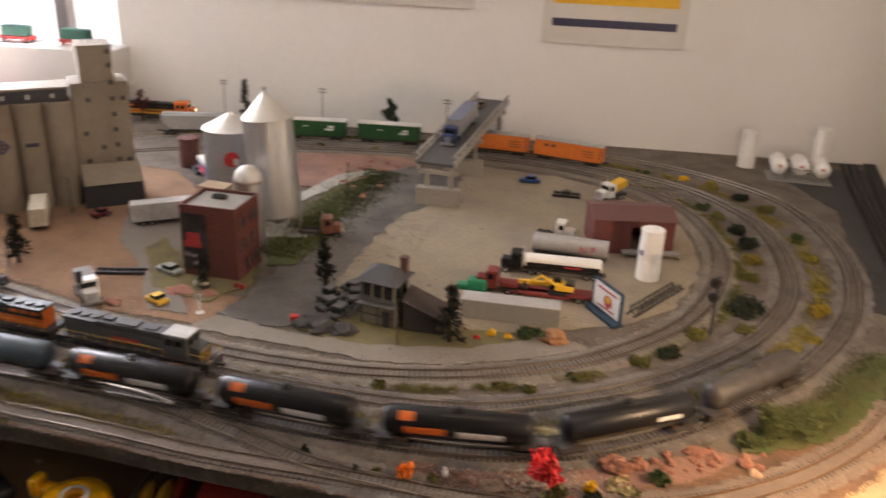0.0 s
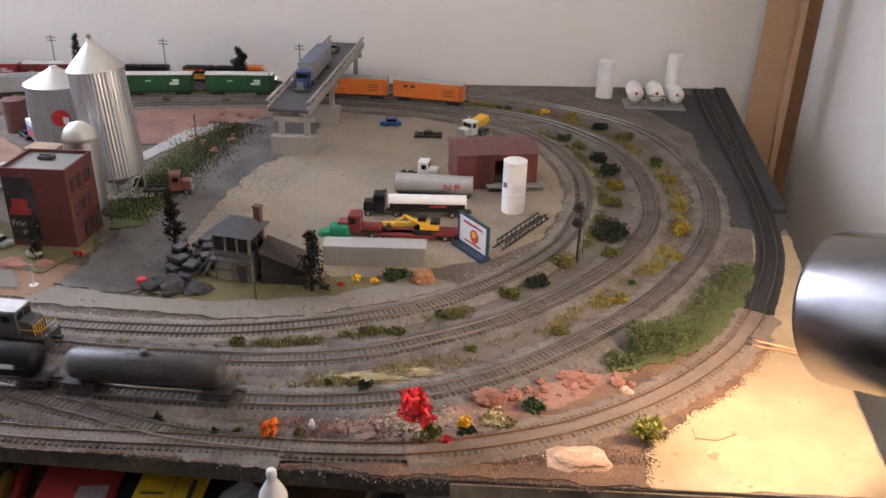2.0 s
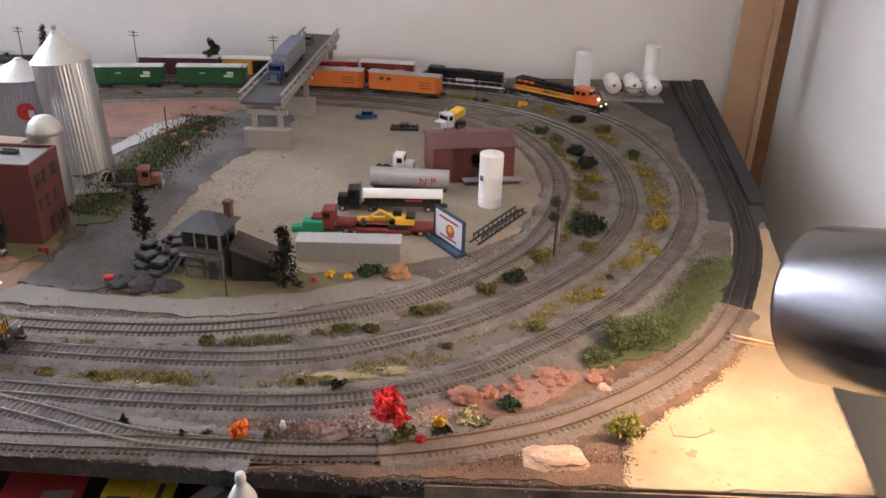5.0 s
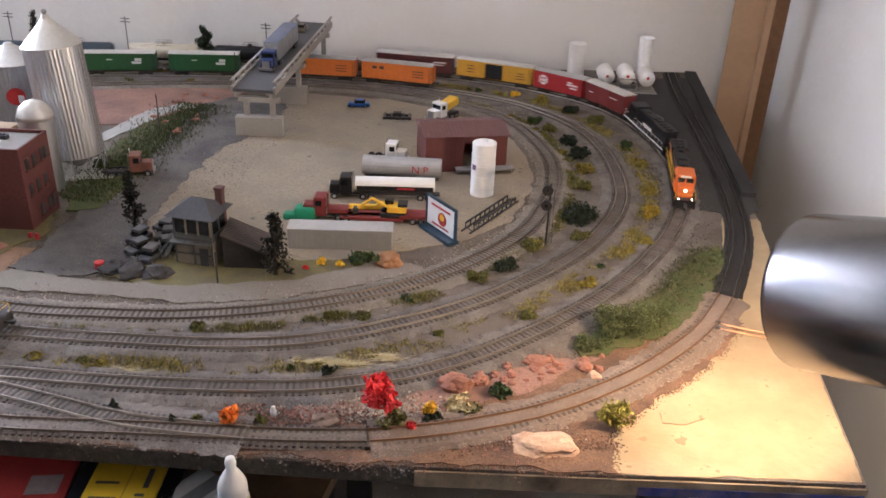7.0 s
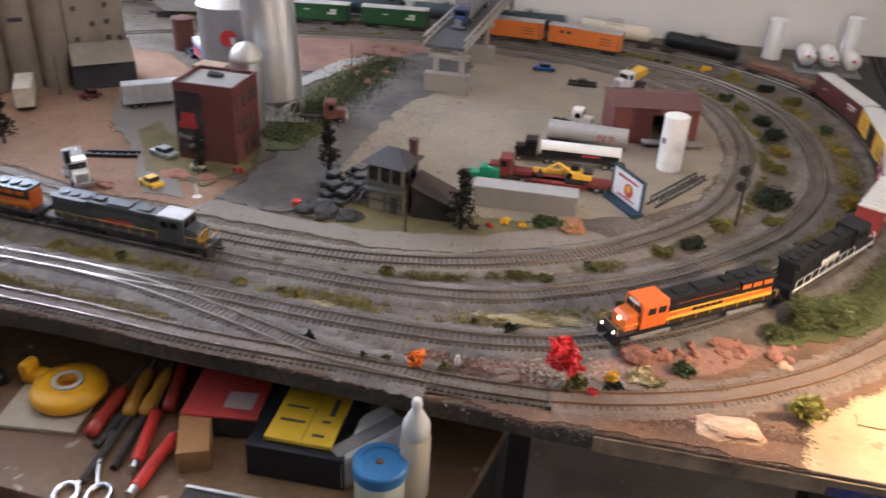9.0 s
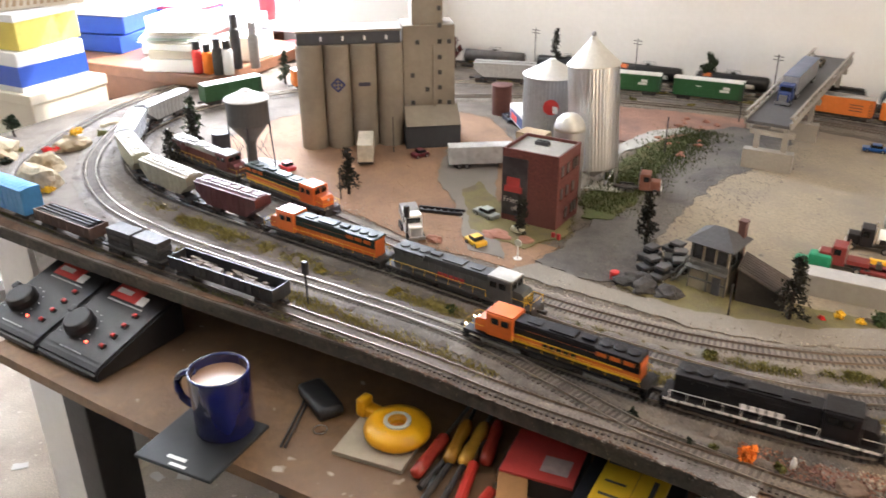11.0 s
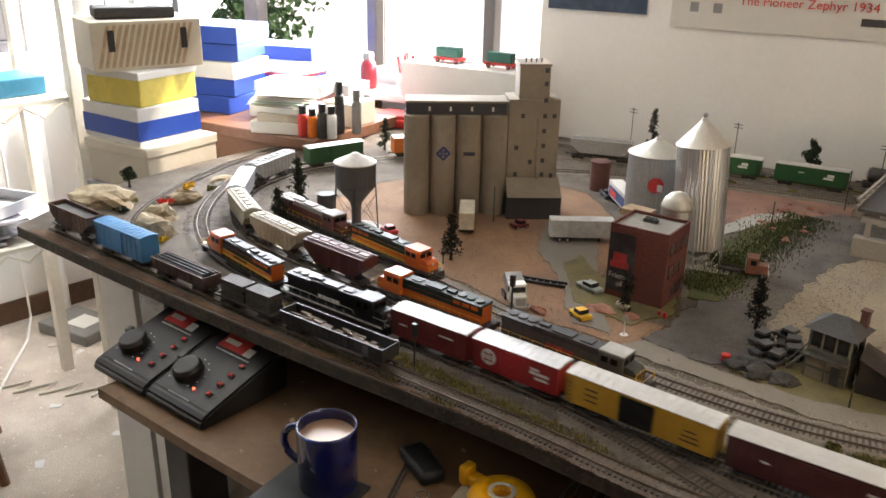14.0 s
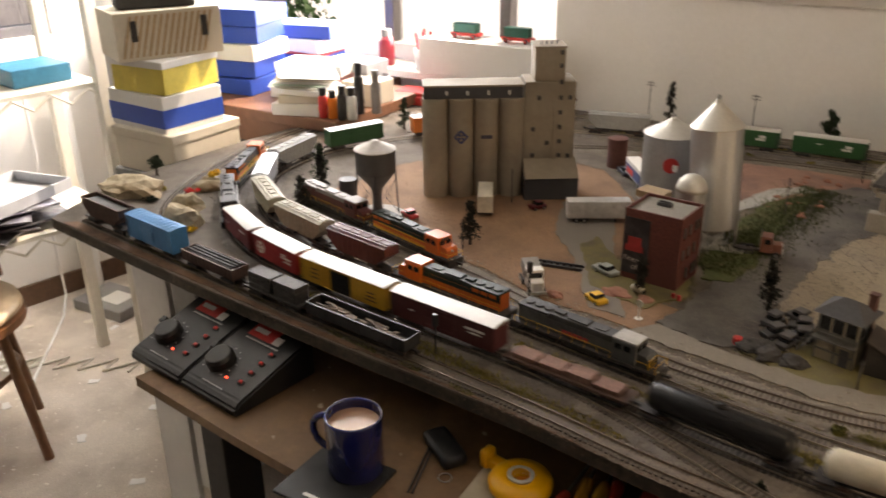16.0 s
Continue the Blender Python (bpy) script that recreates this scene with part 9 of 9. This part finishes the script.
def carton(name, x, y, z, sx, sy, sz, rz, paint, label, band=None, lid=None, holes=False, striped=False):
    c = thing(name, pose(x, y, z, 0, 0, rz), label, "box", "stacked boxes")
    part("carton", boxes((0, 0, 0, sx, sy, sz), bevel=0.003), paint, c)
    if lid:
        part("lid", boxes((0, 0, sz * 0.78, sx + 0.006, sy + 0.006, sz * 0.23), bevel=0.003), lid, c)
    if band:
        part("band", boxes((0, 0, sz * 0.15, sx + 0.002, sy + 0.002, sz * 0.5)), band, c)
    if holes:
        for s in (-1, 1):
            part("grip_hole", boxes((s * sx * 0.33, -sy / 2 - 0.001, sz * 0.4, 0.014, 0.002, 0.045)), BLACK, c)
    if striped:
        bm = bmesh.new()
        lean = Matrix(((1, 0, 0.28, 0), (0, 1, 0, 0), (0, 0, 1, 0), (0, 0, 0, 1)))
        for i in range(14):
            box(bm, -sx / 2 + 0.010 + i * (sx - 0.045) / 14, -sy / 2 - 0.0008, 0.008, 0.007, 0.0012, sz - 0.016, m=lean)
        part("stripes", bm, mat("stripe_tan", (0.50, 0.36, 0.22), 0.7), c)
    return c


CREAMB = mat("carton_cream", (0.66, 0.60, 0.49), 0.7, scale=50, var=0.05)
WHITEB = mat("carton_white", (0.74, 0.73, 0.70), 0.6, scale=50, var=0.04)
BLUEB = mat("carton_blue", (0.02, 0.075, 0.42), 0.4, scale=50, var=0.08)
st0 = single("plastic_chest", boxes((0, 0, 0, 0.215, 0.21, 0.36), (0, 0, 0.36, 0.225, 0.22, 0.02), bevel=0.004), mat("clear_plastic", (0.30, 0.30, 0.30), 0.25, scale=30, var=0.3), pose(-1.880, 0.908, 0.525, 0, 0, 11), "grey translucent plastic storage chest", "storage chest")
st1 = single("chest_stand", boxes((0, 0, 0, 0.22, 0.22, 0.525), bevel=0.003), WHITEB, pose(-1.880, 0.908, 0, 0, 0, 11), "white cabinet under the storage chest", "cabinet")
carton("carton", -1.880, 0.908, 0.906, 0.205, 0.205, 0.100, 11, CREAMB, "cream cardboard box with lid", lid=CREAMB)
carton("carton", -1.895, 0.898, 1.007, 0.20, 0.17, 0.085, 8, WHITEB, "white box with a bright blue band", band=BLUEB)
carton("carton", -1.887, 0.903, 1.093, 0.165, 0.17, 0.075, 14, mat("carton_yellow", (0.72, 0.58, 0.10), 0.5, scale=50), "pale yellow box in stack", lid=WHITEB)
carton("striped_box", -1.893, 0.908, 1.169, 0.24, 0.15, 0.105, 78, CREAMB, "striped cream box with hand holes", holes=True, striped=True)
sc_ = single("scanner", boxes((0, 0, 0, 0.17, 0.09, 0.025), bevel=0.006), DARK, pose(-1.897, 0.903, 1.2745, 0, 0, 70), "dark flat device on the box stack", "device")
for i in range(5):
    carton("model_box", -2.17 + 0.005 * i, 1.27, 0.986 + i * 0.047, 0.25 - 0.02 * (i % 2), 0.17, 0.045, 16 + (9 * i) % 14, BLUEB if i != 2 else WHITEB, "blue hobby box in a stack", lid=None)
for i, (x, y, p, h) in enumerate(((-1.70, 1.215, REDP, 0.075), (-1.675, 1.225, ORG_F, 0.07), (-1.65, 1.235, DARK, 0.085), (-1.632, 1.25, WHITEB, 0.08), (-1.66, 1.30, BLACK, 0.13), (-1.63, 1.33, GREYP, 0.11))):
    bt = thing("paint_bottle", pose(x, y, 0.986), "small hobby paint bottle on desk", "bottle", "paint bottles")
    part("body", lathed([(0, 0), (0.012, 0), (0.0125, 0.003), (0.0125, h * 0.7), (0.008, h * 0.76)], 18), p, bt, smooth=True)
    part("cap", lathed([(0.009, h * 0.74), (0.009, h), (0, h)], 16), BLACK if i < 4 else p, bt)
for i, (x, y, z, sx, sy, sz, a, p) in enumerate(((-1.78, 1.235, 0.986, 0.16, 0.12, 0.03, 30, WHITEB), (-1.775, 1.24, 1.0165, 0.15, 0.11, 0.02, 38, CREAMB), (-1.785, 1.235, 1.037, 0.13, 0.12, 0.015, 22, WHITEB),
                                                 (-1.90, 1.36, 0.986, 0.22, 0.15, 0.035, 16, WHITEB), (-1.905, 1.365, 1.0215, 0.19, 0.13, 0.03, 4, mat("booklet_pink", (0.62, 0.30, 0.30), 0.5, scale=40, var=0.1)), (-1.90, 1.36, 1.052, 0.20, 0.12, 0.03, 24, WHITEB),
                                                 (-1.74, 1.40, 0.986, 0.10, 0.10, 0.06, 10, CREAMB), (-1.86, 1.46, 0.986, 0.16, 0.10, 0.09, 12, mat("booklet_grey", (0.42, 0.42, 0.44), 0.5, scale=40, var=0.15)))):
    single("booklet", boxes((0, 0, 0, sx, sy, sz), bevel=0.002), p, pose(x, y, z, 0, 0, a), "pale booklets and instruction sheets piled untidily", "booklet", "booklets on the window desk")
for i, (z, p, a) in enumerate(((0.9785, WHITEB, 14), (1.0190, BLUEB, 20), (1.0595, WHITEB, 9), (1.1000, BLUEB, 24))):
    carton("model_box", -2.20 + 0.012 * i, 1.53, z, 0.23, 0.13, 0.040, a, p, "blue and white hobby box stacked on the low cabinet", lid=LOGO_RED if i == 1 else None)
for i in range(5):
    single("paper_sheet", prism(bmesh.new(), ragged([(-0.075, -0.05), (0.075, -0.052), (0.073, 0.05), (-0.074, 0.052)], 0.002, 0.02, 60 + i), 0, 0.0015), (WHITEB, mat("paper_green", (0.50, 0.62, 0.52), 0.6, scale=40, var=0.05), WHITEB, CREAMB, WHITEB)[i], pose(-1.80 + 0.006 * i, 1.23, 1.0535 + i * 0.0085, 2 + 2 * i, -3 + 2 * i, 15 + 11 * i), "loose curled instruction sheet on the pile", "paper", "loose sheets")
gm = thing("grey_mug", pose(-1.775, 1.475, 0.9855), "small dull grey mug on desk", "mug")
part("cup", lathed([(0, 0), (0.026, 0), (0.028, 0.004), (0.029, 0.055), (0.026, 0.055), (0.025, 0.006), (0, 0.005)], 24), mat("mug_grey", (0.22, 0.21, 0.22), 0.4, scale=40, var=0.1), gm, smooth=True)
rbx = thing("red_case", pose(-1.735, 1.585, T + 0.0005, 0, 0, 20), "flat bright red plastic case", "case")
part("case", boxes((0, 0, 0, 0.13, 0.085, 0.024), bevel=0.006), REDP, rbx)
part("lid", boxes((0.004, 0.004, 0.0242, 0.125, 0.08, 0.012), bevel=0.005), REDP, rbx)
SILL = WZ0 + 0.0025
rbo = thing("red_bottle", pose(-1.93, wall_y(-1.93) - 0.055, SILL), "dark red bottle with a grey cap on the sill", "bottle", "bottles on the sill")
part("body", lathed([(0, 0), (0.022, 0), (0.024, 0.004), (0.024, 0.07), (0.016, 0.085)], 20), mat("bottle_red", (0.30, 0.025, 0.04), 0.3, scale=40, var=0.1), rbo, smooth=True)
part("cap", lathed([(0.016, 0.083), (0.016, 0.105), (0, 0.106)], 18), GREYP, rbo)
cup = thing("pen_cup", pose(-1.80, wall_y(-1.80) - 0.055, SILL), "white cup full of red pens", "pen cup")
part("cup", lathed([(0, 0), (0.024, 0), (0.028, 0.06), (0.026, 0.06), (0.022, 0.004), (0, 0.004)], 20), WHITEB, cup, smooth=True)
for i in range(6):
    part("pen", rods([((0.006 * math.cos(i), 0.006 * math.sin(i), 0.005), (0.024 * math.cos(i * 1.1), 0.024 * math.sin(i * 1.1), 0.10 + 0.006 * (i % 3)))], 0.004, 8), LOGO_RED, cup)
# long white display box with toy cars beyond the elevator
db = carton("display_box", -1.585, 1.722, 1.0225, 0.40, 0.12, 0.10, 11, WHITEB, "long white box against the window")
dstand = single("low_cabinet", boxes((0, 0, 0, 0.52, 0.30, 0.978), bevel=0.004), mat("desk_mahogany", (0.22, 0.10, 0.055)), pose(-2.16, 1.52, 0, 0, 0, 11), "brown cabinet below the window", "cabinet")
GLASSG = mat("toy_green", (0.02, 0.12, 0.09), 0.4)
for i, (x, y) in enumerate(((-1.66, 1.707), (-1.50, 1.737))):
    tc = thing("toy_wagon", pose(x, y, 1.1228, 0, 0, 11), "green and red wooden toy wagon", "toy")
    part("base", boxes((0, 0, 0.008, 0.09, 0.03, 0.008), bevel=0.001), REDP, tc)
    part("top", boxes((0, 0, 0.016, 0.075, 0.028, 0.026), bevel=0.004), GLASSG, tc)
    for sx in (-0.03, 0.03):
        for sy in (-0.015, 0.015):
            wheel(tc, sx, sy, 0.007, 0.005, REDP)

# white steel shelf rack beside the window
rk = thing("shelf_rack", pose(-2.58, 0.68, 0, 0, 0, 90), "white metal shelf rack with wavy edges", "shelf rack")
RKW = mat("rack_white", (0.66, 0.62, 0.53), 0.5, scale=60, var=0.06)
for x, y in ((0.30, -0.16), (-0.55, -0.16), (0.30, 0.20), (-0.55, 0.20)):
    part("post", boxes((x, y, 0, 0.035, 0.035, 1.85), bevel=0.003), RKW, rk)
for z in (0.60, 1.0):
    part("shelf", boxes((-0.125, 0.02, z, 0.86, 0.36, 0.012), bevel=0.001), RKW, rk)
    bm = bmesh.new()
    for i in range(8):
        rod(bm, (-0.53 + i * 0.105, -0.165, z - 0.035), (-0.4775 + i * 0.105, -0.165, z), 0.004, 6)
        rod(bm, (-0.4775 + i * 0.105, -0.165, z), (-0.425 + i * 0.105, -0.165, z - 0.035), 0.004, 6)
    part("wavy_edge", bm, RKW, rk)
for n, x, z, sx, sy, sz, p, lab in (("blue_box", 0.17, 1.013, 0.17, 0.16, 0.05, mat("carton_teal", (0.02, 0.16, 0.26), 0.4), "teal hobby box on the shelf"), ("audio_device", -0.22, 1.013, 0.44, 0.30, 0.07, BLACK, "black flat audio device on the shelf")):
    single(n, boxes((0, 0, 0, sx, sy, sz), bevel=0.004), p, rk.matrix_basis @ pose(x, 0, z, 0, 0, 3), lab, "box")
GLOSSY = mat("glossy_cover", (0.34, 0.35, 0.38), 0.15, scale=15, var=0.6, big=9, stain=(0.12, 0.10, 0.16), rand=0.5)
for i in range(8):
    single("magazine", prism(bmesh.new(), [(-0.11, -0.145), (0.11, -0.14), (0.108, 0.145), (-0.112, 0.14)], 0, 0.006), GLOSSY, rk.matrix_basis @ pose(-0.12 + 0.045 * (i % 4), -0.02 + 0.02 * (i % 3), 0.6125 + 0.0095 * i, 1.5 * (i % 3), -2, 20 + 23 * i), "glossy magazine strewn on the lower shelf", "magazine", "magazines on the shelf")
tray = thing("clear_tray", rk.matrix_basis @ pose(0.02, -0.02, 0.692, 0, 0, 24), "shallow clear plastic tray on the magazines", "tray")
part("tray_floor", boxes((0, 0, 0, 0.30, 0.22, 0.003)), mat("tray_film", (0.45, 0.47, 0.50), 0.08, scale=30, var=0.1, bump=0), tray)
for sgn_ in (-1, 1):
    part("tray_side", boxes((0, sgn_ * 0.108, 0.003, 0.30, 0.004, 0.03)), mat("tray_film", (0.45, 0.47, 0.50)), tray)
    part("tray_end", boxes((sgn_ * 0.148, 0, 0.003, 0.004, 0.212, 0.03)), mat("tray_film", (0.45, 0.47, 0.50)), tray)
lat = [(-2.95 + 0.035 * i, 0.66 + 0.028 * i + (0.05 if i % 2 else -0.05), 0.006) for i in range(13)]
single("lattice_strip", tube(lat, 0.005, 6), RKW, Matrix(), "white zigzag wire strip lying on the carpet", "wire")
pipe = single("white_pipe", rods([((0, 0, 0), (0, 0, 0.9))], 0.028, 18), WHITE, pose(-3.22, 1.17, 0), "white upright pipe by the wall", "pipe")
psu = thing("power_unit", pose(-3.03, 1.15, 0, 0, 0, 15), "dark grey power box on the carpet", "device")
part("case", boxes((0, 0, 0, 0.26, 0.18, 0.045), bevel=0.006), GREYP, psu)
part("plate", boxes((0.02, 0, 0.0452, 0.10, 0.09, 0.001)), WHITE, psu)


def tube_line(name, pts, r, paint, label):
    return single(name, tube(pts, r, 8), paint, Matrix(), label, "cable", "cables")


tube_line("floor_cable", [(-1.62 + 0.10 * math.cos(a * 0.5), 0.60 + 0.10 * math.sin(a * 0.5), 0.006) for a in range(13)], 0.005, BLACK, "black cable looped on the carpet")
tube_line("white_cable", [(-3.16, 1.02, 0.9 - 0.07 * i) if i < 13 else (-3.16 + 0.07 * (i - 12), 1.02 - 0.05 * (i - 12), 0.006) for i in range(20)], 0.005, WHITE, "white cable hanging by the shelf")


def bentwood_chair():
    c = thing("wooden_chair", pose(-2.46, 0.44, 0, 0, 0, 78), "bentwood chair with a tan seat and curved back", "chair")
    BW = mat("bentwood", (0.20, 0.085, 0.035), 0.35, scale=40, var=0.2)
    part("seat", lathed([(0, 0.44), (0.19, 0.44), (0.205, 0.452), (0.20, 0.468), (0.17, 0.472), (0, 0.466)], 36), mat("seat_tan", (0.50, 0.36, 0.22), 0.4, scale=40, var=0.12), c, smooth=True)
    part("seat_ring", lathed([(0.185, 0.415), (0.208, 0.415), (0.210, 0.44), (0.185, 0.44)], 36, caps=False), BW, c)
    for a in (0.6, 2.5, 3.9, 5.5):
        part("leg", rods([((0.17 * math.cos(a), 0.17 * math.sin(a), 0.43), (0.23 * math.cos(a), 0.23 * math.sin(a), 0))], 0.014, 10), BW, c)
    pts = [(0.17 * math.cos(t), 0.17 + 0.063 * math.sin(t), 0.46 + 0.42 * math.sin(t)) for t in [i * math.pi / 14 for i in range(15)]]
    part("back_hoop", tube(pts, 0.013, 10), BW, c, smooth=True)
    pts2 = [(p[0] * 0.6, p[1], 0.46 + (p[2] - 0.46) * 0.72) for p in pts]
    part("inner_hoop", tube(pts2, 0.010, 10), BW, c, smooth=True)
    ring = [(0.16 * math.cos(i * 0.5236), 0.16 * math.sin(i * 0.5236), 0.26) for i in range(12)]
    part("foot_ring", tube(ring, 0.009, 8, True), BW, c)


bentwood_chair()
hl = thing("football_helmet", rk.matrix_basis @ pose(-0.34, 0, 1.0835), "dark helmet with a wire face guard", "helmet")
part("shell", lathed([(0.10, 0), (0.115, 0.04), (0.115, 0.09), (0.09, 0.14), (0.05, 0.165), (0, 0.172)], 28), mat("helmet_grey", (0.16, 0.17, 0.18), 0.2), hl, smooth=True)
part("face_guard", rods([((0.08, -0.12, z), (-0.08, -0.12, z)) for z in (0.02, 0.045, 0.07)] + [((x, -0.12, 0.0), (x, -0.12, 0.08)) for x in (-0.04, 0, 0.04)], 0.005, 8), DARK, hl)

# paper scraps on the carpet
rng = random.Random(31)
for i in range(46):
    x, y = rng.uniform(-3.2, -1.5), rng.uniform(0.2, 1.25)
    a = rng.uniform(0, 360)
    single("paper_scrap", prism(bmesh.new(), ragged([(-0.02, -0.012), (0.02, -0.01), (0.018, 0.012), (-0.018, 0.01)], 0.004, 0.01, i), 0, 0.002), WHITEB if i % 3 else CREAMB, pose(x, y, 0.0005, 0, 0, a), "small pale scrap on the carpet", "scrap", "floor scraps")


def motions():
    """The train runs round the main loop."""
    line = PATHS["loop"]
    start = 0.0
    for car_, length, half in TRAIN:
        rows = []
        for k in range(33):
            t = k * 0.5
            rows.append((t, stand(line, head_at(t) - start - length / 2, half, turned=car_ is TRAIN[1][0])))
        walk(car_, rows)
        start += length


motions()
